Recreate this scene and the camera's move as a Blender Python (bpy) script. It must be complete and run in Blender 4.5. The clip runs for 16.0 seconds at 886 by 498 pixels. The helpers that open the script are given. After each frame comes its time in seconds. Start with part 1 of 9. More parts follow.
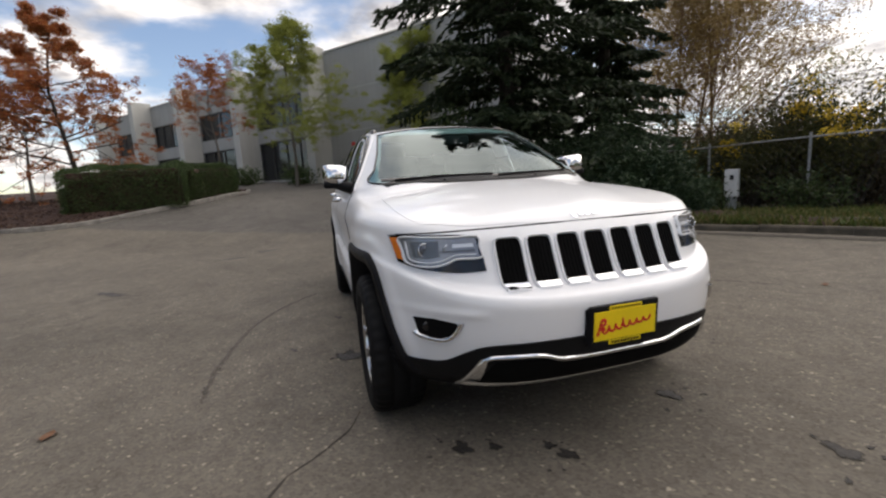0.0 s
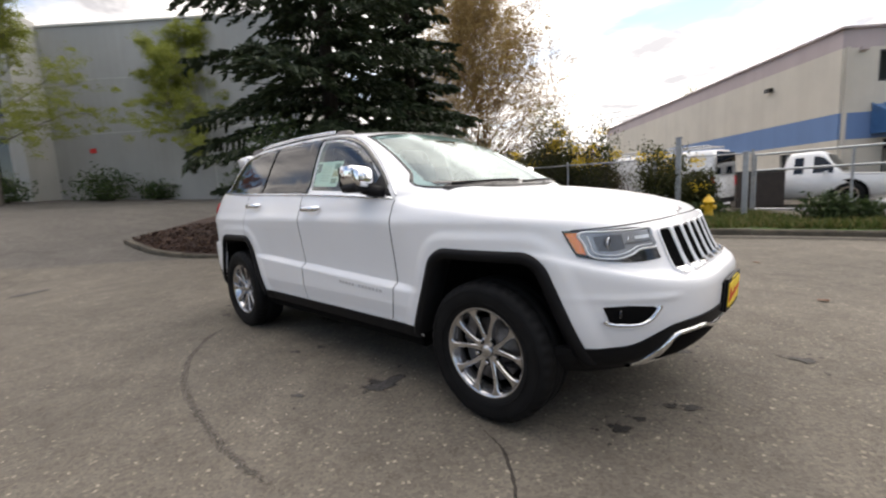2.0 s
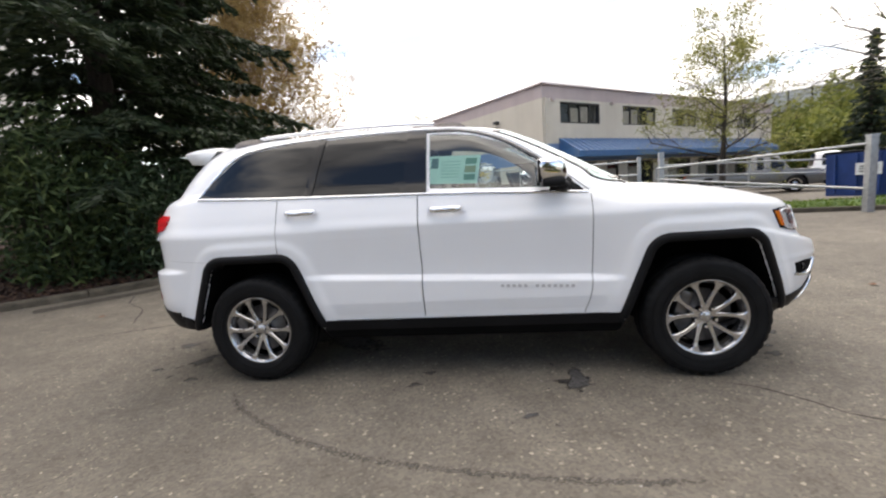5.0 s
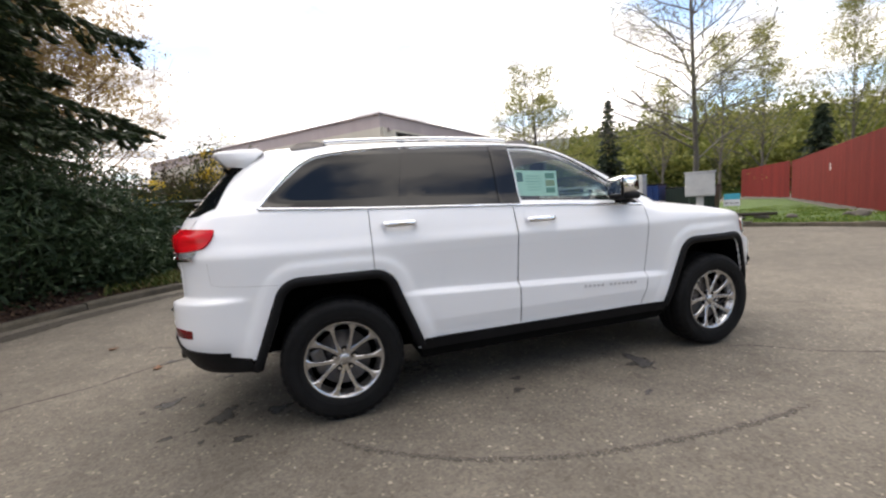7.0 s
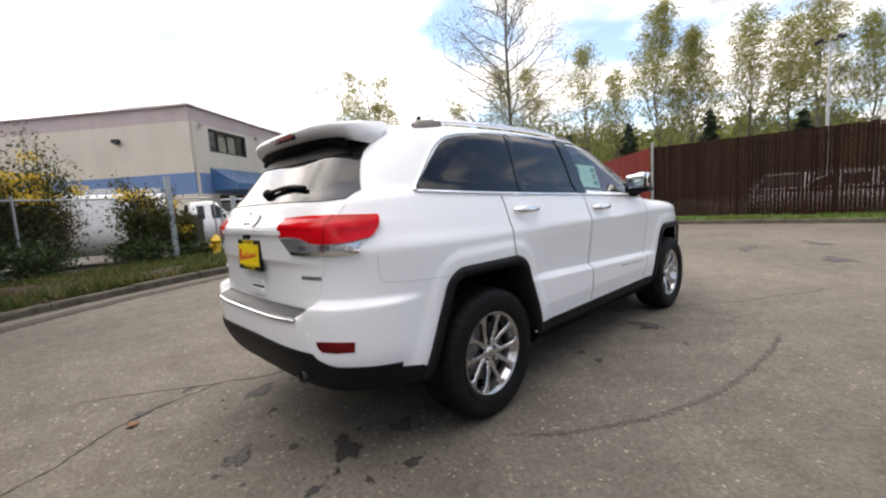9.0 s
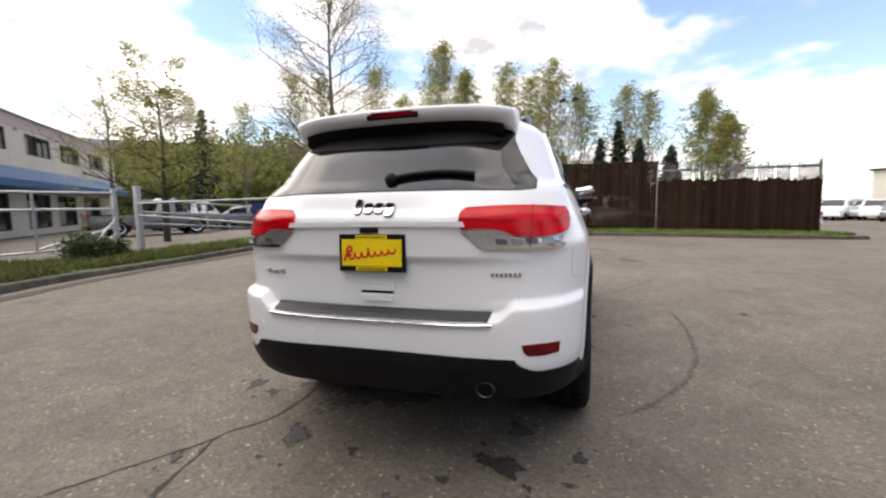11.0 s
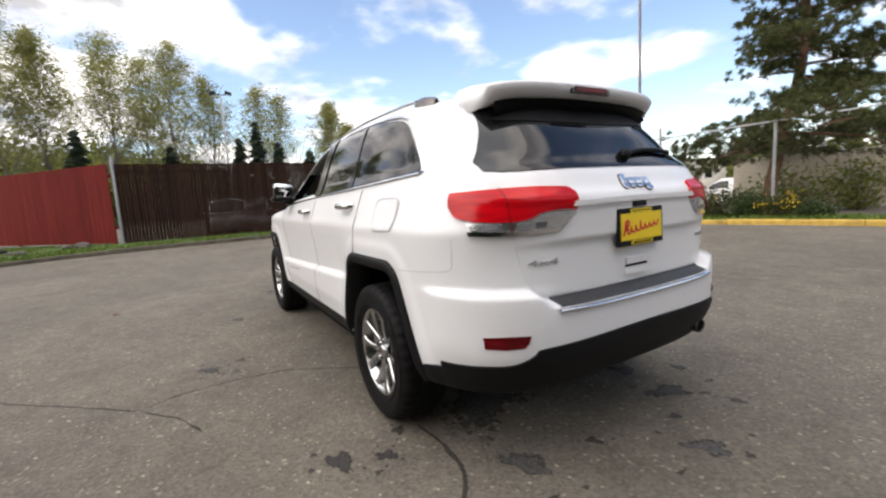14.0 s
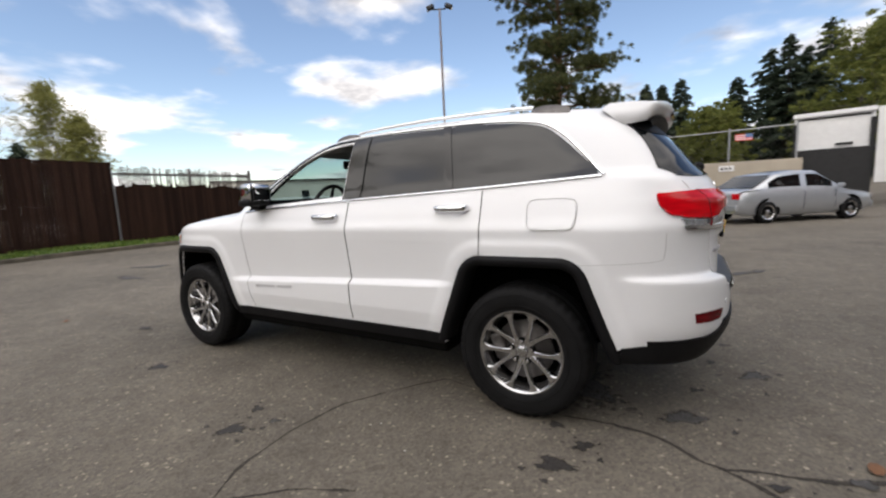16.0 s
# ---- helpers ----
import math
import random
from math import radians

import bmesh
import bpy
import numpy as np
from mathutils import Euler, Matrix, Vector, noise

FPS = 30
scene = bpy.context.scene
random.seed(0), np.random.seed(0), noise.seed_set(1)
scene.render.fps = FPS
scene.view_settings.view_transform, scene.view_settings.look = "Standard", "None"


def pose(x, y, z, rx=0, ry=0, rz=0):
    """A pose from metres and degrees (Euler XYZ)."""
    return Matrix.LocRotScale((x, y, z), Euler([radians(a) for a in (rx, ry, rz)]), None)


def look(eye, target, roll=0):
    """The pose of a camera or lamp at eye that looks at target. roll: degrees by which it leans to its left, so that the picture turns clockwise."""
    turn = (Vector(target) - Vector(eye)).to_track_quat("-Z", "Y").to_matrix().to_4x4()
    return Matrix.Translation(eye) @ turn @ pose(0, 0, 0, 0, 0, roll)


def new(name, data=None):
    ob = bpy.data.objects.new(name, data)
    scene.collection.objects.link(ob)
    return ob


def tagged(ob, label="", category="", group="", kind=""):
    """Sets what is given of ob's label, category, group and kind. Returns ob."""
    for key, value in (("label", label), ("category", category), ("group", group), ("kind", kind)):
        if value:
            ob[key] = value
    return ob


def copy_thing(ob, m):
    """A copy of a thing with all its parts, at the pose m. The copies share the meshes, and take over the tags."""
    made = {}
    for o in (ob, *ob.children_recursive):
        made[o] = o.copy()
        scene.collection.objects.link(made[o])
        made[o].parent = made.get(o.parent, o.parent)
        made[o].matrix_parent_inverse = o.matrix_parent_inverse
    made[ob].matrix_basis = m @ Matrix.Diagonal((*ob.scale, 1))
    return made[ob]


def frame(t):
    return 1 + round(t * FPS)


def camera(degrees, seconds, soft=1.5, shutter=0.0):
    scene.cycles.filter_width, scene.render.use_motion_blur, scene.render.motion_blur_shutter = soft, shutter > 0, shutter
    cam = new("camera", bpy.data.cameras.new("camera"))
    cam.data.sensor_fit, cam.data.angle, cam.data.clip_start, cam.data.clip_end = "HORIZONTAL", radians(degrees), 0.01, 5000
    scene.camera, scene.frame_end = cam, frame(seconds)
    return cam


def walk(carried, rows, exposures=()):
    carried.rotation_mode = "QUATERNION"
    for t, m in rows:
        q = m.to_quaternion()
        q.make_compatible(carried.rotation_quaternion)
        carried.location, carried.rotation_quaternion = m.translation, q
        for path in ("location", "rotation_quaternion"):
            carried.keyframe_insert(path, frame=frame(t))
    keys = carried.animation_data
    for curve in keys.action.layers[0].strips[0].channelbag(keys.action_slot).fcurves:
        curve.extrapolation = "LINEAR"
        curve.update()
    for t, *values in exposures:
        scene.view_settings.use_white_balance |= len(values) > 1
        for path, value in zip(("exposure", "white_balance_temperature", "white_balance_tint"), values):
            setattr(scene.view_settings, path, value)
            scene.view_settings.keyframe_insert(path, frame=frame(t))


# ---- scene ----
from mathutils.geometry import tessellate_polygon

cam = camera(92.4, 16.0, 2.2, 0.35)
PATH = [
    (0, (3.728, -1.129, 1.195), (1.831, -0.569, 0.9), -3.5),
    (0.5, (3.564, -1.529, 1.191), (1.734, -0.769, 0.922), -4.1),
    (1, (3.34, -1.932, 1.198), (1.636, -0.921, 0.927), -3.5),
    (1.5, (3.076, -2.279, 1.189), (1.507, -1.067, 0.921), -3.7),
    (2, (2.742, -2.566, 1.196), (1.394, -1.113, 0.931), -3.2),
    (2.5, (2.4, -2.788, 1.215), (1.229, -1.19, 0.939), -5.0),
    (3, (2.02, -2.982, 1.217), (1.061, -1.249, 0.936), -5.5),
    (3.5, (1.63, -3.197, 1.224), (0.899, -1.351, 0.984), -4.2),
    (4, (1.19, -3.396, 1.233), (0.584, -1.509, 0.968), -4.1),
    (6.5, (-1.133, -3.634, 1.258), (-0.747, -1.687, 1.009), -3.6),
    (7, (-1.599, -3.475, 1.264), (-1.003, -1.577, 1.057), -3.6),
    (7.5, (-2.086, -3.286, 1.256), (-1.291, -1.468, 1.004), -3.9),
    (8, (-2.499, -3.022, 1.255), (-1.52, -1.295, 1.009), -3.1),
    (8.5, (-2.913, -2.75, 1.248), (-1.688, -1.19, 0.99), -4.4),
    (9, (-3.264, -2.422, 1.241), (-1.882, -0.994, 1.021), -3.5),
    (9.5, (-3.546, -2.049, 1.237), (-1.999, -0.8, 1.023), -3.1),
    (12, (-4.197, 0.035, 1.208), (-2.208, 0.074, 0.994), -1.8),
    (12.5, (-4.14, 0.483, 1.213), (-2.172, 0.233, 0.963), -2.9),
    (13, (-4.003, 0.903, 1.207), (-2.087, 0.394, 0.941), -2.2),
    (13.5, (-3.837, 1.339, 1.214), (-2.027, 0.527, 0.963), -2.9),
    (14, (-3.583, 1.729, 1.203), (-1.876, 0.719, 0.949), -3.3),
    (14.5, (-3.293, 2.111, 1.214), (-1.735, 0.88, 0.98), -2.0),
    (15, (-2.977, 2.466, 1.227), (-1.599, 1.042, 0.96), -2.2),
    (15.5, (-2.598, 2.749, 1.252), (-1.385, 1.178, 1.005), -2.4),
    (16, (-2.224, 3.039, 1.25), (-1.235, 1.32, 0.992), -2.7),
]
EXPOSURE = ((0.0, 0.05, 7050, 14), (1.5, 0.45, 7050, 14), (2.5, 0.76, 7050, 13), (4.0, 0.93, 7050, 13), (9.5, 0.84, 7050, 14), (12.5, 0.76, 7000, 14), (14.0, 0.66, 6900, 13), (15.0, 0.46, 6850, 13), (16.0, 0.22, 6800, 13))
walk(cam, [(t, look(eye, target, roll)) for t, eye, target, roll in PATH], EXPOSURE)

# ---- sky, sun and exposure ----
world = bpy.data.worlds.new("sky")
scene.world = world
world.use_nodes = True
wn, wl = world.node_tree.nodes, world.node_tree.links
wn.clear()
SUN_DIR = Vector((-0.10, 0.55, 0.83)).normalized()


def wnode(kind, **kw):
    n = wn.new(kind)
    for k, v in kw.items():
        if k in n.inputs:
            n.inputs[k].default_value = v
    return n


sky = wn.new("ShaderNodeTexSky")
sky.sky_type = "NISHITA"
sky.sun_disc = False
sky.sun_elevation = math.asin(SUN_DIR.z)
sky.sun_rotation = math.atan2(SUN_DIR.x, SUN_DIR.y)
sky.altitude, sky.air_density, sky.dust_density, sky.ozone_density = 60, 1.0, 0.3, 1.4
coord = wn.new("ShaderNodeTexCoord")
sep = wn.new("ShaderNodeSeparateXYZ")
wl.new(coord.outputs["Generated"], sep.inputs[0])


def wmath(op, a, b=None, clamp=False):
    n = wn.new("ShaderNodeMath")
    n.operation = op
    n.use_clamp = clamp
    for i, v in enumerate((a, b)):
        if v is None:
            continue
        if isinstance(v, (int, float)):
            n.inputs[i].default_value = v
        else:
            wl.new(v, n.inputs[i])
    return n.outputs[0]


# clouds lie on a flat layer: the direction is divided by its height
zz = wmath("ADD", wmath("MAXIMUM", sep.outputs[2], 0.0), 0.16)
comb = wn.new("ShaderNodeCombineXYZ")
wl.new(wmath("DIVIDE", sep.outputs[0], zz), comb.inputs[0])
wl.new(wmath("DIVIDE", sep.outputs[1], zz), comb.inputs[1])
comb.inputs[2].default_value = 3.7
big = wnode("ShaderNodeTexNoise", Scale=1.35, Detail=9.0, Roughness=0.50, Distortion=0.15)
small = wnode("ShaderNodeTexNoise", Scale=2.9, Detail=7.0, Roughness=0.55)
wl.new(comb.outputs[0], big.inputs["Vector"])
wl.new(comb.outputs[0], small.inputs["Vector"])
# the cover thins out away from the sun, to the south
cover = wmath("ADD", wmath("MULTIPLY", sep.outputs[1], 0.10), wmath("ADD", wmath("MULTIPLY", sep.outputs[0], -0.03), 0.012))
mask = wn.new("ShaderNodeMapRange")
mask.interpolation_type = "SMOOTHSTEP"
mask.inputs["From Min"].default_value, mask.inputs["From Max"].default_value = 0.405, 0.57
wl.new(wmath("ADD", big.outputs["Fac"], cover), mask.inputs["Value"])
shade = wn.new("ShaderNodeValToRGB")
shade.color_ramp.elements[0].position, shade.color_ramp.elements[0].color = 0.42, (1.0, 1.0, 1.0, 1)
shade.color_ramp.elements[1].position, shade.color_ramp.elements[1].color = 0.66, (0.36, 0.37, 0.40, 1)
wl.new(small.outputs["Fac"], shade.inputs["Fac"])
dotn = wn.new("ShaderNodeVectorMath")
dotn.operation = "DOT_PRODUCT"
wl.new(coord.outputs["Generated"], dotn.inputs[0])
dotn.inputs[1].default_value = SUN_DIR
glow = wmath("ADD", wmath("MULTIPLY", wmath("POWER", wmath("MAXIMUM", dotn.outputs["Value"], 0.0), 3.0), 0.82), 1.25)
cloud = wn.new("ShaderNodeVectorMath")
cloud.operation = "SCALE"
wl.new(shade.outputs["Color"], cloud.inputs[0])
wl.new(glow, cloud.inputs["Scale"])
blue = wn.new("ShaderNodeVectorMath")
blue.operation = "SCALE"
blue.inputs["Scale"].default_value = 0.16
wl.new(sky.outputs["Color"], blue.inputs[0])
mixc = wn.new("ShaderNodeMix")
mixc.data_type = "RGBA"
wl.new(mask.outputs["Result"], mixc.inputs["Factor"])
wl.new(blue.outputs["Vector"], mixc.inputs["A"])
wl.new(cloud.outputs["Vector"], mixc.inputs["B"])
bg = wnode("ShaderNodeBackground", Strength=1.0)
wl.new(mixc.outputs["Result"], bg.inputs["Color"])
wout = wn.new("ShaderNodeOutputWorld")
wl.new(bg.outputs[0], wout.inputs["Surface"])

sun_data = bpy.data.lights.new("sun", "SUN")
sun_data.energy, sun_data.angle, sun_data.color = 2.15, radians(110), (1.0, 0.965, 0.9)
sun = new("sun", sun_data)
sun.matrix_world = look(SUN_DIR * 50, (0, 0, 0))

# ---- materials ----


class Mat:
    """A node material under construction."""

    def __init__(self, name):
        self.m = bpy.data.materials.new(name)
        self.m.use_nodes = True
        self.t = self.m.node_tree
        self.b = self.t.nodes["Principled BSDF"]
        self.obj = self.t.nodes.new("ShaderNodeTexCoord").outputs["Object"]
        self.geo = self.t.nodes.new("ShaderNodeNewGeometry")
        self.pos = self.geo.outputs["Position"]

    def node(self, kind, **kw):
        n = self.t.nodes.new(kind)
        for k, v in kw.items():
            n.inputs[k].default_value = v
        return n

    def noise(self, scale, detail=4.0, rough=0.55, at=None, stretch=None, distort=0.0):
        n = self.node("ShaderNodeTexNoise", Scale=scale, Detail=detail, Roughness=rough, Distortion=distort)
        src = self.pos if at is None else at
        if stretch:
            mp = self.node("ShaderNodeMapping")
            mp.inputs["Scale"].default_value = stretch
            self.t.links.new(src, mp.inputs["Vector"])
            src = mp.outputs[0]
        self.t.links.new(src, n.inputs["Vector"])
        return n.outputs["Fac"]

    def ramp(self, fac, *stops):
        r = self.node("ShaderNodeValToRGB")
        els = r.color_ramp.elements
        while len(els) < len(stops):
            els.new(0.5)
        for e, (p, c) in zip(els, stops):
            e.position = p
            e.color = (*c, 1) if len(c) == 3 else c
        self.t.links.new(fac, r.inputs["Fac"])
        return r.outputs["Color"]

    def mix(self, fac, a, b, kind="MIX"):
        n = self.t.nodes.new("ShaderNodeMix")
        n.data_type, n.blend_type = "RGBA", kind
        for key, v in (("Factor", fac), ("A", a), ("B", b)):
            if isinstance(v, (int, float)):
                n.inputs[key].default_value = v
            elif isinstance(v, tuple):
                n.inputs[key].default_value = (*v, 1)
            else:
                self.t.links.new(v, n.inputs[key])
        return n.outputs["Result"]

    def maths(self, op, a, b=0.0):
        n = self.t.nodes.new("ShaderNodeMath")
        n.operation = op
        for i, v in enumerate((a, b)):
            if isinstance(v, (int, float)):
                n.inputs[i].default_value = v
            else:
                self.t.links.new(v, n.inputs[i])
        return n.outputs[0]

    def set(self, **kw):
        for k, v in kw.items():
            k = k.replace("_", " ")
            if isinstance(v, (int, float)):
                self.b.inputs[k].default_value = v
            elif isinstance(v, tuple):
                self.b.inputs[k].default_value = (*v, 1)
            else:
                self.t.links.new(v, self.b.inputs[k])
        return self

    def bump(self, height, strength=0.3, distance=0.01):
        n = self.node("ShaderNodeBump", Strength=strength, Distance=distance)
        self.t.links.new(height, n.inputs["Height"])
        self.t.links.new(n.outputs[0], self.b.inputs["Normal"])
        return self

    def rand(self):
        return self.t.nodes.new("ShaderNodeObjectInfo").outputs["Random"]

    def island(self):
        return self.geo.outputs["Random Per Island"]


def plain(name, col, rough=0.5, metal=0.0, var=0.12, scale=6.0, bump=0.0, bscale=80.0, coat=0.0, spec=0.5):
    """A surface with two scales of variation in its colour and a fine relief."""
    m = Mat(name)
    c2 = tuple(c * (1 - var) for c in col)
    c3 = tuple(min(1, c * (1 + var * 0.6)) for c in col)
    base = m.ramp(m.noise(scale, 5), (0.3, c2), (0.7, c3))
    fine = m.ramp(m.noise(scale * 14, 3), (0.35, (1 - var * 0.6,) * 3), (0.65, (1.0, 1.0, 1.0)))
    m.set(Base_Color=m.mix(1.0, base, fine, "MULTIPLY"), Roughness=rough, Metallic=metal, Coat_Weight=coat, Specular_IOR_Level=spec)
    if bump:
        m.bump(m.noise(bscale, 4), bump, 0.004)
    return m.m


def car_paint(name, col, flake=0.04):
    m = Mat(name)
    m.set(Base_Color=m.mix(m.noise(3.0, 3), col, tuple(c * 0.965 for c in col)), Roughness=0.36, Coat_Weight=0.6, Coat_Roughness=0.05, Specular_IOR_Level=0.4)
    return m.m


M_WHITE = car_paint("white_paint", (0.80, 0.805, 0.82))
M_BLACKPLASTIC = plain("black_textured_plastic", (0.009, 0.009, 0.010), 0.5, var=0.2, bump=0.15, bscale=600, spec=0.13)
M_STEPPAD = plain("ribbed_step_pad", (0.032, 0.033, 0.036), 0.5, var=0.25, scale=40, bump=0.3, bscale=300)
M_LINER = plain("wheel_liner_felt", (0.004, 0.004, 0.004), 0.95, var=0.3, bump=0.2, bscale=200, spec=0.1)
M_GLOSSBLACK = plain("gloss_black", (0.008, 0.008, 0.009), 0.08, var=0.1)
M_CHROME = plain("chrome", (0.80, 0.81, 0.83), 0.06, 1.0, var=0.03)
M_ALLOY = plain("alloy", (0.56, 0.56, 0.57), 0.22, 1.0, var=0.06, scale=20)
M_DARKSTEEL = plain("brake_steel", (0.16, 0.15, 0.145), 0.45, 0.9, var=0.3, scale=20)
M_TIPSTEEL = plain("dull_tip_steel", (0.07, 0.068, 0.066), 0.5, 0.8, var=0.3, scale=20)
M_RUBBER = plain("tyre_rubber", (0.010, 0.010, 0.0105), 0.62, var=0.3, scale=9, bump=0.25, bscale=160, spec=0.12)
M_PRIVACY = plain("privacy_glass", (0.004, 0.005, 0.006), 0.015, var=0.05, spec=0.5)
M_SATIN = plain("satin_silver", (0.55, 0.55, 0.57), 0.35, 0.6, var=0.05)
M_LAMPGREY = plain("lamp_housing_grey", (0.36, 0.365, 0.38), 0.26, 0.5, var=0.10, scale=30)
M_LAMPSHADE = plain("lamp_dark_grey", (0.13, 0.132, 0.14), 0.25, 0.4, var=0.1, scale=30)
M_LAMPBULB = plain("lamp_bulb_glass", (0.16, 0.165, 0.18), 0.04, 0.7, var=0.05)
M_GUIDE = plain("white_light_guide", (0.80, 0.81, 0.83), 0.2, 0.2, var=0.04)
M_CABIN = plain("cabin_trim_grey", (0.055, 0.055, 0.06), 0.7, var=0.2, scale=12, bump=0.2, bscale=300)
M_SEAT = plain("black_leather", (0.022, 0.021, 0.021), 0.5, var=0.2, scale=14, bump=0.2, bscale=220)
M_HEADLINER = plain("headliner", (0.45, 0.43, 0.40), 0.9, var=0.1)
M_AMBER = plain("amber_lens", (0.85, 0.20, 0.015), 0.12, var=0.1, scale=40, coat=1.0)
M_SILVERLENS = plain("silver_reflector", (0.62, 0.63, 0.65), 0.18, 0.75, var=0.22, scale=45, coat=1.0)
M_YELLOW = plain("plate_yellow", (0.85, 0.62, 0.01), 0.4, var=0.06)
M_RED = plain("plate_red", (0.62, 0.02, 0.015), 0.4, var=0.06)
M_PAPER = plain("paper", (0.62, 0.78, 0.70), 0.6, var=0.06)
M_INK = plain("ink", (0.10, 0.16, 0.15), 0.6, var=0.1)


def red_lens(name, col, deep):
    m = Mat(name)
    fine = m.noise(1.0, 2, stretch=(5, 5, 30))
    m.set(Base_Color=m.mix(m.ramp(fine, (0.4, (0, 0, 0)), (0.6, (1, 1, 1))), deep, col), Roughness=0.14, Specular_IOR_Level=0.22, Coat_Weight=0.12, Coat_Roughness=0.03)
    return m.m


M_REDLENS = red_lens("red_lens", (0.60, 0.004, 0.010), (0.42, 0.003, 0.007))
M_REDDARK = red_lens("dark_red_lens", (0.17, 0.003, 0.007), (0.08, 0.002, 0.004))


def clear_glass(name, tint, gloss_tint=(1, 1, 1), ior=1.5):
    """Thin glass: what lies behind shows through the tint, with a mirror image on top that grows at a slant."""
    m = Mat(name)
    t = m.t
    t.nodes.remove(m.b)
    tr = m.node("ShaderNodeBsdfTransparent")
    tr.inputs["Color"].default_value = (*tint, 1)
    gl = m.node("ShaderNodeBsdfGlossy", Roughness=0.015)
    gl.inputs["Color"].default_value = (*gloss_tint, 1)
    lw = m.node("ShaderNodeLayerWeight", Blend=0.5)
    f0 = ((ior - 1) / (ior + 1)) ** 2
    slant = m.maths("POWER", lw.outputs["Facing"], 5.0)
    mx = m.node("ShaderNodeMixShader")
    t.links.new(m.maths("ADD", m.maths("MULTIPLY", slant, 1 - f0), f0), mx.inputs[0])
    t.links.new(tr.outputs[0], mx.inputs[1])
    t.links.new(gl.outputs[0], mx.inputs[2])
    t.links.new(mx.outputs[0], t.nodes["Material Output"].inputs["Surface"])
    return m.m


M_GLASS = clear_glass("door_glass", (0.66, 0.78, 0.73), ior=1.9)
M_WINDSHIELD = clear_glass("windshield_glass", (0.40, 0.53, 0.52), (0.76, 0.87, 0.89), ior=2.0)
M_LENS = clear_glass("headlamp_lens", (0.95, 0.96, 0.97), ior=1.28)
M_MIRROR = plain("mirror_glass", (0.7, 0.7, 0.72), 0.02, 1.0, var=0.0)


# ---- mesh helpers ----
def mesh_of(name, verts, faces, mats, smooth=True, face_mats=None):
    me = bpy.data.meshes.new(name)
    me.from_pydata([tuple(v) for v in verts] if not isinstance(verts, np.ndarray) else verts.tolist(), [], faces if not isinstance(faces, np.ndarray) else faces.tolist())
    for mt in (mats if isinstance(mats, (list, tuple)) else [mats]):
        me.materials.append(mt)
    if smooth:
        me.polygons.foreach_set("use_smooth", [True] * len(me.polygons))
    if face_mats is not None:
        me.polygons.foreach_set("material_index", [int(i) for i in face_mats])
    me.update()
    return me


def part_of(name, verts, faces, mat, parent, label="", smooth=True):
    ob = new(name, mesh_of(name, verts, faces, mat, smooth))
    ob.parent = parent
    if label:
        tagged(ob, label=label)
    return ob


def part(name, bm, material, parent, label="", smooth=False):
    """One mesh object out of a bmesh, under a thing or under a part."""
    me = bpy.data.meshes.new(name)
    bm.to_mesh(me)
    bm.free()
    me.materials.append(material)
    if smooth:
        me.polygons.foreach_set("use_smooth", [True] * len(me.polygons))
    ob = new(name, me)
    ob.parent = parent
    if label:
        tagged(ob, label=label)
    return ob


def thing(name, label, category, at=None, group="", kind=""):
    ob = new(name)
    ob.empty_display_size = 0.2
    if at is not None:
        ob.matrix_world = at
    return tagged(ob, label, category, group, kind)


def box_bm(sx, sy, sz, at=(0, 0, 0), bevel=0.0, bm=None, rot=None):
    """A box of that size round a point, with bevelled edges; into bm where one is given."""
    own = bmesh.new()
    bmesh.ops.create_cube(own, size=1.0, matrix=Matrix.Diagonal((sx, sy, sz, 1)))
    if bevel:
        bmesh.ops.bevel(own, geom=own.edges[:], offset=bevel, segments=2, affect="EDGES", profile=0.6)
    m = Matrix.Translation(at) @ (rot if rot is not None else Matrix.Identity(4))
    bmesh.ops.transform(own, matrix=m, verts=own.verts)
    if bm is None:
        return own
    tmp = bpy.data.meshes.new("tmp")
    own.to_mesh(tmp)
    own.free()
    bm.from_mesh(tmp)
    bpy.data.meshes.remove(tmp)
    return bm


def rod(bm, p, q, r0, r1=None, n=8, cap=True):
    """A tapered rod from p to q."""
    p, q = Vector(p), Vector(q)
    d = q - p
    if d.length < 1e-6:
        return bm
    m = Matrix.Translation((p + q) / 2) @ d.to_track_quat("Z", "Y").to_matrix().to_4x4()
    bmesh.ops.create_cone(bm, cap_ends=cap, segments=n, radius1=r0, radius2=r0 if r1 is None else r1, depth=d.length, matrix=m)
    return bm


def lathe(profile, n=48, axis="y"):
    """A body turned from (radius, along) pairs."""
    vs, fs = [], []
    k = len(profile)
    for i in range(n):
        a = 2 * math.pi * i / n
        for r, h in profile:
            if axis == "y":
                vs.append((r * math.cos(a), h, r * math.sin(a)))
            else:
                vs.append((r * math.cos(a), r * math.sin(a), h))
    for i in range(n):
        j = (i + 1) % n
        for e in range(k - 1):
            fs.append((i * k + e, i * k + e + 1, j * k + e + 1, j * k + e))
    return vs, fs


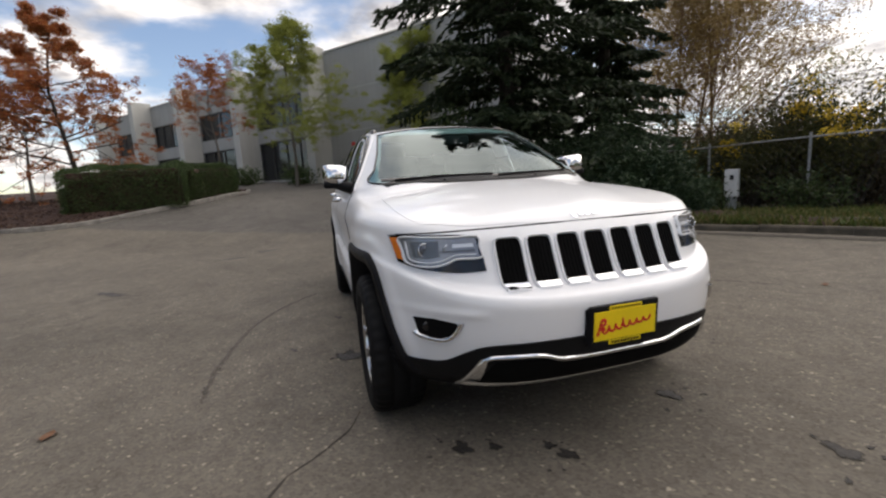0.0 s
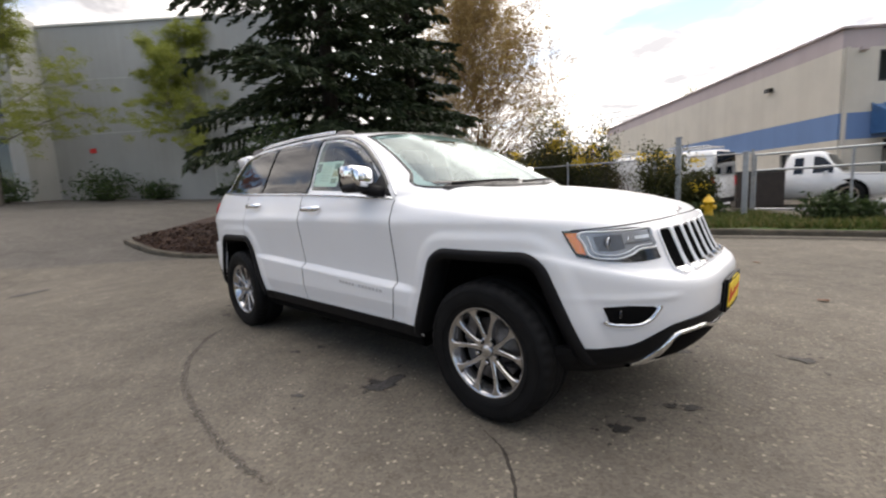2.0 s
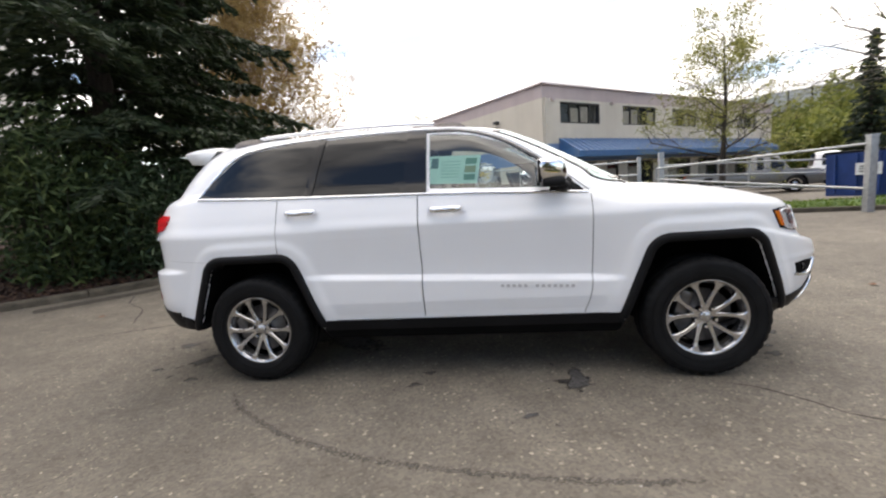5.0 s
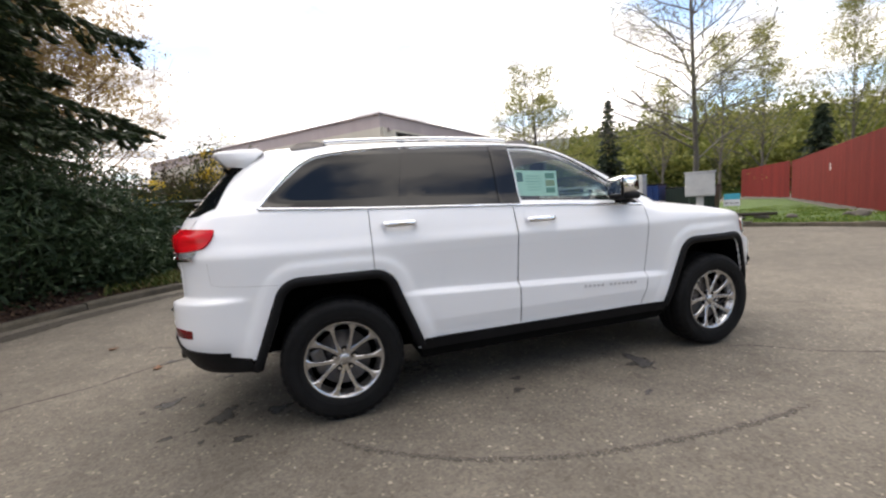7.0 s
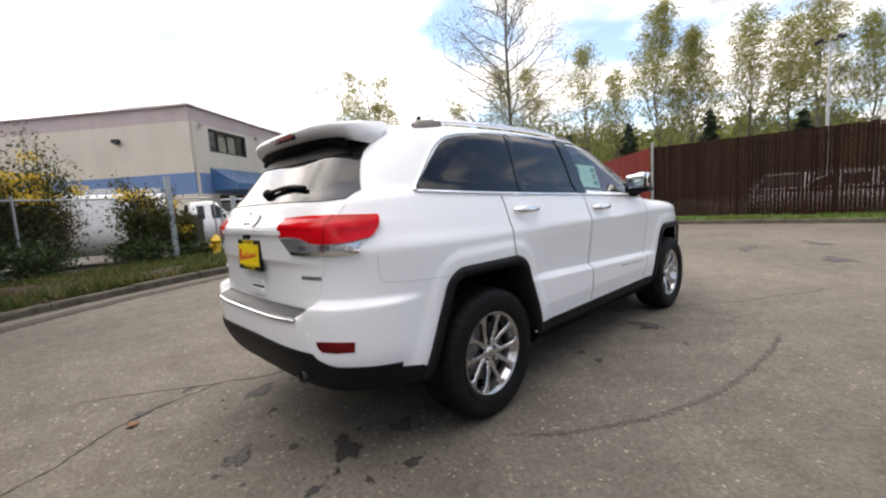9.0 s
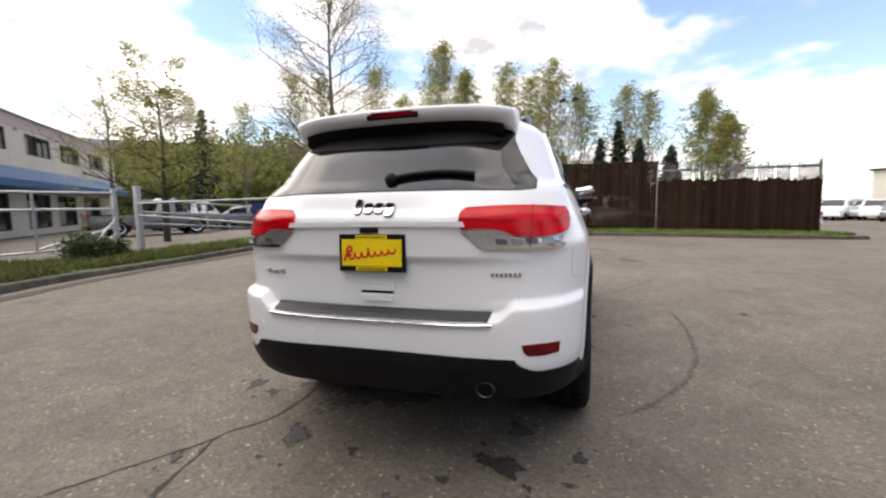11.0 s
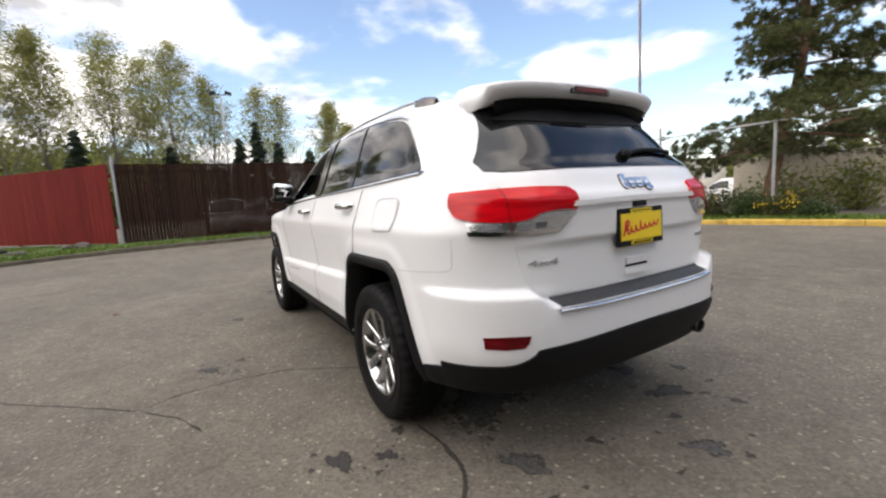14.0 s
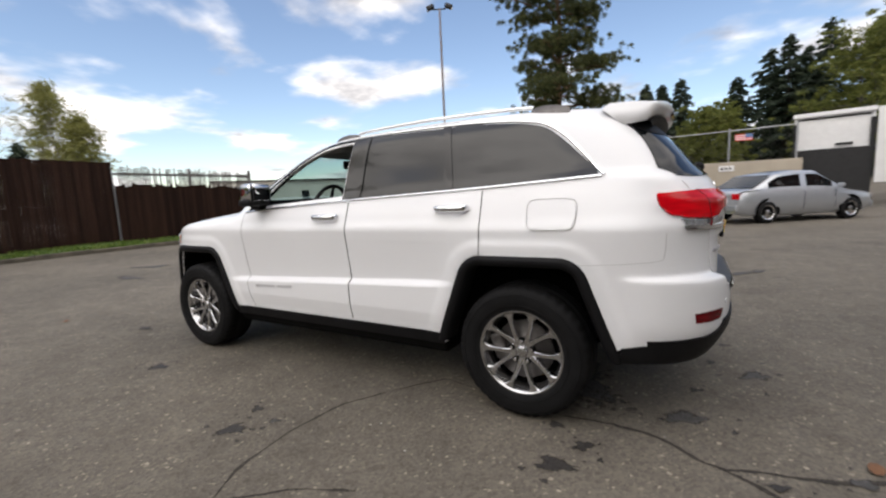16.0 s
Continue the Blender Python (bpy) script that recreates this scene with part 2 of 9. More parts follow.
def tube(points, r, n=8, closed=False):
    """A round bar along a line of points."""
    pts = [Vector(p) for p in points]
    vs, fs = [], []
    for i, p in enumerate(pts):
        a = pts[(i - 1) % len(pts)] if (i or closed) else p
        b = pts[(i + 1) % len(pts)] if (i < len(pts) - 1 or closed) else p
        q = (b - a).to_track_quat("Z", "Y")
        for j in range(n):
            t = 2 * math.pi * j / n
            vs.append(p + q @ Vector((r * math.cos(t), r * math.sin(t), 0)))
    m = len(pts)
    for i in range(m if closed else m - 1):
        for j in range(n):
            k, l = (i + 1) % m, (j + 1) % n
            fs.append((i * n + j, i * n + l, k * n + l, k * n + j))
    return vs, fs


# ---- ground ----
def fast_mesh(name, verts, size, mats, smooth=False):
    """A mesh of separate faces with that many corners each, from one array of points."""
    verts = np.asarray(verts, np.float32).reshape(-1, 3)
    n = len(verts)
    me = bpy.data.meshes.new(name)
    me.vertices.add(n)
    me.vertices.foreach_set("co", verts.ravel())
    me.loops.add(n)
    me.loops.foreach_set("vertex_index", np.arange(n, dtype=np.int32))
    me.polygons.add(n // size)
    me.polygons.foreach_set("loop_start", np.arange(0, n, size, dtype=np.int32))
    for m in mats if isinstance(mats, (list, tuple)) else [mats]:
        me.materials.append(m)
    if smooth:
        me.polygons.foreach_set("use_smooth", [True] * (n // size))
    me.update(calc_edges=True)
    return me


def rise(x, y):
    """Height of the land: a level yard, a drive that climbs to the west and a lot that dips to the south-east."""
    t = np.clip((-7 - x) / 11, 0, 1)
    h = 1.35 * t * t * (3 - 2 * t) + 0.07 * np.clip(-18 - x, 0, 12) - 0.025 * np.clip(0.6 * x - 0.8 * y - 11, 0, 14)
    return h


def asphalt_material():
    m = Mat("worn_asphalt")
    tone = m.ramp(m.noise(0.35, 5, 0.6), (0.32, (0.105, 0.093, 0.0765)), (0.68, (0.160, 0.141, 0.116)))
    mid = m.ramp(m.noise(3.1, 6, 0.65), (0.30, (0.78, 0.77, 0.76)), (0.70, (1.12, 1.12, 1.11)))
    col = m.mix(1.0, tone, mid, "MULTIPLY")
    vor = m.node("ShaderNodeTexVoronoi", Scale=70.0)
    m.t.links.new(m.pos, vor.inputs["Vector"])
    grains = m.ramp(vor.outputs["Color"], (0.0, (0.55, 0.55, 0.55)), (0.55, (0.95, 0.95, 0.94)), (0.86, (1.15, 1.14, 1.1)), (0.95, (2.6, 2.6, 2.5)))
    col = m.mix(0.85, col, m.mix(1.0, col, grains, "MULTIPLY"))
    vor2 = m.node("ShaderNodeTexVoronoi", Scale=26.0)
    m.t.links.new(m.pos, vor2.inputs["Vector"])
    stones = m.ramp(vor2.outputs["Color"], (0.93, (0, 0, 0)), (0.945, (1, 1, 1)))
    near = m.ramp(vor2.outputs["Distance"], (0.12, (1, 1, 1)), (0.2, (0, 0, 0)))
    col = m.mix(m.mix(1.0, stones, near, "MULTIPLY"), col, (0.42, 0.41, 0.39))
    damp = m.ramp(m.noise(0.9, 4, 0.5), (0.60, (1, 1, 1)), (0.72, (0.80, 0.79, 0.79)))
    col = m.mix(1.0, col, damp, "MULTIPLY")
    # older, greyer paving of the drive, west of a straight joint
    xyz = m.node("ShaderNodeSeparateXYZ")
    m.t.links.new(m.pos, xyz.inputs[0])
    west = m.maths("SUBTRACT", m.maths("MULTIPLY", xyz.outputs["Y"], 0.45), m.maths("ADD", xyz.outputs["X"], 8.2))
    old = m.ramp(m.maths("ADD", west, m.maths("MULTIPLY", m.noise(1.1, 4), 0.5)), (0.20, (0, 0, 0)), (0.42, (1, 1, 1)))
    col = m.mix(old, col, m.mix(1.0, col, (0.74, 0.77, 0.84), "MULTIPLY"))
    m.set(Base_Color=col, Roughness=m.ramp(m.noise(9, 4), (0.3, (0.72,) * 3), (0.7, (0.92,) * 3)), Specular_IOR_Level=0.35)
    h = m.maths("ADD", m.maths("MULTIPLY", vor.outputs["Distance"], 0.6), m.noise(160, 3))
    m.bump(h, 0.55, 0.006)
    return m.m


M_ASPHALT = asphalt_material()
step_in = np.concatenate([[-1600, -800, -400, -200, -120, -80, -60], np.arange(-48, 49, 1.0), [60, 80, 120, 200, 400, 800, 1600]])
gx, gy = np.meshgrid(step_in, step_in, indexing="ij")
gz = rise(gx, gy)
n = len(step_in)
ground = new("ground", mesh_of("ground", np.stack([gx, gy, gz], -1).reshape(-1, 3), [(i * n + j, (i + 1) * n + j, (i + 1) * n + j + 1, i * n + j + 1) for i in range(n - 1) for j in range(n - 1)], M_ASPHALT))
tagged(ground, "worn grey asphalt yard with cracks and stains", "ground", kind="structure")


# marks lie as thin films on the asphalt, and fade out at their edges
def film(name, col, rough, edge=0.5, noise_scale=18.0):
    m = Mat(name)
    at = m.t.nodes.new("ShaderNodeAttribute")
    at.attribute_name = "cover"
    f = m.maths("ADD", at.outputs["Fac"], m.maths("MULTIPLY", m.maths("SUBTRACT", m.noise(noise_scale, 5, 0.65), 0.5), 1.5))
    k = m.ramp(f, (edge - 0.12, (0, 0, 0)), (edge + 0.16, (1, 1, 1)))
    tr = m.node("ShaderNodeBsdfTransparent")
    mx = m.node("ShaderNodeMixShader")
    vor = m.node("ShaderNodeTexVoronoi", Scale=70.0)
    m.t.links.new(m.pos, vor.inputs["Vector"])
    grains = m.ramp(vor.outputs["Color"], (0.0, (0.5, 0.5, 0.5)), (0.9, (1.3, 1.3, 1.3)))
    m.set(Base_Color=m.mix(1.0, (*col,), grains, "MULTIPLY"), Roughness=rough)
    m.bump(vor.outputs["Distance"], 0.4, 0.005)
    m.t.links.new(k, mx.inputs[0])
    m.t.links.new(tr.outputs[0], mx.inputs[1])
    m.t.links.new(m.b.outputs[0], mx.inputs[2])
    m.t.links.new(mx.outputs[0], m.t.nodes["Material Output"].inputs["Surface"])
    return m.m


M_OIL = film("oil_stain", (0.022, 0.019, 0.017), 0.7, 0.55, 32)
M_DULL = film("dull_stain", (0.055, 0.052, 0.05), 0.8, 0.55)
M_TYREMARK = film("tyre_mark", (0.088, 0.078, 0.066), 0.9, 0.92, 45)
M_CRACK = film("crack", (0.034, 0.029, 0.023), 0.95, 0.53, 60)
M_SAND = film("pale_sand", (0.30, 0.28, 0.24), 0.9, 0.6, 12)


def cover_mesh(name, verts, faces, cover, mat, label, category):
    me = mesh_of(name, verts, faces, mat)
    a = me.attributes.new("cover", "FLOAT", "POINT")
    a.data.foreach_set("value", np.asarray(cover, np.float32))
    ob = new(name, me)
    ob.parent = ground
    return tagged(ob, label=label)


film_z = [0.0012]


def stain(x, y, rx, ry, turn=0.0, mat=None, seed=0):
    rs = np.random.RandomState(seed + 7)
    n = 28
    wob = 1 + 0.22 * np.sin(np.arange(n) * 2 * math.pi / n * 3 + rs.rand() * 6) + 0.15 * np.sin(np.arange(n) * 2 * math.pi / n * 5 + rs.rand() * 6)
    film_z[0] += 0.00004
    vs, cv = [(x, y, film_z[0])], [1.0]
    c, s = math.cos(turn), math.sin(turn)
    for k, f in ((0.5, 0.85), (0.8, 0.5), (1.25, 0.0)):
        for i in range(n):
            a = 2 * math.pi * i / n
            u, v = rx * k * wob[i] * math.cos(a), ry * k * wob[i] * math.sin(a)
            vs.append((x + c * u - s * v, y + s * u + c * v, film_z[0]))
            cv.append(f)
    fs = [(0, 1 + i, 1 + (i + 1) % n) for i in range(n)]
    for k in range(2):
        a, b = 1 + k * n, 1 + (k + 1) * n
        fs += [(a + i, b + i, b + (i + 1) % n, a + (i + 1) % n) for i in range(n)]
    return cover_mesh("stain", vs, fs, cv, mat or M_OIL, "dark oil stain soaked into the asphalt", "stain")


def streak(name, pts_in, width, mat, label, jag=0.0, seed=0, taper=True):
    p = np.array(pts_in, float)
    s = np.concatenate([[0], np.cumsum(np.linalg.norm(np.diff(p, axis=0), axis=1))])
    n = max(12, int(s[-1] / 0.045))
    w = np.linspace(0, s[-1], n)
    c = np.stack([np.interp(w, s, p[:, 0]), np.interp(w, s, p[:, 1])], 1)
    if jag == 0:
        for _ in range(12):
            c[1:-1] = (c[:-2] + 2 * c[1:-1] + c[2:]) / 4
    rs = np.random.RandomState(seed)
    if jag:
        c += np.stack([np.convolve(rs.randn(n + 4), np.ones(3) / 3, "same")[2:-2] for _ in range(2)], 1) * jag
    t = np.gradient(c, axis=0)
    t /= np.linalg.norm(t, axis=1)[:, None]
    nr = np.stack([-t[:, 1], t[:, 0]], 1)
    film_z[0] += 0.00004
    vs, cv = [], []
    k = 5
    for i in range(n):
        e = min(1, 6 * min(i, n - 1 - i) / n) if taper else 1
        ww = width * (0.55 + 0.45 * e) * (1 + (0.5 * rs.randn() if jag else 0.0) * 0.6)
        for f, cov in ((-1, 0), (-0.5, 0.75), (0, 1), (0.5, 0.75), (1, 0)):
            q = c[i] + nr[i] * f * abs(ww)
            vs.append((q[0], q[1], film_z[0] + float(rise(q[0], q[1]))))
            cv.append(cov * (0.35 + 0.65 * e))
    fs = [(i * k + j, (i + 1) * k + j, (i + 1) * k + j + 1, i * k + j + 1) for i in range(n - 1) for j in range(k - 1)]
    return cover_mesh(name, vs, fs, cv, mat, label, name)


streak("tyre_mark", [(-1.85, -0.75), (-1.70, -0.95), (-1.48, -1.24), (-1.25, -1.42), (-0.95, -1.60), (-0.52, -1.77), (-0.15, -1.84), (0.25, -1.88), (0.6, -1.91), (1.05, -1.89), (1.5, -1.8)], 0.050, M_TYREMARK, "faint curved dark tyre mark")
streak("crack", [(1.40, -0.93), (1.53, -1.01), (1.69, -1.09), (1.83, -1.24), (1.94, -1.37), (2.10, -1.46), (2.4, -1.62), (2.9, -1.95), (3.3, -2.1)], 0.011, M_CRACK, "jagged crack in the asphalt", 0.008, 3)
streak("crack", [(-1.45, 0.80), (-1.78, 0.81), (-2.02, 0.80), (-2.17, 0.84), (-2.30, 0.95), (-2.42, 0.97), (-2.58, 0.92), (-2.76, 0.88), (-2.95, 0.81), (-3.13, 0.68), (-3.31, 0.50), (-3.6, 0.35), (-4.2, 0.1)], 0.016, M_CRACK, "jagged dirt-filled crack in the asphalt", 0.010, 4)
streak("crack", [(-2.30, 0.95), (-2.43, 0.99), (-2.62, 1.12), (-2.9, 1.3), (-3.2, 1.45)], 0.014, M_CRACK, "jagged side crack in the asphalt", 0.009, 5)
streak("crack", [(-1.2, 0.72), (-0.84, 0.66), (-0.66, 0.88), (-0.43, 1.22), (-0.38, 1.49), (-0.37, 1.74), (-0.41, 1.95), (-0.5, 2.12), (-0.26, 2.39), (0.02, 2.69), (0.4, 3.1), (0.9, 3.4)], 0.011, M_CRACK, "long jagged crack in the asphalt", 0.008, 6)
streak("crack", [(-0.5, 2.12), (-0.62, 2.02), (-0.80, 1.89), (-1.05, 1.78)], 0.010, M_CRACK, "short jagged crack in the asphalt", 0.008, 7)
streak("crack", [(-5.6, 2.4), (-5.0, 1.6), (-4.4, 1.2), (-3.9, 0.5)], 0.012, M_CRACK, "jagged crack in the asphalt", 0.010, 8)
STAINS = ((-2.24, 0.57, 0.14, 0.08, 0.4), (-1.73, 1.25, 0.10, 0.07, 0.2), (-1.82, 1.05, 0.06, 0.045, 1.0), (-1.65, 0.92, 0.05, 0.04, 0.0), (-2.63, -0.17, 0.11, 0.075, 0.6), (-0.05, 1.72, 0.10, 0.06, 0.9), (1.36, 1.39, 0.09, 0.06, 0.3), (0.02, 1.5, 0.05, 0.04, 0.0), (-0.2, 1.55, 0.045, 0.03, 0.6),
          (-2.22, -0.53, 0.15, 0.08, 1.2), (-2.07, -0.89, 0.06, 0.04, 0.2), (-2.50, -0.71, 0.05, 0.03, 0.2), (-1.89, -0.58, 0.09, 0.06, 0.2), (-0.36, -1.01, 0.06, 0.03, 0.5), (-0.28, -0.83, 0.05, 0.03, 0.1), (0.63, -0.97, 0.12, 0.035, 0.3), (0.36, -1.39, 0.07, 0.02, 0.5),
          (2.02, -0.59, 0.07, 0.05, 0.1), (2.07, -0.45, 0.04, 0.03, 0.3), (2.24, -0.18, 0.06, 0.04, 0.8), (2.0, 0.61, 0.09, 0.05, 0.4), (2.15, -0.22, 0.04, 0.03, 0.0), (2.64, 0.87, 0.09, 0.05, 0.0), (-2.58, 1.02, 0.05, 0.03, 0.3), (-2.88, 0.85, 0.06, 0.04, 0.2), (-2.3, 0.2, 0.05, 0.03, 0.4), (-2.4, -0.3, 0.04, 0.03, 1.4))
rs_oil = random.Random(9)
for i, (x, y, a, b, r) in enumerate(STAINS):
    stain(x, y, a, b, r, M_OIL if i % 4 else M_DULL, i)
    for k in range(3 + i % 3):
        g, q = rs_oil.uniform(0, 6.28), rs_oil.uniform(1.2, 2.4)
        stain(x + a * q * math.cos(g), y + a * q * math.sin(g), a * rs_oil.uniform(0.10, 0.28), b * rs_oil.uniform(0.15, 0.35), g, M_OIL, 100 + 10 * i + k)
for i, (x, y, a, b) in enumerate(((6.5, -0.7, 0.5, 0.12), (5.5, -2.0, 0.35, 0.2), (7.6, -1.6, 0.5, 0.15), (-2.9, -3.8, 0.25, 0.08), (-3.1, -4.0, 0.14, 0.08), (0.68, -0.96, 0.2, 0.08), (-5.5, -2.8, 0.3, 0.1), (-6.3, -2.2, 0.35, 0.1), (-1.4, 0.1, 0.9, 0.25))):
    stain(x, y, a, b, 0.3 * i, M_DULL, 60 + i)


def plain_soil(name, c1, c2, c3, scale=9.0, bump=0.8):
    m = Mat(name)
    col = m.ramp(m.noise(scale, 8, 0.7), (0.30, c1), (0.5, c2), (0.72, c3))
    m.set(Base_Color=m.mix(1.0, col, m.ramp(m.noise(0.8, 3), (0.3, (0.75,) * 3), (0.7, (1.15,) * 3)), "MULTIPLY"), Roughness=0.95)
    m.bump(m.noise(scale * 5, 6, 0.7), bump, 0.03)
    return m.m


M_MULCH_AND_FILL = plain_soil("bark_mulch_and_hedge_fill", (0.018, 0.008, 0.006), (0.042, 0.019, 0.013), (0.085, 0.042, 0.029), 14)
M_TURF = plain_soil("turf", (0.022, 0.045, 0.008), (0.055, 0.105, 0.016), (0.12, 0.15, 0.035), 7)
M_DIRT = plain_soil("dry_dirt", (0.06, 0.045, 0.03), (0.13, 0.10, 0.07), (0.22, 0.18, 0.13), 7)
M_KERB = plain("kerb_concrete", (0.26, 0.245, 0.22), 0.9, var=0.35, scale=5, bump=0.5, bscale=90)
M_KERBDARK = plain("mossy_kerb", (0.105, 0.09, 0.066), 0.95, var=0.5, scale=4, bump=0.7, bscale=60)
M_KERBYELLOW = plain("yellow_kerb_paint", (0.52, 0.34, 0.07), 0.8, var=0.4, scale=5, bump=0.4, bscale=90)


def bed(name, outline, height, mat, label, category, lump=0.05, cell=0.5, dome=0.0):
    """A raised sheet of soil or turf inside an outline, that follows the land."""
    o = np.array(outline, float)
    bm = bmesh.new()
    corners = [bm.verts.new((x, y, 0)) for x, y in outline]
    for tri in tessellate_polygon([[(x, y, 0) for x, y in outline]]):
        bm.faces.new([corners[i] for i in tri])
    for _ in range(7):
        long = [e for e in bm.edges if e.calc_length() > cell * 1.6]
        if not long:
            break
        bmesh.ops.subdivide_edges(bm, edges=long, cuts=1)
        bmesh.ops.triangulate(bm, faces=bm.faces[:])
    for v in bm.verts:
        d = float(-poly_sd_early(np.array([v.co.x]), np.array([v.co.y]), outline)[0])
        k = min(1, max(0, d) / 0.9)
        v.co.z = float(rise(v.co.x, v.co.y)) + height * min(1, 0.35 + d / 0.12 if d > 0.001 else 0.35) + k * (dome + lump * noise.noise((v.co.x * 0.9, v.co.y * 0.9, 0)))
    bm.normal_update()
    bmesh.ops.reverse_faces(bm, faces=[f for f in bm.faces if f.normal.z < 0])
    ob = part(name, bm, mat, None, label, True)
    return tagged(ob, category=category, kind="structure")


def poly_sd_early(px, pz, pts):
    best, inside = None, None
    n = len(pts)
    for i in range(n):
        ax, az = pts[i]
        bx, bz = pts[(i + 1) % n]
        ex, ez = bx - ax, bz - az
        t = np.clip(((px - ax) * ex + (pz - az) * ez) / (ex * ex + ez * ez), 0, 1)
        dd = (px - ax - t * ex) ** 2 + (pz - az - t * ez) ** 2
        c = ((az > pz) != (bz > pz)) & (px < (bx - ax) * (pz - az) / (bz - az + 1e-12) + ax)
        best = dd if best is None else np.minimum(best, dd)
        inside = c if inside is None else inside ^ c
    return np.sqrt(best) * np.where(inside, -1, 1)


def soft_path(pts_in, step=0.4):
    p = np.array(pts_in, float)
    for _ in range(2):
        q = [p[0]]
        for a, b in zip(p, p[1:]):
            q += [0.75 * a + 0.25 * b, 0.25 * a + 0.75 * b]
        p = np.array(q + [p[-1]])
    s = np.concatenate([[0], np.cumsum(np.linalg.norm(np.diff(p, axis=0), axis=1))])
    w = np.linspace(0, s[-1], max(3, int(s[-1] / step)))
    return np.stack([np.interp(w, s, p[:, i]) for i in range(2)], 1)


def kerb(name, line, mat, label, high=0.13, wide=0.16, seed=0):
    """Kerb stones of about a metre, set end to end along a line, each a little off."""
    c = soft_path(line, 0.25)
    rs = np.random.RandomState(seed)
    top = thing(name, label, "kerb", kind="structure")
    per = 5
    for k in range(0, len(c) - 1, per):
        seg = c[k : k + per + 1]
        if len(seg) < 2:
            continue
        t = np.gradient(seg, axis=0)
        t /= np.linalg.norm(t, axis=1)[:, None]
        nr = np.stack([-t[:, 1], t[:, 0]], 1)
        off, dz = rs.randn() * 0.012, rs.randn() * 0.012
        vs = []
        m = len(seg)
        for i in range(m):
            q = seg[i].copy()
            if i == 0:
                q += t[i] * 0.006
            if i == m - 1:
                q -= t[i] * 0.006
            z = float(rise(q[0], q[1]))
            for f, h in ((-0.5, -0.05), (-0.48, high - 0.03), (-0.36, high), (0.36, high), (0.48, high - 0.03), (0.5, -0.05)):
                g = q + nr[i] * (f * wide + off)
                vs.append((g[0], g[1], z + (h + dz if h > 0 else h)))
        fs = [(i * 6 + j, i * 6 + j + 1, (i + 1) * 6 + j + 1, (i + 1) * 6 + j) for i in range(m - 1) for j in range(5)]
        fs += [tuple(range(5, -1, -1)), tuple((m - 1) * 6 + j for j in range(6))]
        part_of("kerb_stone", vs, fs, mat, top, smooth=False)
    return top


# outlines, counter-clockwise
N_KERB = [(-10.6, -0.1), (-9.0, 0.1), (-7.6, 0.75), (-6.5, 1.7), (-5.6, 2.9), (-5.1, 4.2), (-4.2, 5.4), (-2.9, 6.3), (-0.5, 7.45), (1.8, 7.95), (4.3, 8.0), (6.6, 8.4)]
N_OLD = [(-4.3, 6.3), (-3.0, 7.1), (-0.9, 8.25), (0.6, 8.75), (2.4, 9.0), (4.2, 9.0)]
N_BED = N_KERB[:9] + [(-0.8, 10.4), (-3.4, 9.0), (-5.2, 8.4), (-7.0, 12.0), (-9.5, 16.0), (-15.0, 17.5), (-17.0, 13.0), (-15.4, 6.0), (-13.4, 3.4), (-11.8, 1.2)]
N_TURF = [(-5.05, 4.5), (-4.2, 5.4), (-2.9, 6.3), (-0.5, 7.45), (1.8, 7.95), (4.3, 8.0), (6.6, 8.4), (6.6, 9.3), (4.5, 9.6), (2.2, 10.2), (1.2, 11.9), (-0.8, 10.9), (-3.4, 9.3), (-5.2, 7.6)]
E_KERB = [(5.2, 10.0), (6.6, 9.2), (8.2, 8.7), (9.9, 8.1), (11.1, 6.9), (11.9, 5.3), (12.5, 3.6), (12.8, 0.0), (12.7, -3.0), (12.2, -5.4), (12.5, -8.5), (13.0, -10.0)]
E_TURF = E_KERB + [(15.2, -10.0), (14.7, 3.4), (18.3, 7.4), (32.5, 18.9), (34.0, 24.0), (22.0, 19.0), (16.4, 13.0), (13.6, 10.6), (10.4, 10.6), (7.0, 10.8), (5.6, 11.0)]
S_KERB = [(7.4, -10.4), (5.6, -9.95), (4.0, -9.9), (1.0, -10.7), (-1.6, -11.1), (-3.2, -11.3)]
S_KERB_DULL, S_KERB_PAINTED = S_KERB[:2] + [(4.7, -9.9)], [(4.7, -9.9)] + S_KERB[2:]
S_TURF = S_KERB[::-1] + [(7.9, -11.9), (5.6, -12.6), (1.0, -12.3), (-3.2, -12.1)]
W_KERB = [(-12.6, -13.5), (-12.0, -10.3), (-11.9, -8.9), (-12.4, -7.8), (-13.6, -6.6), (-14.9, -5.3), (-17.0, -4.0), (-20.0, -4.2)]
W_BED = W_KERB[::-1] + [(-15.0, -21.0), (-34.0, -24.0), (-34.0, -12.5), (-27.0, -6.6)]
bed("mulch_bed", W_BED, 0.11, M_MULCH_AND_FILL, "dark red bark mulch bed by the drive", "bed", 0.10, 0.9)
bed("planted_bed", N_BED, 0.10, M_MULCH_AND_FILL, "bark and leaf litter under the conifers", "bed", 0.10, 0.7, 0.12)
bed("verge_1", N_TURF, 0.115, M_TURF, "rough green grass verge by the fence", "grass", 0.05, 0.5)
bed("verge_2", E_TURF, 0.115, M_TURF, "bright green grass verge along the fence", "grass", 0.08, 0.9, 0.06)
bed("verge_3", S_TURF, 0.10, M_TURF, "thin weedy verge behind the yellow kerb", "grass", 0.04, 0.6)
kerb("kerb_1", N_KERB, M_KERBDARK, "dark mossy old kerb of the planted bed", seed=1, high=0.12)
kerb("kerb_5", N_OLD, M_KERBDARK, "broken old kerb sunk in the grass verge", seed=6, high=0.19, wide=0.14)
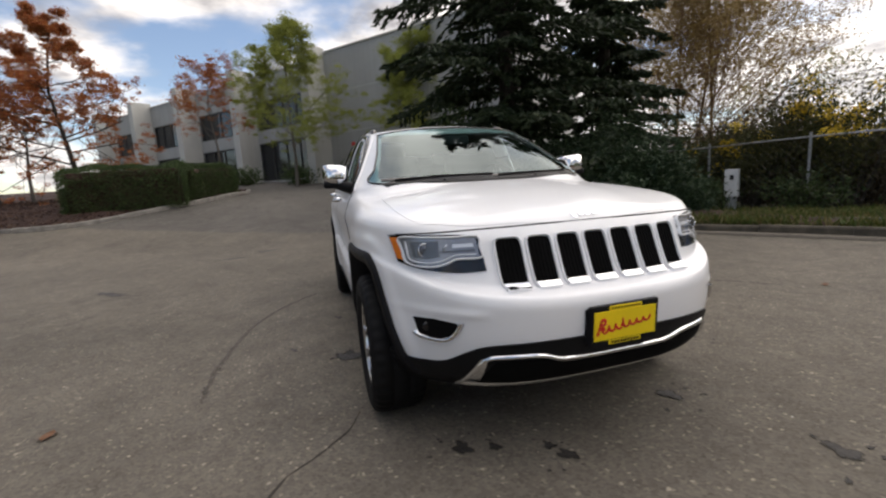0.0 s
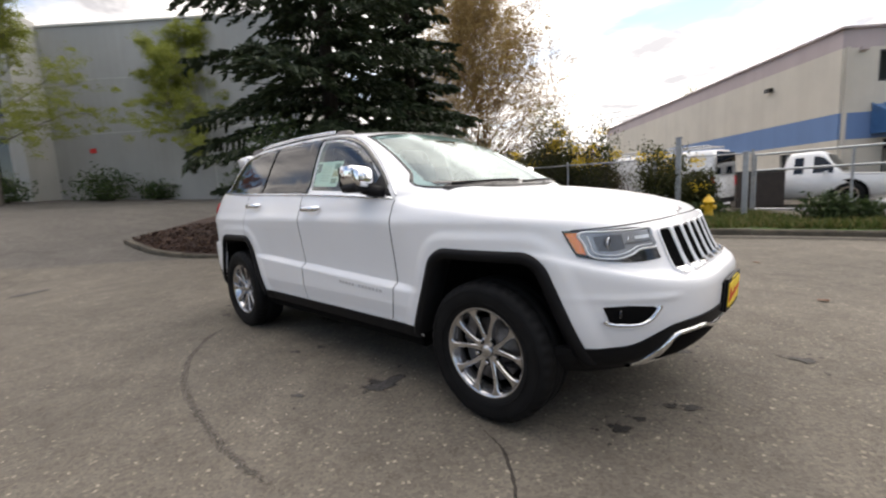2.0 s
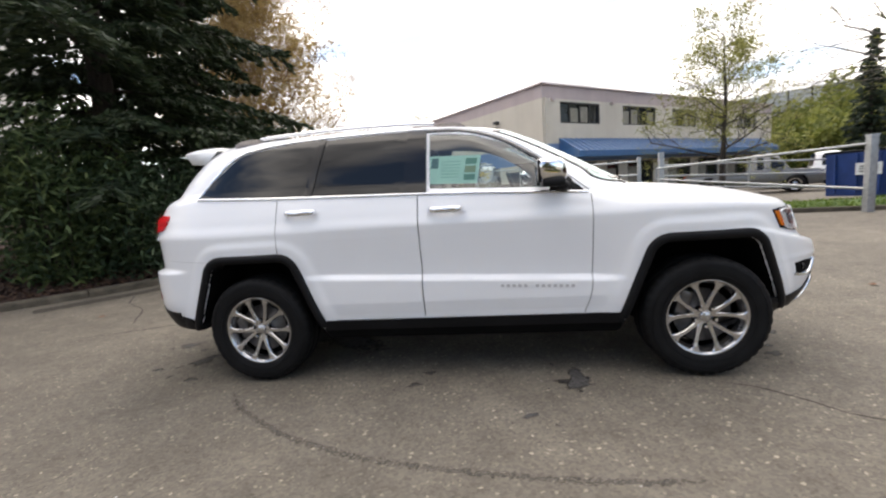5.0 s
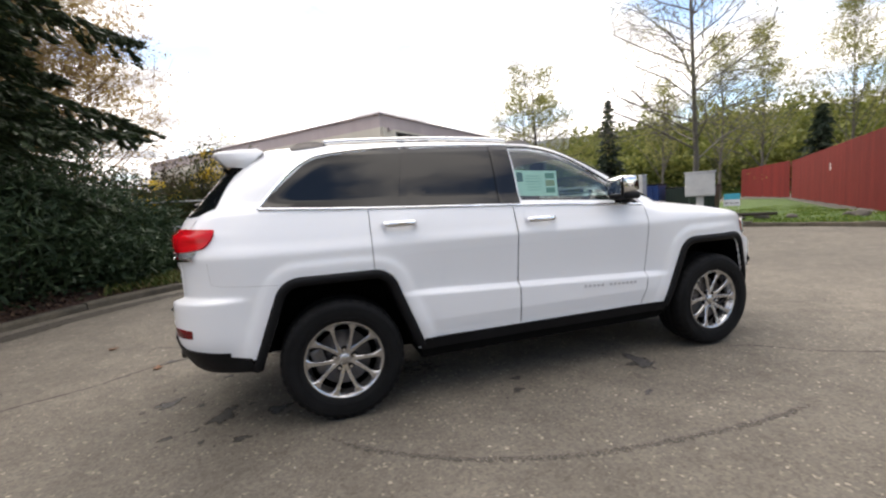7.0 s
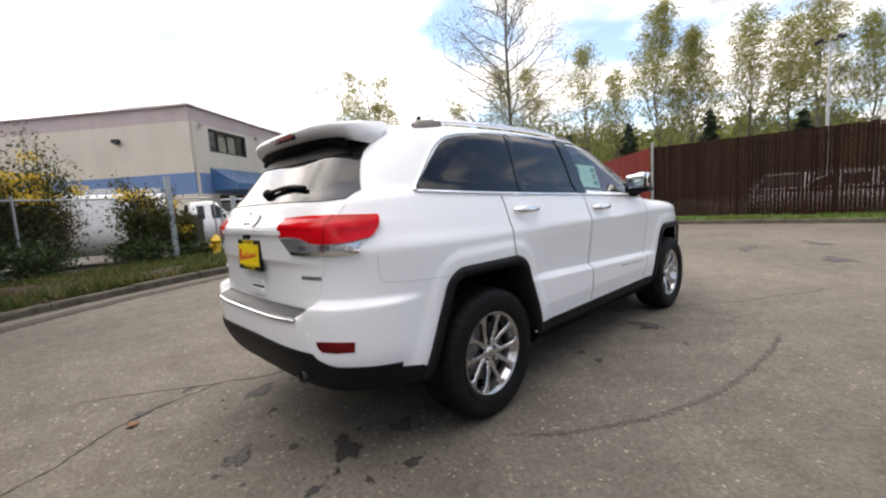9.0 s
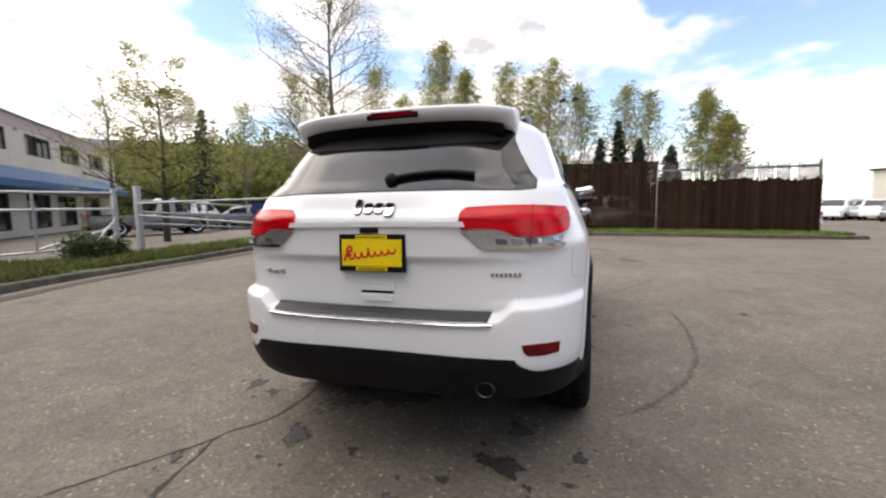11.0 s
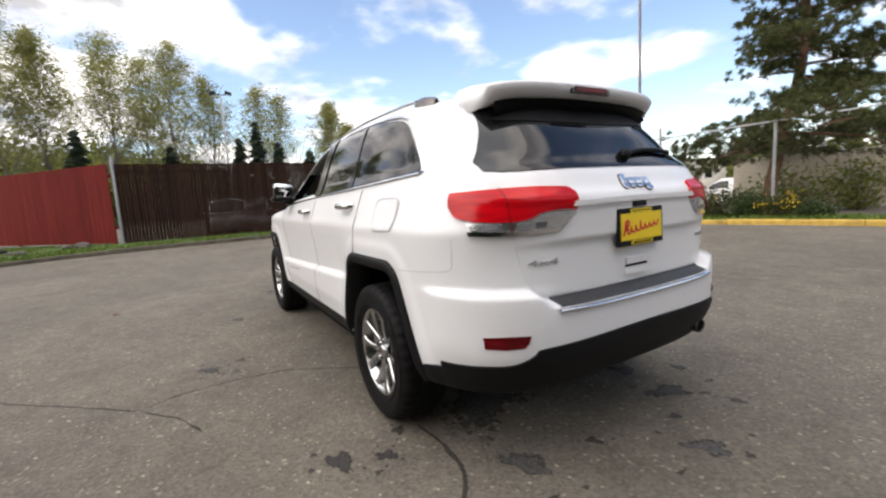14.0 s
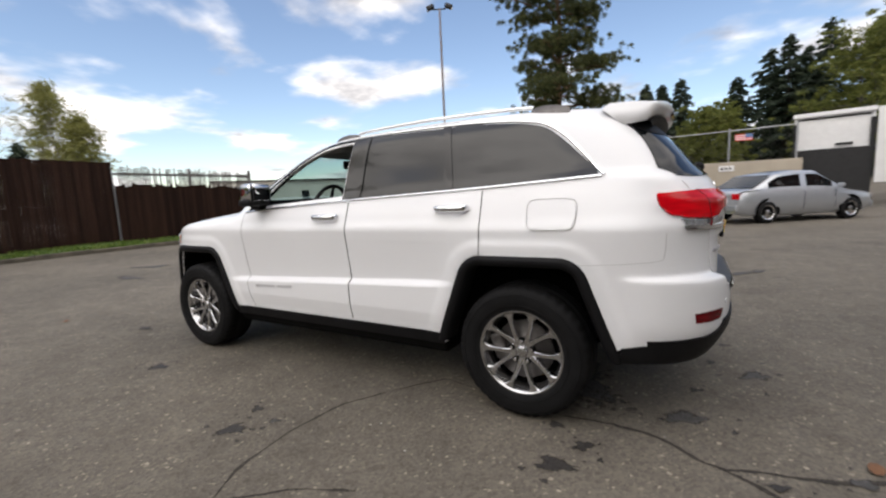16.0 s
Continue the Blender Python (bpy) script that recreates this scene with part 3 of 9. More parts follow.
kerb("kerb_2", E_KERB, M_KERBDARK, "dark stained kerb along the grass", seed=2, high=0.13)
kerb("kerb_6", S_KERB_DULL, M_KERBDARK, "dull low kerb end in the weeds", seed=7, high=0.09)
kerb("kerb_3", S_KERB_PAINTED, M_KERBYELLOW, "kerb with worn yellow paint", seed=3, high=0.14)
kerb("kerb_4", W_KERB, M_KERB, "pale concrete kerb of the mulch bed", seed=4, high=0.14)
gutter = soft_path([(p[0] + 0.35, p[1] - 0.45) for p in N_KERB[3:]], 0.3)
streak("leaf_litter", [(p[0], p[1]) for p in gutter], 0.22, film("gutter_dirt", (0.045, 0.038, 0.028), 0.95, 0.5, 9), "dirt and leaf litter in the gutter", taper=False)


# ---- the white sport utility vehicle: body shape ----
def table(*pairs):
    """A smooth curve through (x, y) pairs that does not overshoot."""
    xs, ys = np.array([p[0] for p in pairs], float), np.array([p[1] for p in pairs], float)
    h, d = np.diff(xs), np.diff(ys) / np.diff(xs)
    m = np.zeros(len(xs))
    for i in range(1, len(xs) - 1):
        if d[i - 1] * d[i] > 0:
            w1, w2 = 2 * h[i] + h[i - 1], h[i] + 2 * h[i - 1]
            m[i] = (w1 + w2) / (w1 / d[i - 1] + w2 / d[i])
    m[0], m[-1] = d[0], d[-1]
    gx = np.linspace(xs[0], xs[-1], 1200)
    k = np.clip(np.searchsorted(xs, gx) - 1, 0, len(h) - 1)
    t = (gx - xs[k]) / h[k]
    gy = (2 * t**3 - 3 * t**2 + 1) * ys[k] + (t**3 - 2 * t**2 + t) * h[k] * m[k] + (-2 * t**3 + 3 * t**2) * ys[k + 1] + (t**3 - t**2) * h[k] * m[k + 1]
    return lambda v: np.interp(v, gx, gy)


def smin(a, b, k):
    h = np.clip(0.5 + 0.5 * (b - a) / k, 0, 1)
    return b * (1 - h) + a * h - k * h * (1 - h)


def smax(a, b, k):
    return -smin(-a, -b, k)


def sstep(a, b, v):
    t = np.clip((v - a) / (b - a), 0, 1)
    return t * t * (3 - 2 * t)


AXLE, HUB_Z, TYRE_R = 1.4575, 0.37, 0.371
SIDE_LOW = table((0.25, 0.84), (0.34, 0.885), (0.42, 0.908), (0.5, 0.916), (0.7, 0.922), (0.9, 0.93), (1.03, 0.935), (1.12, 0.90), (1.2, 0.868), (1.3, 0.825), (1.4, 0.78))
SIDE_TOP = table((0.9, 0.90), (1.1, 0.895), (1.2, 0.868), (1.3, 0.825), (1.45, 0.768), (1.6, 0.70), (1.68, 0.65), (1.85, 0.53))
NOSE = table((0.25, 2.02), (0.34, 2.16), (0.40, 2.27), (0.5, 2.33), (0.6, 2.355), (0.70, 2.36), (0.742, 2.345), (0.775, 2.262), (0.80, 2.245), (0.88, 2.208), (0.97, 2.17), (1.02, 2.14), (1.08, 2.075), (1.3, 1.8))
TAIL = table((0.25, -2.15), (0.36, -2.33), (0.45, -2.40), (0.56, -2.44), (0.69, -2.445), (0.738, -2.44), (0.766, -2.375), (0.95, -2.375), (1.10, -2.395), (1.16, -2.40), (1.20, -2.365), (1.27, -2.325), (1.4, -2.2))
SHIELD = table((0.62, 1.0), (1.0, 1.36), (1.2, 1.165), (1.3, 1.00), (1.45, 0.735), (1.6, 0.46), (1.7, 0.27), (1.85, -0.02))
REARGLASS = table((0.9, -2.40), (1.1, -2.385), (1.25, -2.33), (1.4, -2.215), (1.5, -2.13), (1.6, -2.03), (1.7, -1.91), (1.85, -1.7))
HOOD = table((-2.5, 1.315), (-1.8, 1.315), (0.3, 1.25), (0.75, 1.235), (1.0, 1.215), (1.3, 1.195), (1.6, 1.162), (1.85, 1.118), (2.05, 1.062), (2.2, 0.992), (2.35, 0.88))
ROOF = table((-2.3, 1.622), (-2.0, 1.683), (-1.7, 1.716), (-1.3, 1.738), (-0.8, 1.745), (-0.3, 1.733), (0.1, 1.70), (0.4, 1.645), (0.8, 1.52), (1.2, 1.3))


def plan(x, y, w, front, rear, fm, rm, pf, qf, pr, qr):
    """How far a point lies outside the body's outline at its height."""
    af = np.clip((x - fm) / np.maximum(front - fm, 0.2), 0, None)
    ar = np.clip((rm - x) / np.maximum(rm - rear, 0.2), 0, None)
    b = y / w
    f1 = af**pf + b**qf - 1
    g1 = np.sqrt((pf * af ** (pf - 1) / np.maximum(front - fm, 0.2)) ** 2 + (qf * b ** (qf - 1) / w) ** 2)
    f2 = ar**pr + b**qr - 1
    g2 = np.sqrt((pr * ar ** (pr - 1) / np.maximum(rm - rear, 0.2)) ** 2 + (qr * b ** (qr - 1) / w) ** 2)
    return np.where(x > 0, f1 / np.maximum(g1, 1.0), f2 / np.maximum(g2, 1.0))


ARCH_CORE = [(-0.4979, 0.0), (0.4979, 0.0), (0.2104, 0.75), (-0.2104, 0.75)]


def arch(x, z):
    """Signed distance to the outer edge of the wheel arches: flat tops, straight leaning flanks, rounded corners."""
    u = np.minimum(np.abs(x - AXLE), np.abs(x + AXLE))
    return poly_sd_early(u, z + 0 * u, ARCH_CORE) - 0.15


def arch_line(cx, grow, low=0.385, n=14):
    """Points along the arch's edge, moved out by grow, from one foot to the other."""
    r = 0.15 + grow
    half = []
    for z in np.linspace(low, 0.75 + 0.358 * r, n)[:-1]:
        half.append(((0.465 + r - 0.358 * z) / 0.934, z))
    for a in np.linspace(radians(21), radians(90), 12):
        half.append((0.2104 + r * math.cos(a), 0.75 + r * math.sin(a)))
    back = [(-u, z) for u, z in half[::-1]]
    top = [(0.2104 * (1 - 2 * k / 6), 0.75 + r) for k in range(1, 6)]
    return np.array([(cx + u, z) for u, z in half + top + back])


def skin(x, y, z):
    """The outer shape of the body, negative inside."""
    y = np.abs(y)
    w = SIDE_LOW(z) - 0.035 * np.clip((-x - 1.0) / 1.3, 0, None) ** 2
    # ledge along the doors, facing up, and blisters round the arches
    along = sstep(-1.15, -0.80, x) * (1 - sstep(0.80, 1.05, x))
    line = 0.700 - 0.042 * x
    crease = 1.044 - 0.04 * x
    w = w - 0.030 * along * np.clip((crease - z) / (crease - line), 0, 1)
    w = w + 0.042 * along * np.clip((line - z) / 0.030, 0, 1)
    w = w - 0.012 * along * np.clip((0.54 - z) / 0.08, 0, 1)
    d = arch(x, z)
    w = w + 0.011 * (1 - sstep(0.045, 0.105, d)) * sstep(0.3, 0.45, z)
    # ledge round the rear corner and round the front bumper
    w = w + 0.024 * (1 - sstep(-2.14, -1.92, x)) * (1 - np.clip((z - 0.796) / 0.026, 0, 1)) * sstep(0.40, 0.6, z)
    front = NOSE(z - 0.085 * (y / 0.8) ** 4 * sstep(0.62, 0.70, z)) + 0.012 * np.exp(-(((z - 0.690) / 0.016) ** 2)) * sstep(0.50, 0.60, y)
    rear = TAIL(z - 0.052 * sstep(0.54, 0.62, y) * sstep(0.64, 0.74, z) * (1 - sstep(0.86, 0.96, z)))
    low = plan(x, y, w, front, rear, 1.38, -1.82, 2.0, 3.1, 2.3, 4.8)
    dome = 0.006 * (1 - sstep(0.30, 0.50, y + 0.05 * (2.2 - x)))
    top = HOOD(x) - 0.062 * (y / 0.8) ** 2 * sstep(0.2, 0.9, x) + dome * sstep(0.5, 0.95, x)
    low = smax(low, z - top, 0.05)
    low = smax(low, 0.27 + 0.095 * sstep(1.5, 1.95, -x) - z, 0.04)
    wt = SIDE_TOP(z) - 0.055 * np.clip((-x - 1.0) / 1.2, 0, None) ** 2
    cab = plan(x, y, wt, SHIELD(z), REARGLASS(z), SHIELD(z) - 0.5, REARGLASS(z) + 0.62, 2.0, 4.2, 2.3, 4.8)
    cab = smax(cab, z - (ROOF(x) - 0.045 * (y / 0.6) ** 2), 0.075)
    cab = np.maximum(cab, 1.0 - z)
    return smin(low, cab, 0.035)


def poly_sd(px, pz, pts):
    """Signed distance to a polygon in a plane, negative inside."""
    best, inside = None, None
    n = len(pts)
    for i in range(n):
        ax, az = pts[i]
        bx, bz = pts[(i + 1) % n]
        ex, ez = bx - ax, bz - az
        t = np.clip(((px - ax) * ex + (pz - az) * ez) / (ex * ex + ez * ez), 0, 1)
        dd = (px - ax - t * ex) ** 2 + (pz - az - t * ez) ** 2
        c = ((az > pz) != (bz > pz)) & (px < (bx - ax) * (pz - az) / (bz - az + 1e-12) + ax)
        best = dd if best is None else np.minimum(best, dd)
        inside = c if inside is None else inside ^ c
    return np.sqrt(best) * np.where(inside, -1, 1)


# outlines of the side glass, along the body and up
FRONT_GLASS = [(-0.20, 1.252), (0.70, 1.20), (0.60, 1.315), (0.46, 1.435), (0.30, 1.535), (0.12, 1.60), (-0.05, 1.625), (-0.20, 1.632)]
SHIELD_GLASS = [(-0.728, 1.250), (0.728, 1.250), (0.648, 1.43), (0.582, 1.604), (-0.582, 1.604), (-0.648, 1.43)]


REAR_GLASS = [(-1.82, 1.312), (-1.0, 1.280), (-0.40, 1.258), (-0.40, 1.645), (-0.95, 1.638), (-1.25, 1.620), (-1.45, 1.596), (-1.555, 1.558), (-1.65, 1.485), (-1.76, 1.386)]
TAIL_GLASS = [(-0.665, 1.295), (0.665, 1.295), (0.565, 1.50), (0.525, 1.59), (0.0, 1.63), (-0.525, 1.59), (-0.565, 1.50)]


def shell(x, y, z):
    """The body with wheel wells, cabin and the clear windows cut out."""
    s = skin(x, y, z)
    a = np.abs(y)
    well = np.maximum(arch(x, z) + 0.05, 0.52 - a)
    room = np.maximum(np.maximum(s + 0.055, x - np.minimum(SHIELD(z) - 0.06, 0.92)), np.maximum(np.where(x < -0.85, 1.0, 0.66) - z, -2.0 - x))
    side = np.maximum(poly_sd(x, z, FRONT_GLASS) + 0.012, 0.45 - a)
    screen = np.maximum(poly_sd(y, z, SHIELD_GLASS) + 0.012, 0.12 - x)
    rear = np.maximum(poly_sd(x, z, REAR_GLASS) + 0.006, 0.45 - a)
    back = np.maximum(poly_sd(y, z, TAIL_GLASS) + 0.006, x + 1.75)
    cut = np.minimum(np.minimum(np.minimum(well, room), np.minimum(side, screen)), np.minimum(rear, back))
    return np.maximum(s, -cut)


def slopes(f, p, e=0.002):
    g = np.empty_like(p)
    for i in range(3):
        q = p.copy()
        q[:, i] += e
        hi = f(q[:, 0], q[:, 1], q[:, 2])
        q[:, i] -= 2 * e
        g[:, i] = (hi - f(q[:, 0], q[:, 1], q[:, 2])) / (2 * e)
    return g


def net(f, lo, hi, h):
    """A mesh of the zero surface of f inside a box, symmetric in y."""
    nx, nz = int((hi[0] - lo[0]) / h) + 1, int((hi[2] - lo[2]) / h) + 1
    ny = int(hi[1] / h) + 1
    xs, ys, zs = lo[0] + h * np.arange(nx), h * np.arange(ny), lo[2] + h * np.arange(nz)
    half = f(xs[:, None, None], ys[None, :, None], zs[None, None, :])
    v = np.concatenate([half[:, :0:-1, :], half], axis=1)
    ys = np.concatenate([-ys[:0:-1], ys])
    neg = v < 0
    cnt = np.zeros(tuple(s - 1 for s in v.shape), np.int8)
    for i in (0, 1):
        for j in (0, 1):
            for k in (0, 1):
                cnt += neg[i : i + cnt.shape[0], j : j + cnt.shape[1], k : k + cnt.shape[2]]
    cells = np.argwhere((cnt > 0) & (cnt < 8))
    idx = -np.ones(cnt.shape, np.int64)
    idx[tuple(cells.T)] = np.arange(len(cells))
    acc, num = np.zeros((len(cells), 3)), np.zeros(len(cells))
    corners = [(i, j, k) for i in (0, 1) for j in (0, 1) for k in (0, 1)]
    for a in corners:
        for ax in range(3):
            if a[ax]:
                continue
            b = list(a)
            b[ax] = 1
            va, vb = v[tuple((cells + a).T)], v[tuple((cells + b).T)]
            hit = (va < 0) != (vb < 0)
            t = np.where(hit, va / np.where(va == vb, 1, va - vb), 0)
            pt = np.array(a, float)[None, :].repeat(len(cells), 0)
            pt[:, ax] += t
            acc += pt * hit[:, None]
            num += hit
    pos = cells + acc / num[:, None]
    p = np.stack([lo[0] + h * pos[:, 0], ys[0] + h * pos[:, 1], lo[2] + h * pos[:, 2]], 1)
    faces = []
    for ax in range(3):
        s0 = [slice(None)] * 3
        s1 = [slice(None)] * 3
        s0[ax], s1[ax] = slice(0, -1), slice(1, None)
        chg = neg[tuple(s0)] != neg[tuple(s1)]
        e = np.argwhere(chg)
        b, c = [(1, 2), (2, 0), (0, 1)][ax]
        ok = (e[:, b] > 0) & (e[:, c] > 0) & (e[:, b] < cnt.shape[b]) & (e[:, c] < cnt.shape[c])
        e = e[ok]
        q = []
        for db, dc in ((0, 0), (-1, 0), (-1, -1), (0, -1)):
            o = e.copy()
            o[:, b] += db
            o[:, c] += dc
            q.append(idx[tuple(o.T)])
        q = np.stack(q, 1)
        flip = ~neg[tuple(e.T)]
        q[flip] = q[flip][:, ::-1]
        faces.append(q)
    return p, np.concatenate(faces)


suv = thing("suv", "glossy white four-door sport utility vehicle parked on asphalt", "car", Matrix.Identity(4))

pts, quads = net(shell, (-2.52, 0, 0.22), (2.46, 1.04, 1.82), 0.0118)
for _ in range(3):
    g = slopes(shell, pts, 0.003)
    f0 = shell(pts[:, 0], pts[:, 1], pts[:, 2])
    step = f0[:, None] * g / np.maximum((g**2).sum(1), 0.25)[:, None]
    ln = np.linalg.norm(step, axis=1)
    pts -= step * np.minimum(1, 0.006 / np.maximum(ln, 1e-9))[:, None]
mid = pts[quads].mean(1)
outer = np.abs(skin(mid[:, 0], mid[:, 1], mid[:, 2])) < 0.012
fm = np.where(outer, 0, 1)
fm[(mid[:, 2] < 0.36) | ((mid[:, 0] < -1.9) & (mid[:, 2] < 0.455)) | ((mid[:, 0] > 1.9) & (mid[:, 2] < 0.41))] = 1
ceil = (~outer) & (mid[:, 2] > 1.45)
fm[ceil] = 2
body = new("body", mesh_of("body", pts, quads, [M_WHITE, M_LINER, M_HEADLINER], True, fm))
body.parent = suv
tagged(body, label="glossy white painted bodywork")

# ---- panels and trim that follow the body ----
SIDE_R = dict(o=(0, -1.4, 0), u=(1, 0, 0), v=(0, 0, 1), d=(0, 1, 0))
SIDE_L = dict(o=(0, 1.4, 0), u=(1, 0, 0), v=(0, 0, 1), d=(0, -1, 0))
NOSE_ON = dict(o=(3.0, 0, 0), u=(0, 1, 0), v=(0, 0, 1), d=(-1, 0, 0))
TAIL_ON = dict(o=(-3.0, 0, 0), u=(0, 1, 0), v=(0, 0, 1), d=(1, 0, 0))
FROM_TOP = dict(o=(0, 0, 2.2), u=(1, 0, 0), v=(0, 1, 0), d=(0, 0, -1))


def project(uv, fr):
    """Points on the skin, straight ahead from a plane outside it."""
    uv = np.asarray(uv, float)
    o, u, v, d = (np.array(fr[k], float) for k in "ouvd")
    p0 = o + uv[:, :1] * u + uv[:, 1:2] * v
    ts = np.linspace(0, 3.0, 180)
    q = p0[:, None, :] + ts[None, :, None] * d
    s = skin(q[..., 0], q[..., 1], q[..., 2])
    hit = s < 0
    k = np.where(hit.any(1), hit.argmax(1), 90)
    lo, hi = ts[np.maximum(k - 1, 0)], ts[k]
    for _ in range(16):
        m = (lo + hi) / 2
        q = p0 + m[:, None] * d
        ins = skin(q[:, 0], q[:, 1], q[:, 2]) < 0
        hi, lo = np.where(ins, m, hi), np.where(ins, lo, m)
    return p0 + hi[:, None] * d


def lift(p, off):
    g = slopes(skin, p, 0.004)
    g /= np.maximum(np.linalg.norm(g, axis=1), 1e-6)[:, None]
    return p + g * np.reshape(off, (-1, 1) if np.ndim(off) else (1, 1))


def smooth_line(pts_in, n, closed=False):
    """n points at even steps along a smooth line through the given ones."""
    p = np.array(pts_in, float)
    if len(p) == 2 and not closed:
        return p[0] + (p[1] - p[0]) * np.linspace(0, 1, n)[:, None]
    m = len(p)
    out = []
    for i in range(m if closed else m - 1):
        a, b = p[i], p[(i + 1) % m]
        pa = p[(i - 1) % m] if (i or closed) else 2 * a - b
        pb = p[(i + 2) % m] if (i + 2 < m or closed) else 2 * b - a
        t = np.linspace(0, 1, 16, endpoint=False)[:, None]
        out.append(0.5 * (2 * a + (b - pa) * t + (2 * pa - 5 * a + 4 * b - pb) * t**2 + (3 * a - pa - 3 * b + pb) * t**3))
    out.append(p[:1] if closed else p[-1:])
    q = np.concatenate(out)
    s = np.concatenate([[0], np.cumsum(np.linalg.norm(np.diff(q, axis=0), axis=1))])
    want = np.linspace(0, s[-1], n, endpoint=not closed)
    return np.stack([np.interp(want, s, q[:, i]) for i in range(q.shape[1])], 1)


def grid_faces(a, b, flip=False):
    f = [(i * b + j, i * b + j + 1, (i + 1) * b + j + 1, (i + 1) * b + j) for i in range(a - 1) for j in range(b - 1)]
    return [q[::-1] for q in f] if flip else f


def outward(verts, faces, fr):
    """Whether the faces look against the projection's way."""
    v = np.asarray(verts)
    k = len(faces) // 2
    a, b, c = (v[i] for i in faces[k][:3])
    return np.dot(np.cross(b - a, c - a), np.array(fr["d"], float)) < 0


def patch(name, mat, parent, fr, bottom, top, left=None, right=None, off=0.004, nu=24, nv=10, rim=0.012, label="", side=1):
    """A panel between four lines in the plane of fr, laid on the skin, with edges turned in."""
    bo, to = smooth_line(bottom, nu), smooth_line(top, nu)
    le = smooth_line(left if left else [bo[0], to[0]], nv)
    ri = smooth_line(right if right else [bo[-1], to[-1]], nv)
    s, t = np.linspace(0, 1, nu)[None, :, None], np.linspace(0, 1, nv)[:, None, None]
    uv = (1 - t) * bo[None] + t * to[None] + (1 - s) * le[:, None] + s * ri[:, None]
    uv -= (1 - s) * (1 - t) * bo[0] + s * (1 - t) * bo[-1] + (1 - s) * t * to[0] + s * t * to[-1]
    uv = uv.reshape(-1, 2) * np.array([side, 1])
    base = project(uv, fr)
    g = slopes(skin, base, 0.004)
    g /= np.maximum(np.linalg.norm(g, axis=1), 1e-6)[:, None]
    verts = base + g * off
    faces = grid_faces(nv, nu)
    if not outward(verts, faces, fr):
        faces = [q[::-1] for q in faces]
        turned = True
    else:
        turned = False
    loop = [j for j in range(nu)] + [i * nu + nu - 1 for i in range(1, nv)] + [(nv - 1) * nu + j for j in range(nu - 2, -1, -1)] + [i * nu for i in range(nv - 2, 0, -1)]
    low = base[loop] + g[loop] * (off - rim)
    n0 = len(verts)
    verts = np.concatenate([verts, verts[loop], low])
    m = len(loop)
    for i in range(m):
        j = (i + 1) % m
        q = (n0 + j, n0 + i, n0 + m + i, n0 + m + j)
        faces.append(q[::-1] if turned else q)
    return part_of(name, verts, faces, mat, parent, label)


def ribbon(name, mat, parent, fr, line, width, off=0.004, high=0.006, n=60, closed=False, label="", side=1):
    """A raised strip along a line on the skin."""
    c = smooth_line(line, n, closed) if len(line) > 2 or closed else smooth_line(line, n)
    if closed:
        tn = np.roll(c, -1, 0) - np.roll(c, 1, 0)
    else:
        tn = np.gradient(c, axis=0)
    tn /= np.maximum(np.linalg.norm(tn, axis=1), 1e-9)[:, None]
    nr = np.stack([-tn[:, 1], tn[:, 0]], 1)
    rows = []
    for f, o in ((-0.5, off - 0.01), (-0.5, off), (-0.25, off + high), (0.25, off + high), (0.5, off), (0.5, off - 0.01)):
        rows.append(lift(project((c + nr * (width * f)) * np.array([side, 1]), fr), o))
    k = len(rows)
    verts = np.stack(rows, 1).reshape(-1, 3)
    m = len(c)
    faces = []
    for i in range(m if closed else m - 1):
        for j in range(k - 1):
            a, b = i, (i + 1) % m
            faces.append((a * k + j, a * k + j + 1, b * k + j + 1, b * k + j))
    mid_face = [q for q in faces[2::5]]
    if not outward(verts, mid_face, fr):
        faces = [q[::-1] for q in faces]
    return part_of(name, verts, faces, mat, parent, label)


def rounded(cx, cz, w, h, r=0.3, n=24, lean=0.0):
    """A closed line round a soft rectangle."""
    out = []
    for i in range(n):
        a = 2 * math.pi * (i + 0.5) / n
        c, s = math.cos(a), math.sin(a)
        e = 2 / (2 + 6 * (1 - r))
        x = math.copysign(abs(c) ** e, c) * w / 2
        z = math.copysign(abs(s) ** e, s) * h / 2
        out.append((cx + x + lean * z, cz + z))
    return out


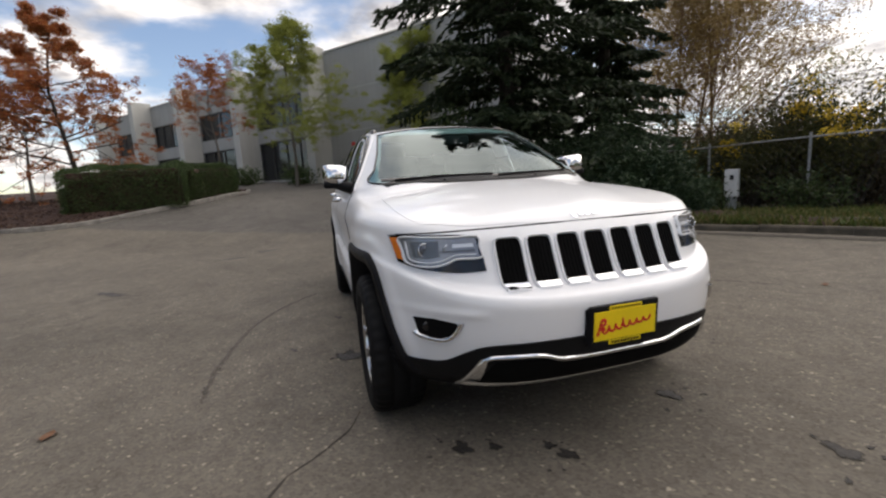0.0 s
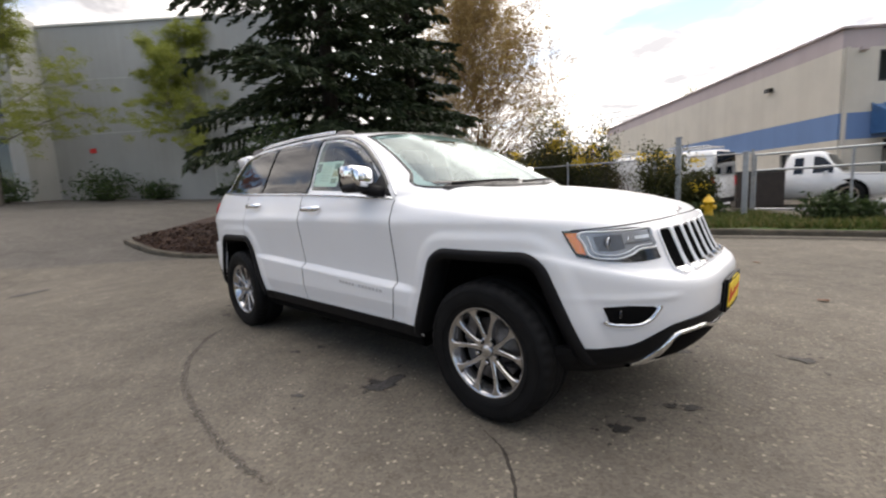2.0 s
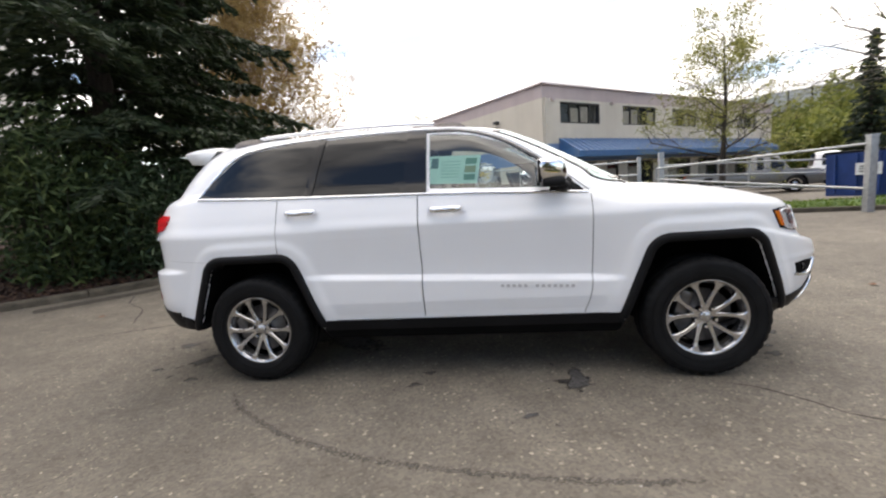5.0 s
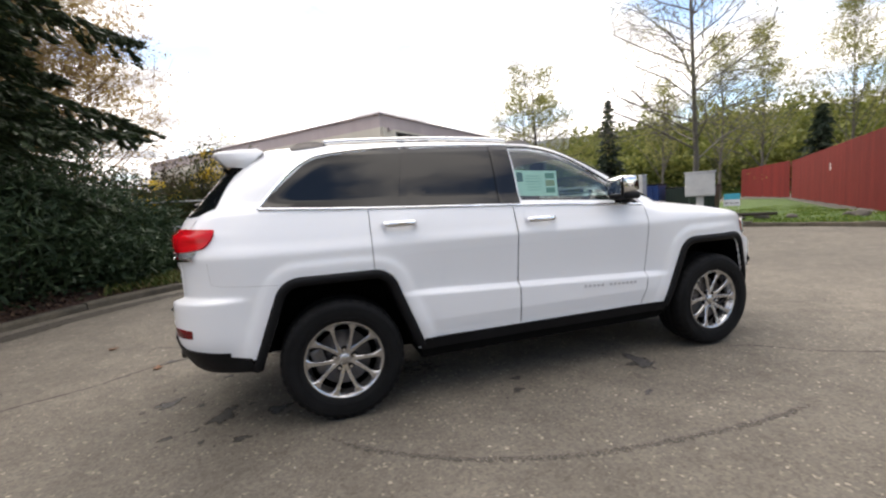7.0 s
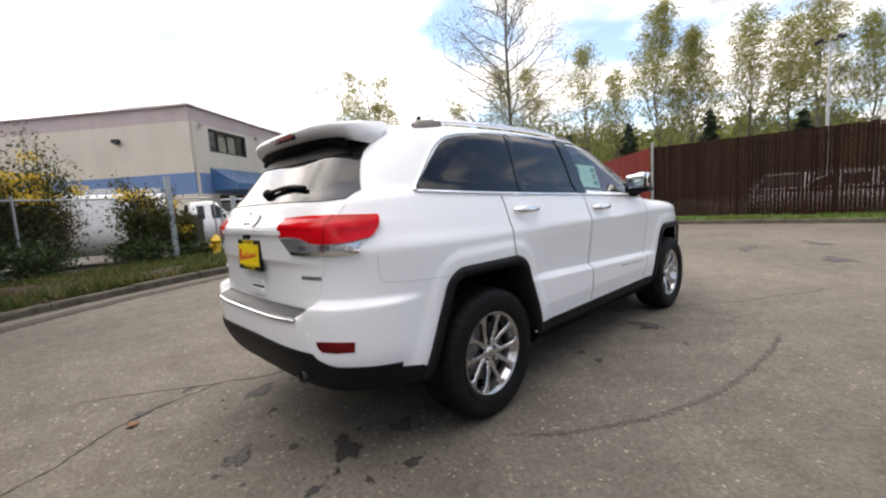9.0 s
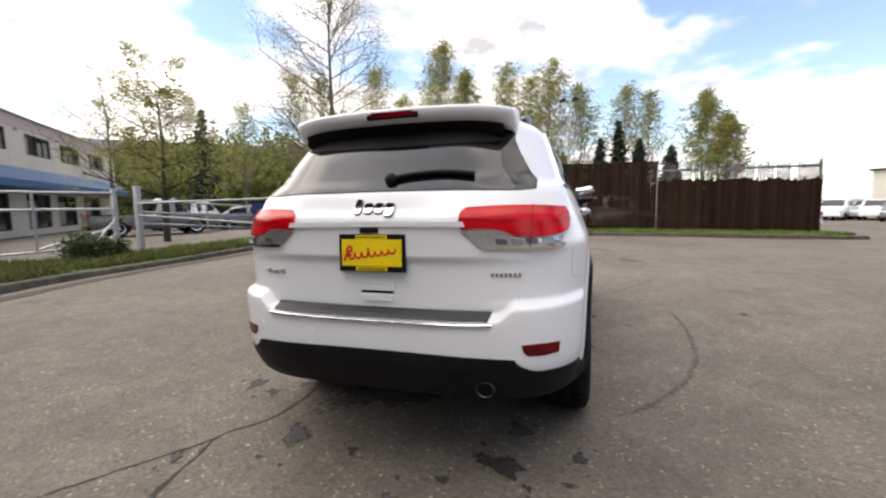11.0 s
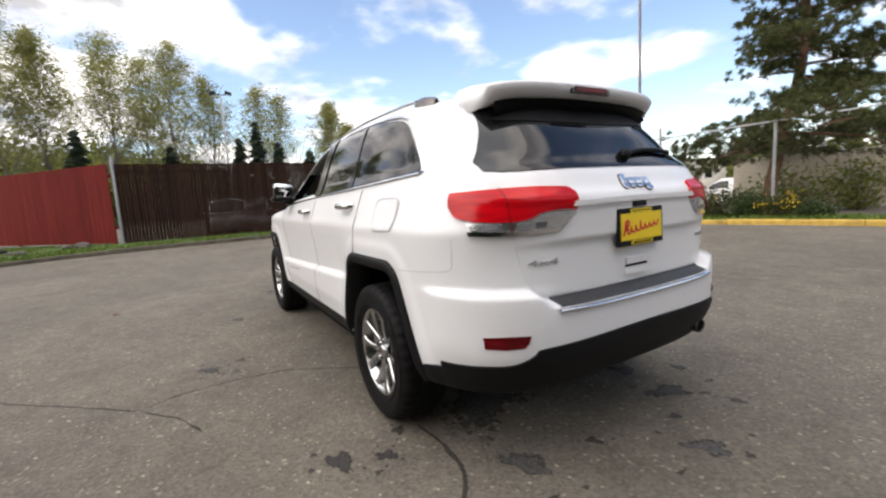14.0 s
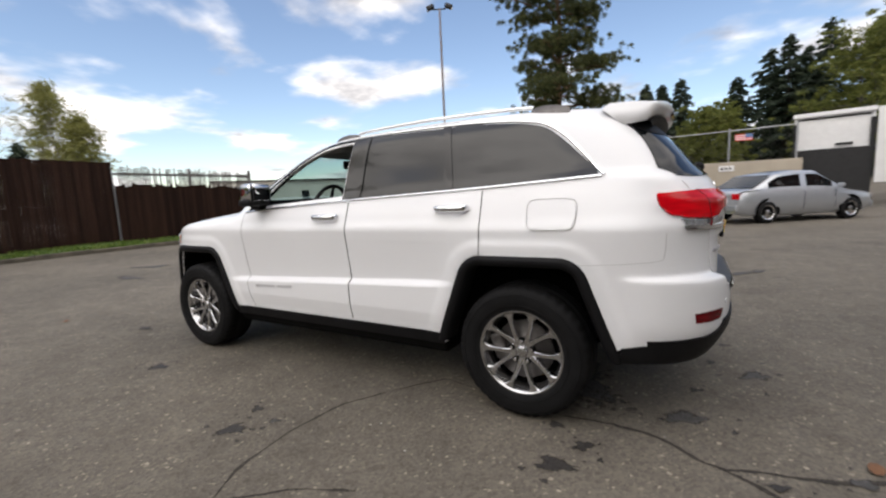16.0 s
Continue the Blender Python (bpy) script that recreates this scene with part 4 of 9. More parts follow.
def disc_patch(name, mat, parent, fr, outline, off=0.004, rim=0.01, label="", side=1, rings=4, dense=0.0):
    """A panel inside a closed outline, laid on the skin."""
    o = np.array(outline, float)
    if dense:
        q = []
        for a, b in zip(o, np.roll(o, -1, 0)):
            k = max(1, int(np.linalg.norm(b - a) / dense))
            q += [a + (b - a) * i / k for i in range(k)]
        o = np.array(q)
        rings = max(rings, 10)
    o = o * np.array([side, 1])
    c = o.mean(0)
    n = len(o)
    uv = [c[None]] + [c + (o - c) * (k / rings) for k in range(1, rings + 1)]
    base = project(np.concatenate(uv), fr)
    g = slopes(skin, base, 0.004)
    g /= np.maximum(np.linalg.norm(g, axis=1), 1e-6)[:, None]
    verts = base + g * off
    faces = [(0, 1 + i, 1 + (i + 1) % n) for i in range(n)]
    for k in range(1, rings):
        a, b = 1 + (k - 1) * n, 1 + k * n
        faces += [(a + i, b + i, b + (i + 1) % n, a + (i + 1) % n) for i in range(n)]
    a = 1 + (rings - 1) * n
    e = len(verts)
    verts = np.concatenate([verts, verts[a : a + n], base[a : a + n] + g[a : a + n] * (off - rim)])
    faces += [(e + i, e + n + i, e + n + (i + 1) % n, e + (i + 1) % n) for i in range(n)]
    if not outward(verts, faces[: n * rings], fr):
        faces = [q[::-1] for q in faces]
    return part_of(name, verts, faces, mat, parent, label)


M_PALEGAP = plain("pale_shut_line", (0.54, 0.54, 0.54), 0.7)
M_SEAL = plain("door_rubber", (0.10, 0.10, 0.10), 0.8, var=0.1)
SIDES = ((SIDE_R, -1), (SIDE_L, 1))
for fr, sg in SIDES:
    # doors
    fd = patch("front_door", M_WHITE, suv, fr, [(-0.262, 0.438), (0.745, 0.432)], [(-0.262, 1.222), (0.805, 1.165)],
               right=[(0.745, 0.432), (0.785, 0.56), (0.80, 0.75), (0.803, 0.95), (0.805, 1.165)], nu=60, nv=110, off=0.003, rim=0.008)
    rd = patch("rear_door", M_WHITE, suv, fr, [(-0.955, 0.445), (-0.274, 0.438)], [(-1.235, 1.254), (-0.274, 1.223)],
               left=[(-0.955, 0.445), (-1.02, 0.62), (-1.085, 0.78), (-1.15, 0.88), (-1.232, 0.925), (-1.238, 1.08), (-1.235, 1.254)], nu=44, nv=110, off=0.003, rim=0.008)
    # dark rubber in the shut lines
    for door, line in ((fd, [(0.748, 0.432), (0.788, 0.56), (0.803, 0.75), (0.806, 0.95), (0.808, 1.165)]), (fd, [(-0.268, 0.438), (-0.268, 0.83), (-0.268, 1.222)]),
                       (rd, [(-1.239, 0.905), (-1.241, 1.08), (-1.239, 1.254)])):
        ribbon("door_seal", M_SEAL, door, fr, line, 0.0036, off=0.0034, high=0.0004, n=60)
    # handles with their cups
    for door, hx, hz in ((fd, -0.085, 1.128), (rd, -1.06, 1.165)):
        cup = disc_patch("handle_cup", M_WHITE, door, fr, rounded(hx, hz, 0.15, 0.05, 0.6), off=0.0045, rim=0.004)
        base = project([(hx - 0.10, hz), (hx + 0.10, hz), (hx - 0.06, hz), (hx + 0.06, hz), (hx, hz)], fr)
        o = np.array((0, sg * 0.048, 0))
        line = [base[0] + np.array((0, sg * 0.006, 0)), base[0] + o * 0.75 + (0.012, 0, 0), base[2] + o, base[4] + o * 1.08, base[3] + o, base[1] + o * 0.75 - (0.012, 0, 0), base[1] + np.array((0, sg * 0.006, 0))]
        hv, hf = tube(smooth_line(line, 26), 0.0155, 10)
        hv = [Vector((v[0], v[1], hz + (v[2] - hz) * 1.25)) for v in hv]
        part_of("handle", hv, hf, M_CHROME, door, "chrome pull handle")
    # belt and window surround
    disc_patch("pillar_trim", M_GLOSSBLACK, suv, fr, [(-0.36, 1.245)] + [(-0.21, 1.24), (-0.205, 1.648), (-0.345, 1.652)], off=0.013, rim=0.014, label="gloss black centre pillar cover", dense=0.04)
    disc_patch("pillar_trim", M_GLOSSBLACK, suv, fr, [(-1.05, 1.27), (-0.995, 1.268), (-0.915, 1.645), (-0.97, 1.645)], off=0.013, rim=0.014, label="gloss black pillar strip", dense=0.04)
    disc_patch("mirror_sail", M_BLACKPLASTIC, suv, fr, [(0.56, 1.196), (0.77, 1.186), (0.70, 1.25), (0.60, 1.335)], off=0.007, rim=0.01)
    ribbon("window_trim", M_CHROME, suv, fr, [(-1.86, 1.300), (-1.3, 1.272), (-0.6, 1.245), (0.1, 1.217), (0.66, 1.183), (0.79, 1.172)], 0.016, off=0.005, high=0.007, n=70, label="chrome belt strip")
    ribbon("window_trim", M_CHROME, suv, fr, [(-1.87, 1.305), (-1.83, 1.345), (-1.755, 1.43), (-1.655, 1.53), (-1.56, 1.592), (-1.46, 1.622), (-1.25, 1.648), (-0.95, 1.664), (-0.5, 1.668)], 0.016, off=0.005, high=0.006, n=60, label="chrome window surround")
    ribbon("window_seal", M_GLOSSBLACK, suv, fr, [(-0.5, 1.650), (-0.10, 1.643), (0.10, 1.618), (0.28, 1.553), (0.44, 1.455), (0.58, 1.352), (0.70, 1.25)], 0.024, off=0.003, high=0.004, n=50)
    ribbon("window_trim", M_WHITE, suv, fr, [(-0.5, 1.668), (-0.10, 1.662), (0.11, 1.637), (0.29, 1.575), (0.45, 1.478), (0.59, 1.375), (0.71, 1.272), (0.80, 1.19)], 0.012, off=0.004, high=0.004, n=50)
    # glass
    if sg < 0:
        disc_patch("front_door_glass", M_GLASS, suv, fr, smooth_line([(-0.215, 1.238), (0.2, 1.215), (0.69, 1.187), (0.62, 1.32), (0.46, 1.445), (0.30, 1.543), (0.12, 1.61), (-0.05, 1.636), (-0.215, 1.643), (-0.216, 1.44)], 40, True), off=-0.004, rim=0.004, label="clear greenish door glass", rings=6)
    disc_patch("rear_door_glass", M_PRIVACY, suv, fr, [(-1.0, 1.268), (-0.78, 1.261), (-0.56, 1.254), (-0.34, 1.247), (-0.34, 1.44), (-0.34, 1.65), (-0.53, 1.652), (-0.75, 1.650), (-0.93, 1.644), (-0.965, 1.46)], off=0.006, rim=0.008, label="dark privacy glass", rings=12, dense=0.04)
    disc_patch("quarter_glass", M_PRIVACY, suv, fr, smooth_line([(-1.845, 1.302), (-1.6, 1.29), (-1.3, 1.279), (-1.045, 1.272), (-1.0, 1.47), (-0.965, 1.642), (-1.25, 1.63), (-1.46, 1.604), (-1.565, 1.57), (-1.66, 1.497), (-1.77, 1.392)], 48, True), off=0.008, rim=0.008, label="dark privacy quarter glass", rings=12, dense=0.04)
    # sill and door badge
    patch("sill", M_BLACKPLASTIC, suv, fr, [(-0.98, 0.355), (0.99, 0.355)], [(-0.95, 0.425), (0.96, 0.422)], nu=60, nv=6, off=0.010, rim=0.03, label="black plastic sill cladding")
    for k in range(13):
        if k == 5:
            continue
        bx = 0.245 + k * 0.036 if sg < 0 else 0.30 + k * 0.032
        disc_patch("badge_letter", M_SATIN, fd, fr, rounded(bx, 0.635 - 0.042 * bx, 0.020, 0.019, 0.2, 8), off=0.006, rim=0.003, rings=1)
    # arch flares
    for cx in (AXLE, -AXLE):
        rows = []
        for grow, off in ((0.004, 0.001), (0.0, 0.015), (-0.020, 0.021), (-0.050, 0.013)):
            uv = arch_line(cx, grow)
            rows.append(lift(project(uv, fr), off))
        th = rows[0]
        last = rows[-1].copy()
        last[:, 1] -= sg * 0.14
        rows.append(last)
        k = len(rows)
        verts = np.stack(rows, 1).reshape(-1, 3)
        faces = grid_faces(len(th), k)
        if not outward(verts, faces[1 : k], fr):
            faces = [q[::-1] for q in faces]
        part_of("arch_flare", verts, faces, M_BLACKPLASTIC, suv, "black plastic wheel arch flare")
    # roof rail
    rx = np.linspace(-1.62, 0.0, 40)
    rail_y = 0.595 - 0.02 * np.abs(rx + 0.8)
    zr = ROOF(rx) - 0.045 * (rail_y / 0.6) ** 2
    hgt = 0.038 * np.clip(1 - np.abs((rx + 0.81) / 0.83) ** 9, 0, 1)
    rail = part_of("roof_rail", *tube([(x, sg * y, z + h - 0.014) for x, y, z, h in zip(rx[4:-4], rail_y[4:-4], zr[4:-4], hgt[4:-4])], 0.0125, 10), M_CHROME, suv, "bright roof rail with dark feet")
    for x0, x1 in ((-1.66, -1.44), (-0.16, 0.06)):
        fx = np.linspace(x0, x1, 14)
        fz = ROOF(fx) - 0.045 * (0.58 / 0.6) ** 2
        grow = np.sin(np.linspace(0.02, 1, 14) * math.pi) ** 0.5
        vs = []
        for x, z, g2 in zip(fx, fz, grow):
            y = 0.595 - 0.02 * abs(x + 0.8)
            for dy, dz in ((-0.03, -0.02), (-0.020, 0.034 * g2), (0.020, 0.029 * g2), (0.032, -0.03)):
                vs.append((x, sg * (y + dy * (0.4 + 0.6 * g2)), z + dz))
        part_of("rail_foot", vs, grid_faces(14, 4, sg < 0), M_DARKSTEEL, rail, "dark grey rail foot")

for fr, sg in SIDES:
    ribbon("bumper_seam", M_PALEGAP, suv, fr, [(-1.735, 0.868), (-1.9, 0.874), (-2.05, 0.884), (-2.13, 0.895), (-2.145, 0.93), (-2.15, 1.02)], 0.003, off=0.0006, high=0.0006, n=50)
patch("fuel_flap", M_WHITE, suv, SIDE_L, [(-1.735, 1.05), (-1.62, 1.043), (-1.525, 1.05)], [(-1.74, 1.185), (-1.63, 1.195), (-1.52, 1.185)],
      left=[(-1.735, 1.05), (-1.752, 1.12), (-1.74, 1.185)], right=[(-1.525, 1.05), (-1.508, 1.12), (-1.52, 1.185)], nu=18, nv=18, off=0.006, rim=0.008)
ribbon("flap_gap", M_PALEGAP, suv, SIDE_L, [(-1.735, 1.048), (-1.62, 1.041), (-1.525, 1.048), (-1.505, 1.12), (-1.518, 1.188), (-1.63, 1.198), (-1.742, 1.188), (-1.755, 1.12)], 0.003, off=0.0045, high=0.0012, n=60, closed=True)

# hood
patch("hood", M_WHITE, suv, FROM_TOP, [(1.02, -0.715), (1.3, -0.755), (1.6, -0.765), (1.85, -0.745), (1.962, -0.70)], [(1.02, 0.715), (1.3, 0.755), (1.6, 0.765), (1.85, 0.745), (1.962, 0.70)],
      left=[(1.02, -0.715), (1.10, -0.5), (1.145, 0.0), (1.10, 0.5), (1.02, 0.715)], right=[(1.962, -0.70), (2.074, -0.5), (2.132, -0.2), (2.142, 0.0), (2.132, 0.2), (2.074, 0.5), (1.962, 0.70)], nu=60, nv=80, off=0.0018, rim=0.005)
for k, bw in enumerate((0.026, 0.03, 0.03, 0.03)):
    disc_patch("hood_badge", M_CHROME, suv, NOSE_ON, rounded(0.052 - k * 0.034, 1.034 + (0.004 if k == 0 else -0.003 if k == 3 else 0), bw * 0.78, 0.017 if k in (1, 2) else 0.023, 0.7, 12), off=0.007, rim=0.007, rings=2, label="small chrome badge shape")
for y in (-0.32, 0.32):
    p = project([(1.12, y)], FROM_TOP)[0]
    bmn = bmesh.new()
    bmesh.ops.create_icosphere(bmn, subdivisions=2, radius=0.013, matrix=Matrix.Translation(p + np.array((0, 0, 0.004))) @ Matrix.Diagonal((1.3, 1, 0.7, 1)))
    part("washer_jet", bmn, M_BLACKPLASTIC, suv, smooth=True)

# windshield
disc_patch("windshield", M_WINDSHIELD, suv, NOSE_ON, smooth_line([(-0.748, 1.236), (-0.35, 1.230), (0, 1.228), (0.35, 1.230), (0.748, 1.236), (0.705, 1.33), (0.650, 1.45), (0.594, 1.59), (0.560, 1.618), (0.27, 1.644), (0, 1.652), (-0.27, 1.644), (-0.560, 1.618), (-0.594, 1.59), (-0.650, 1.45), (-0.705, 1.33)], 96, True), off=0.005, rim=0.012, rings=14, label="slanted windshield reflecting the clouds")
ribbon("glass_edge_band", M_GLOSSBLACK, suv, NOSE_ON, [(-0.70, 1.250), (-0.35, 1.245), (0, 1.243), (0.35, 1.245), (0.70, 1.250)], 0.022, off=0.0055, high=0.002, n=60)
ribbon("windshield_seal", M_GLOSSBLACK, suv, NOSE_ON, [(-0.752, 1.233), (-0.35, 1.227), (0, 1.224), (0.35, 1.227), (0.752, 1.233), (0.709, 1.33), (0.654, 1.45), (0.598, 1.592), (0.564, 1.622), (0.27, 1.648), (0, 1.656), (-0.27, 1.648), (-0.564, 1.622), (-0.598, 1.592), (-0.654, 1.45), (-0.709, 1.33)], 0.010, off=0.005, high=0.003, n=160, closed=True)
cowl = patch("cowl", M_BLACKPLASTIC, suv, FROM_TOP, [(1.06, -0.68), (1.16, -0.3), (1.19, 0), (1.16, 0.3), (1.06, 0.68)], [(1.015, -0.70), (1.10, -0.3), (1.125, 0), (1.10, 0.3), (1.015, 0.70)], nu=40, nv=5, off=0.006, rim=0.012)
for y0, y1, z0, z1 in ((-0.62, 0.02, 1.238, 1.246), (0.05, 0.60, 1.234, 1.246)):
    ln = smooth_line([(y0, z0), ((y0 + y1) / 2, z0 + 0.010), (y1, z1)], 16)
    part_of("wiper", *tube([Vector(p) for p in lift(project(ln, NOSE_ON), 0.012)], 0.007, 6), M_BLACKPLASTIC, suv)

# grille
for k in range(7):
    yc = (k - 3) * 0.1300
    slot = disc_patch("grille_slot", M_LINER, suv, NOSE_ON, rounded(yc, 0.872, 0.100, 0.184, 0.12, 20), off=0.004, rim=0.006, label="black grille opening")
    ribbon("slot_frame", M_WHITE, slot, NOSE_ON, rounded(yc, 0.870, 0.110, 0.198, 0.16, 28), 0.009, off=0.004, high=0.008, n=56, closed=True)
    patch("slot_lip", M_CHROME, slot, NOSE_ON, [(yc - 0.045, 0.766), (yc + 0.045, 0.766)], [(yc - 0.047, 0.788), (yc + 0.047, 0.788)], nu=6, nv=4, off=0.014, rim=0.016)
    for j in range(5):
        yy = yc - 0.032 + j * 0.016
        ribbon("slot_mesh", M_LINER, slot, NOSE_ON, [(yy, 0.795), (yy, 0.955)], 0.005, off=0.004, high=0.004, n=6)
ribbon("grille_line", M_LINER, suv, NOSE_ON, [(-0.80, 0.996), (-0.45, 1.008), (0, 1.012), (0.45, 1.008), (0.80, 0.996)], 0.005, off=0.001, high=0.001, n=60)

# headlamps
for sg in (-1, 1):
    lamp = patch("headlamp", M_GLOSSBLACK, suv, NOSE_ON, [(0.490, 0.845), (0.60, 0.840), (0.72, 0.852), (0.80, 0.878)], [(0.500, 0.985), (0.60, 0.990), (0.72, 0.993), (0.822, 0.994)], nu=30, nv=12, off=0.004, rim=0.012, side=sg, label="clear headlamp with amber corner marker")
    patch("reflector", M_LAMPGREY, lamp, NOSE_ON, [(0.506, 0.900), (0.592, 0.897), (0.635, 0.878), (0.70, 0.866), (0.770, 0.882)], [(0.512, 0.974), (0.60, 0.978), (0.70, 0.981), (0.782, 0.981)], nu=26, nv=10, off=0.007, rim=0.006, side=sg)
    patch("amber_marker", M_AMBER, lamp, NOSE_ON, [(0.776, 0.886), (0.797, 0.893)], [(0.786, 0.982), (0.816, 0.983)], nu=8, nv=8, off=0.009, rim=0.008, side=sg, label="amber marker lens")
    ribbon("light_guide", M_GUIDE, lamp, NOSE_ON, [(0.506, 0.978), (0.502, 0.94), (0.503, 0.897), (0.588, 0.893), (0.632, 0.874), (0.695, 0.861), (0.764, 0.876), (0.776, 0.93), (0.782, 0.981), (0.70, 0.982), (0.60, 0.979)], 0.0075, off=0.009, high=0.008, n=90, side=sg, closed=True)
    ribbon("light_guide", M_GUIDE, lamp, NOSE_ON, [(0.520, 0.910), (0.594, 0.907), (0.640, 0.888), (0.695, 0.877), (0.752, 0.890), (0.760, 0.93), (0.764, 0.966)], 0.005, off=0.009, high=0.006, n=50, side=sg)
    disc_patch("projector_surround", M_LAMPSHADE, lamp, NOSE_ON, [(0.652, 0.902), (0.70, 0.893), (0.742, 0.900), (0.748, 0.962), (0.70, 0.966), (0.650, 0.964)], off=0.009, rim=0.004, rings=2, side=sg)
    for cy, cz, r in ((0.702, 0.931, 0.027), (0.626, 0.936, 0.013)):
        p = project([(sg * cy, cz)], NOSE_ON)[0]
        bl = bmesh.new()
        bmesh.ops.create_icosphere(bl, subdivisions=3, radius=r, matrix=Matrix.Translation(p + np.array((-0.004, 0, 0))) @ Matrix.Diagonal((0.6, 1, 1, 1)))
        part("projector", bl, M_LAMPBULB, lamp, smooth=True)
        ring = [(p[0] + 0.006, p[1] + r * 1.08 * math.cos(a), p[2] + r * 1.08 * math.sin(a)) for a in np.linspace(0, 2 * math.pi, 28, endpoint=False)]
        part_of("projector_ring", *tube(ring, 0.003, 6, True), M_CHROME, lamp)
    patch("lamp_bar", M_GUIDE, lamp, NOSE_ON, [(0.524, 0.939), (0.600, 0.938)], [(0.525, 0.953), (0.600, 0.952)], nu=10, nv=4, off=0.012, rim=0.008, side=sg)
    patch("lamp_bar", M_LAMPSHADE, lamp, NOSE_ON, [(0.520, 0.922), (0.645, 0.918)], [(0.521, 0.930), (0.645, 0.926)], nu=10, nv=4, off=0.011, rim=0.006, side=sg)
    patch("lens", M_LENS, lamp, NOSE_ON, [(0.493, 0.848), (0.60, 0.843), (0.72, 0.855), (0.799, 0.881)], [(0.502, 0.983), (0.60, 0.988), (0.72, 0.991), (0.819, 0.992)], nu=30, nv=12, off=0.017, rim=0.012, side=sg, label="clear polished lens")
    # fog lamp
    fog = disc_patch("fog_lamp", M_LINER, suv, NOSE_ON, [(0.772, 0.655), (0.71, 0.662), (0.640, 0.654), (0.628, 0.645), (0.655, 0.598), (0.69, 0.580), (0.755, 0.584)], off=0.004, rim=0.008, side=sg, label="dark fog lamp in a chrome bezel")
    ribbon("fog_bezel", M_CHROME, fog, NOSE_ON, [(0.768, 0.594), (0.752, 0.579), (0.69, 0.574), (0.653, 0.592), (0.624, 0.640), (0.618, 0.658)], 0.016, off=0.004, high=0.010, n=30, side=sg)
    p = project([(sg * 0.73, 0.625)], NOSE_ON)[0]
    bl = bmesh.new()
    bmesh.ops.create_icosphere(bl, subdivisions=2, radius=0.022, matrix=Matrix.Translation(p) @ Matrix.Diagonal((0.35, 1, 1, 1)))
    part("fog_lens", bl, M_GLOSSBLACK, fog, smooth=True)
    patch("bumper_hook_cover", M_BLACKPLASTIC, suv, NOSE_ON, [(0.80, 0.30), (0.86, 0.31)], [(0.80, 0.43), (0.86, 0.43)], nu=6, nv=6, off=0.012, rim=0.02, side=sg)

# front lower bumper
val = patch("lower_front_bumper", M_BLACKPLASTIC, suv, NOSE_ON, [(-0.858, 0.315), (-0.5, 0.318), (0, 0.32), (0.5, 0.318), (0.858, 0.315)],
            [(-0.864, 0.458), (-0.76, 0.462), (-0.68, 0.478), (-0.60, 0.535), (-0.52, 0.566), (-0.3, 0.580), (0, 0.583), (0.3, 0.580), (0.52, 0.566), (0.60, 0.535), (0.68, 0.478), (0.76, 0.462), (0.864, 0.458)], nu=90, nv=14, off=0.008, rim=0.03, label="black lower bumper")
patch("air_intake", M_LINER, val, NOSE_ON, [(-0.57, 0.382), (-0.3, 0.370), (0, 0.366), (0.3, 0.370), (0.57, 0.382)], [(-0.50, 0.500), (-0.33, 0.502), (-0.24, 0.480), (0, 0.478), (0.24, 0.480), (0.33, 0.502), (0.50, 0.500)], nu=50, nv=8, off=0.012, rim=0.02)
ribbon("chrome_strip", M_CHROME, val, NOSE_ON, [(-0.610, 0.370), (-0.570, 0.458), (-0.535, 0.510), (-0.49, 0.522), (-0.35, 0.524), (-0.26, 0.500), (-0.2, 0.496), (0, 0.495), (0.2, 0.496), (0.26, 0.500), (0.35, 0.524), (0.49, 0.522), (0.535, 0.510), (0.570, 0.458), (0.610, 0.370)], 0.017, off=0.008, high=0.012, n=120, label="chrome bumper strip")
ribbon("chrome_strip", M_CHROME, val, NOSE_ON, [(-0.615, 0.362), (-0.56, 0.366), (-0.3, 0.354), (0, 0.350), (0.3, 0.354), (0.56, 0.366), (0.615, 0.362)], 0.022, off=0.008, high=0.014, n=90, label="chrome bumper strip")
for sg in (-1, 1):
    patch("chrome_corner", M_CHROME, val, NOSE_ON, [(0.550, 0.362), (0.625, 0.358)], [(0.530, 0.514), (0.555, 0.512)], nu=6, nv=12, off=0.012, rim=0.016, side=sg)


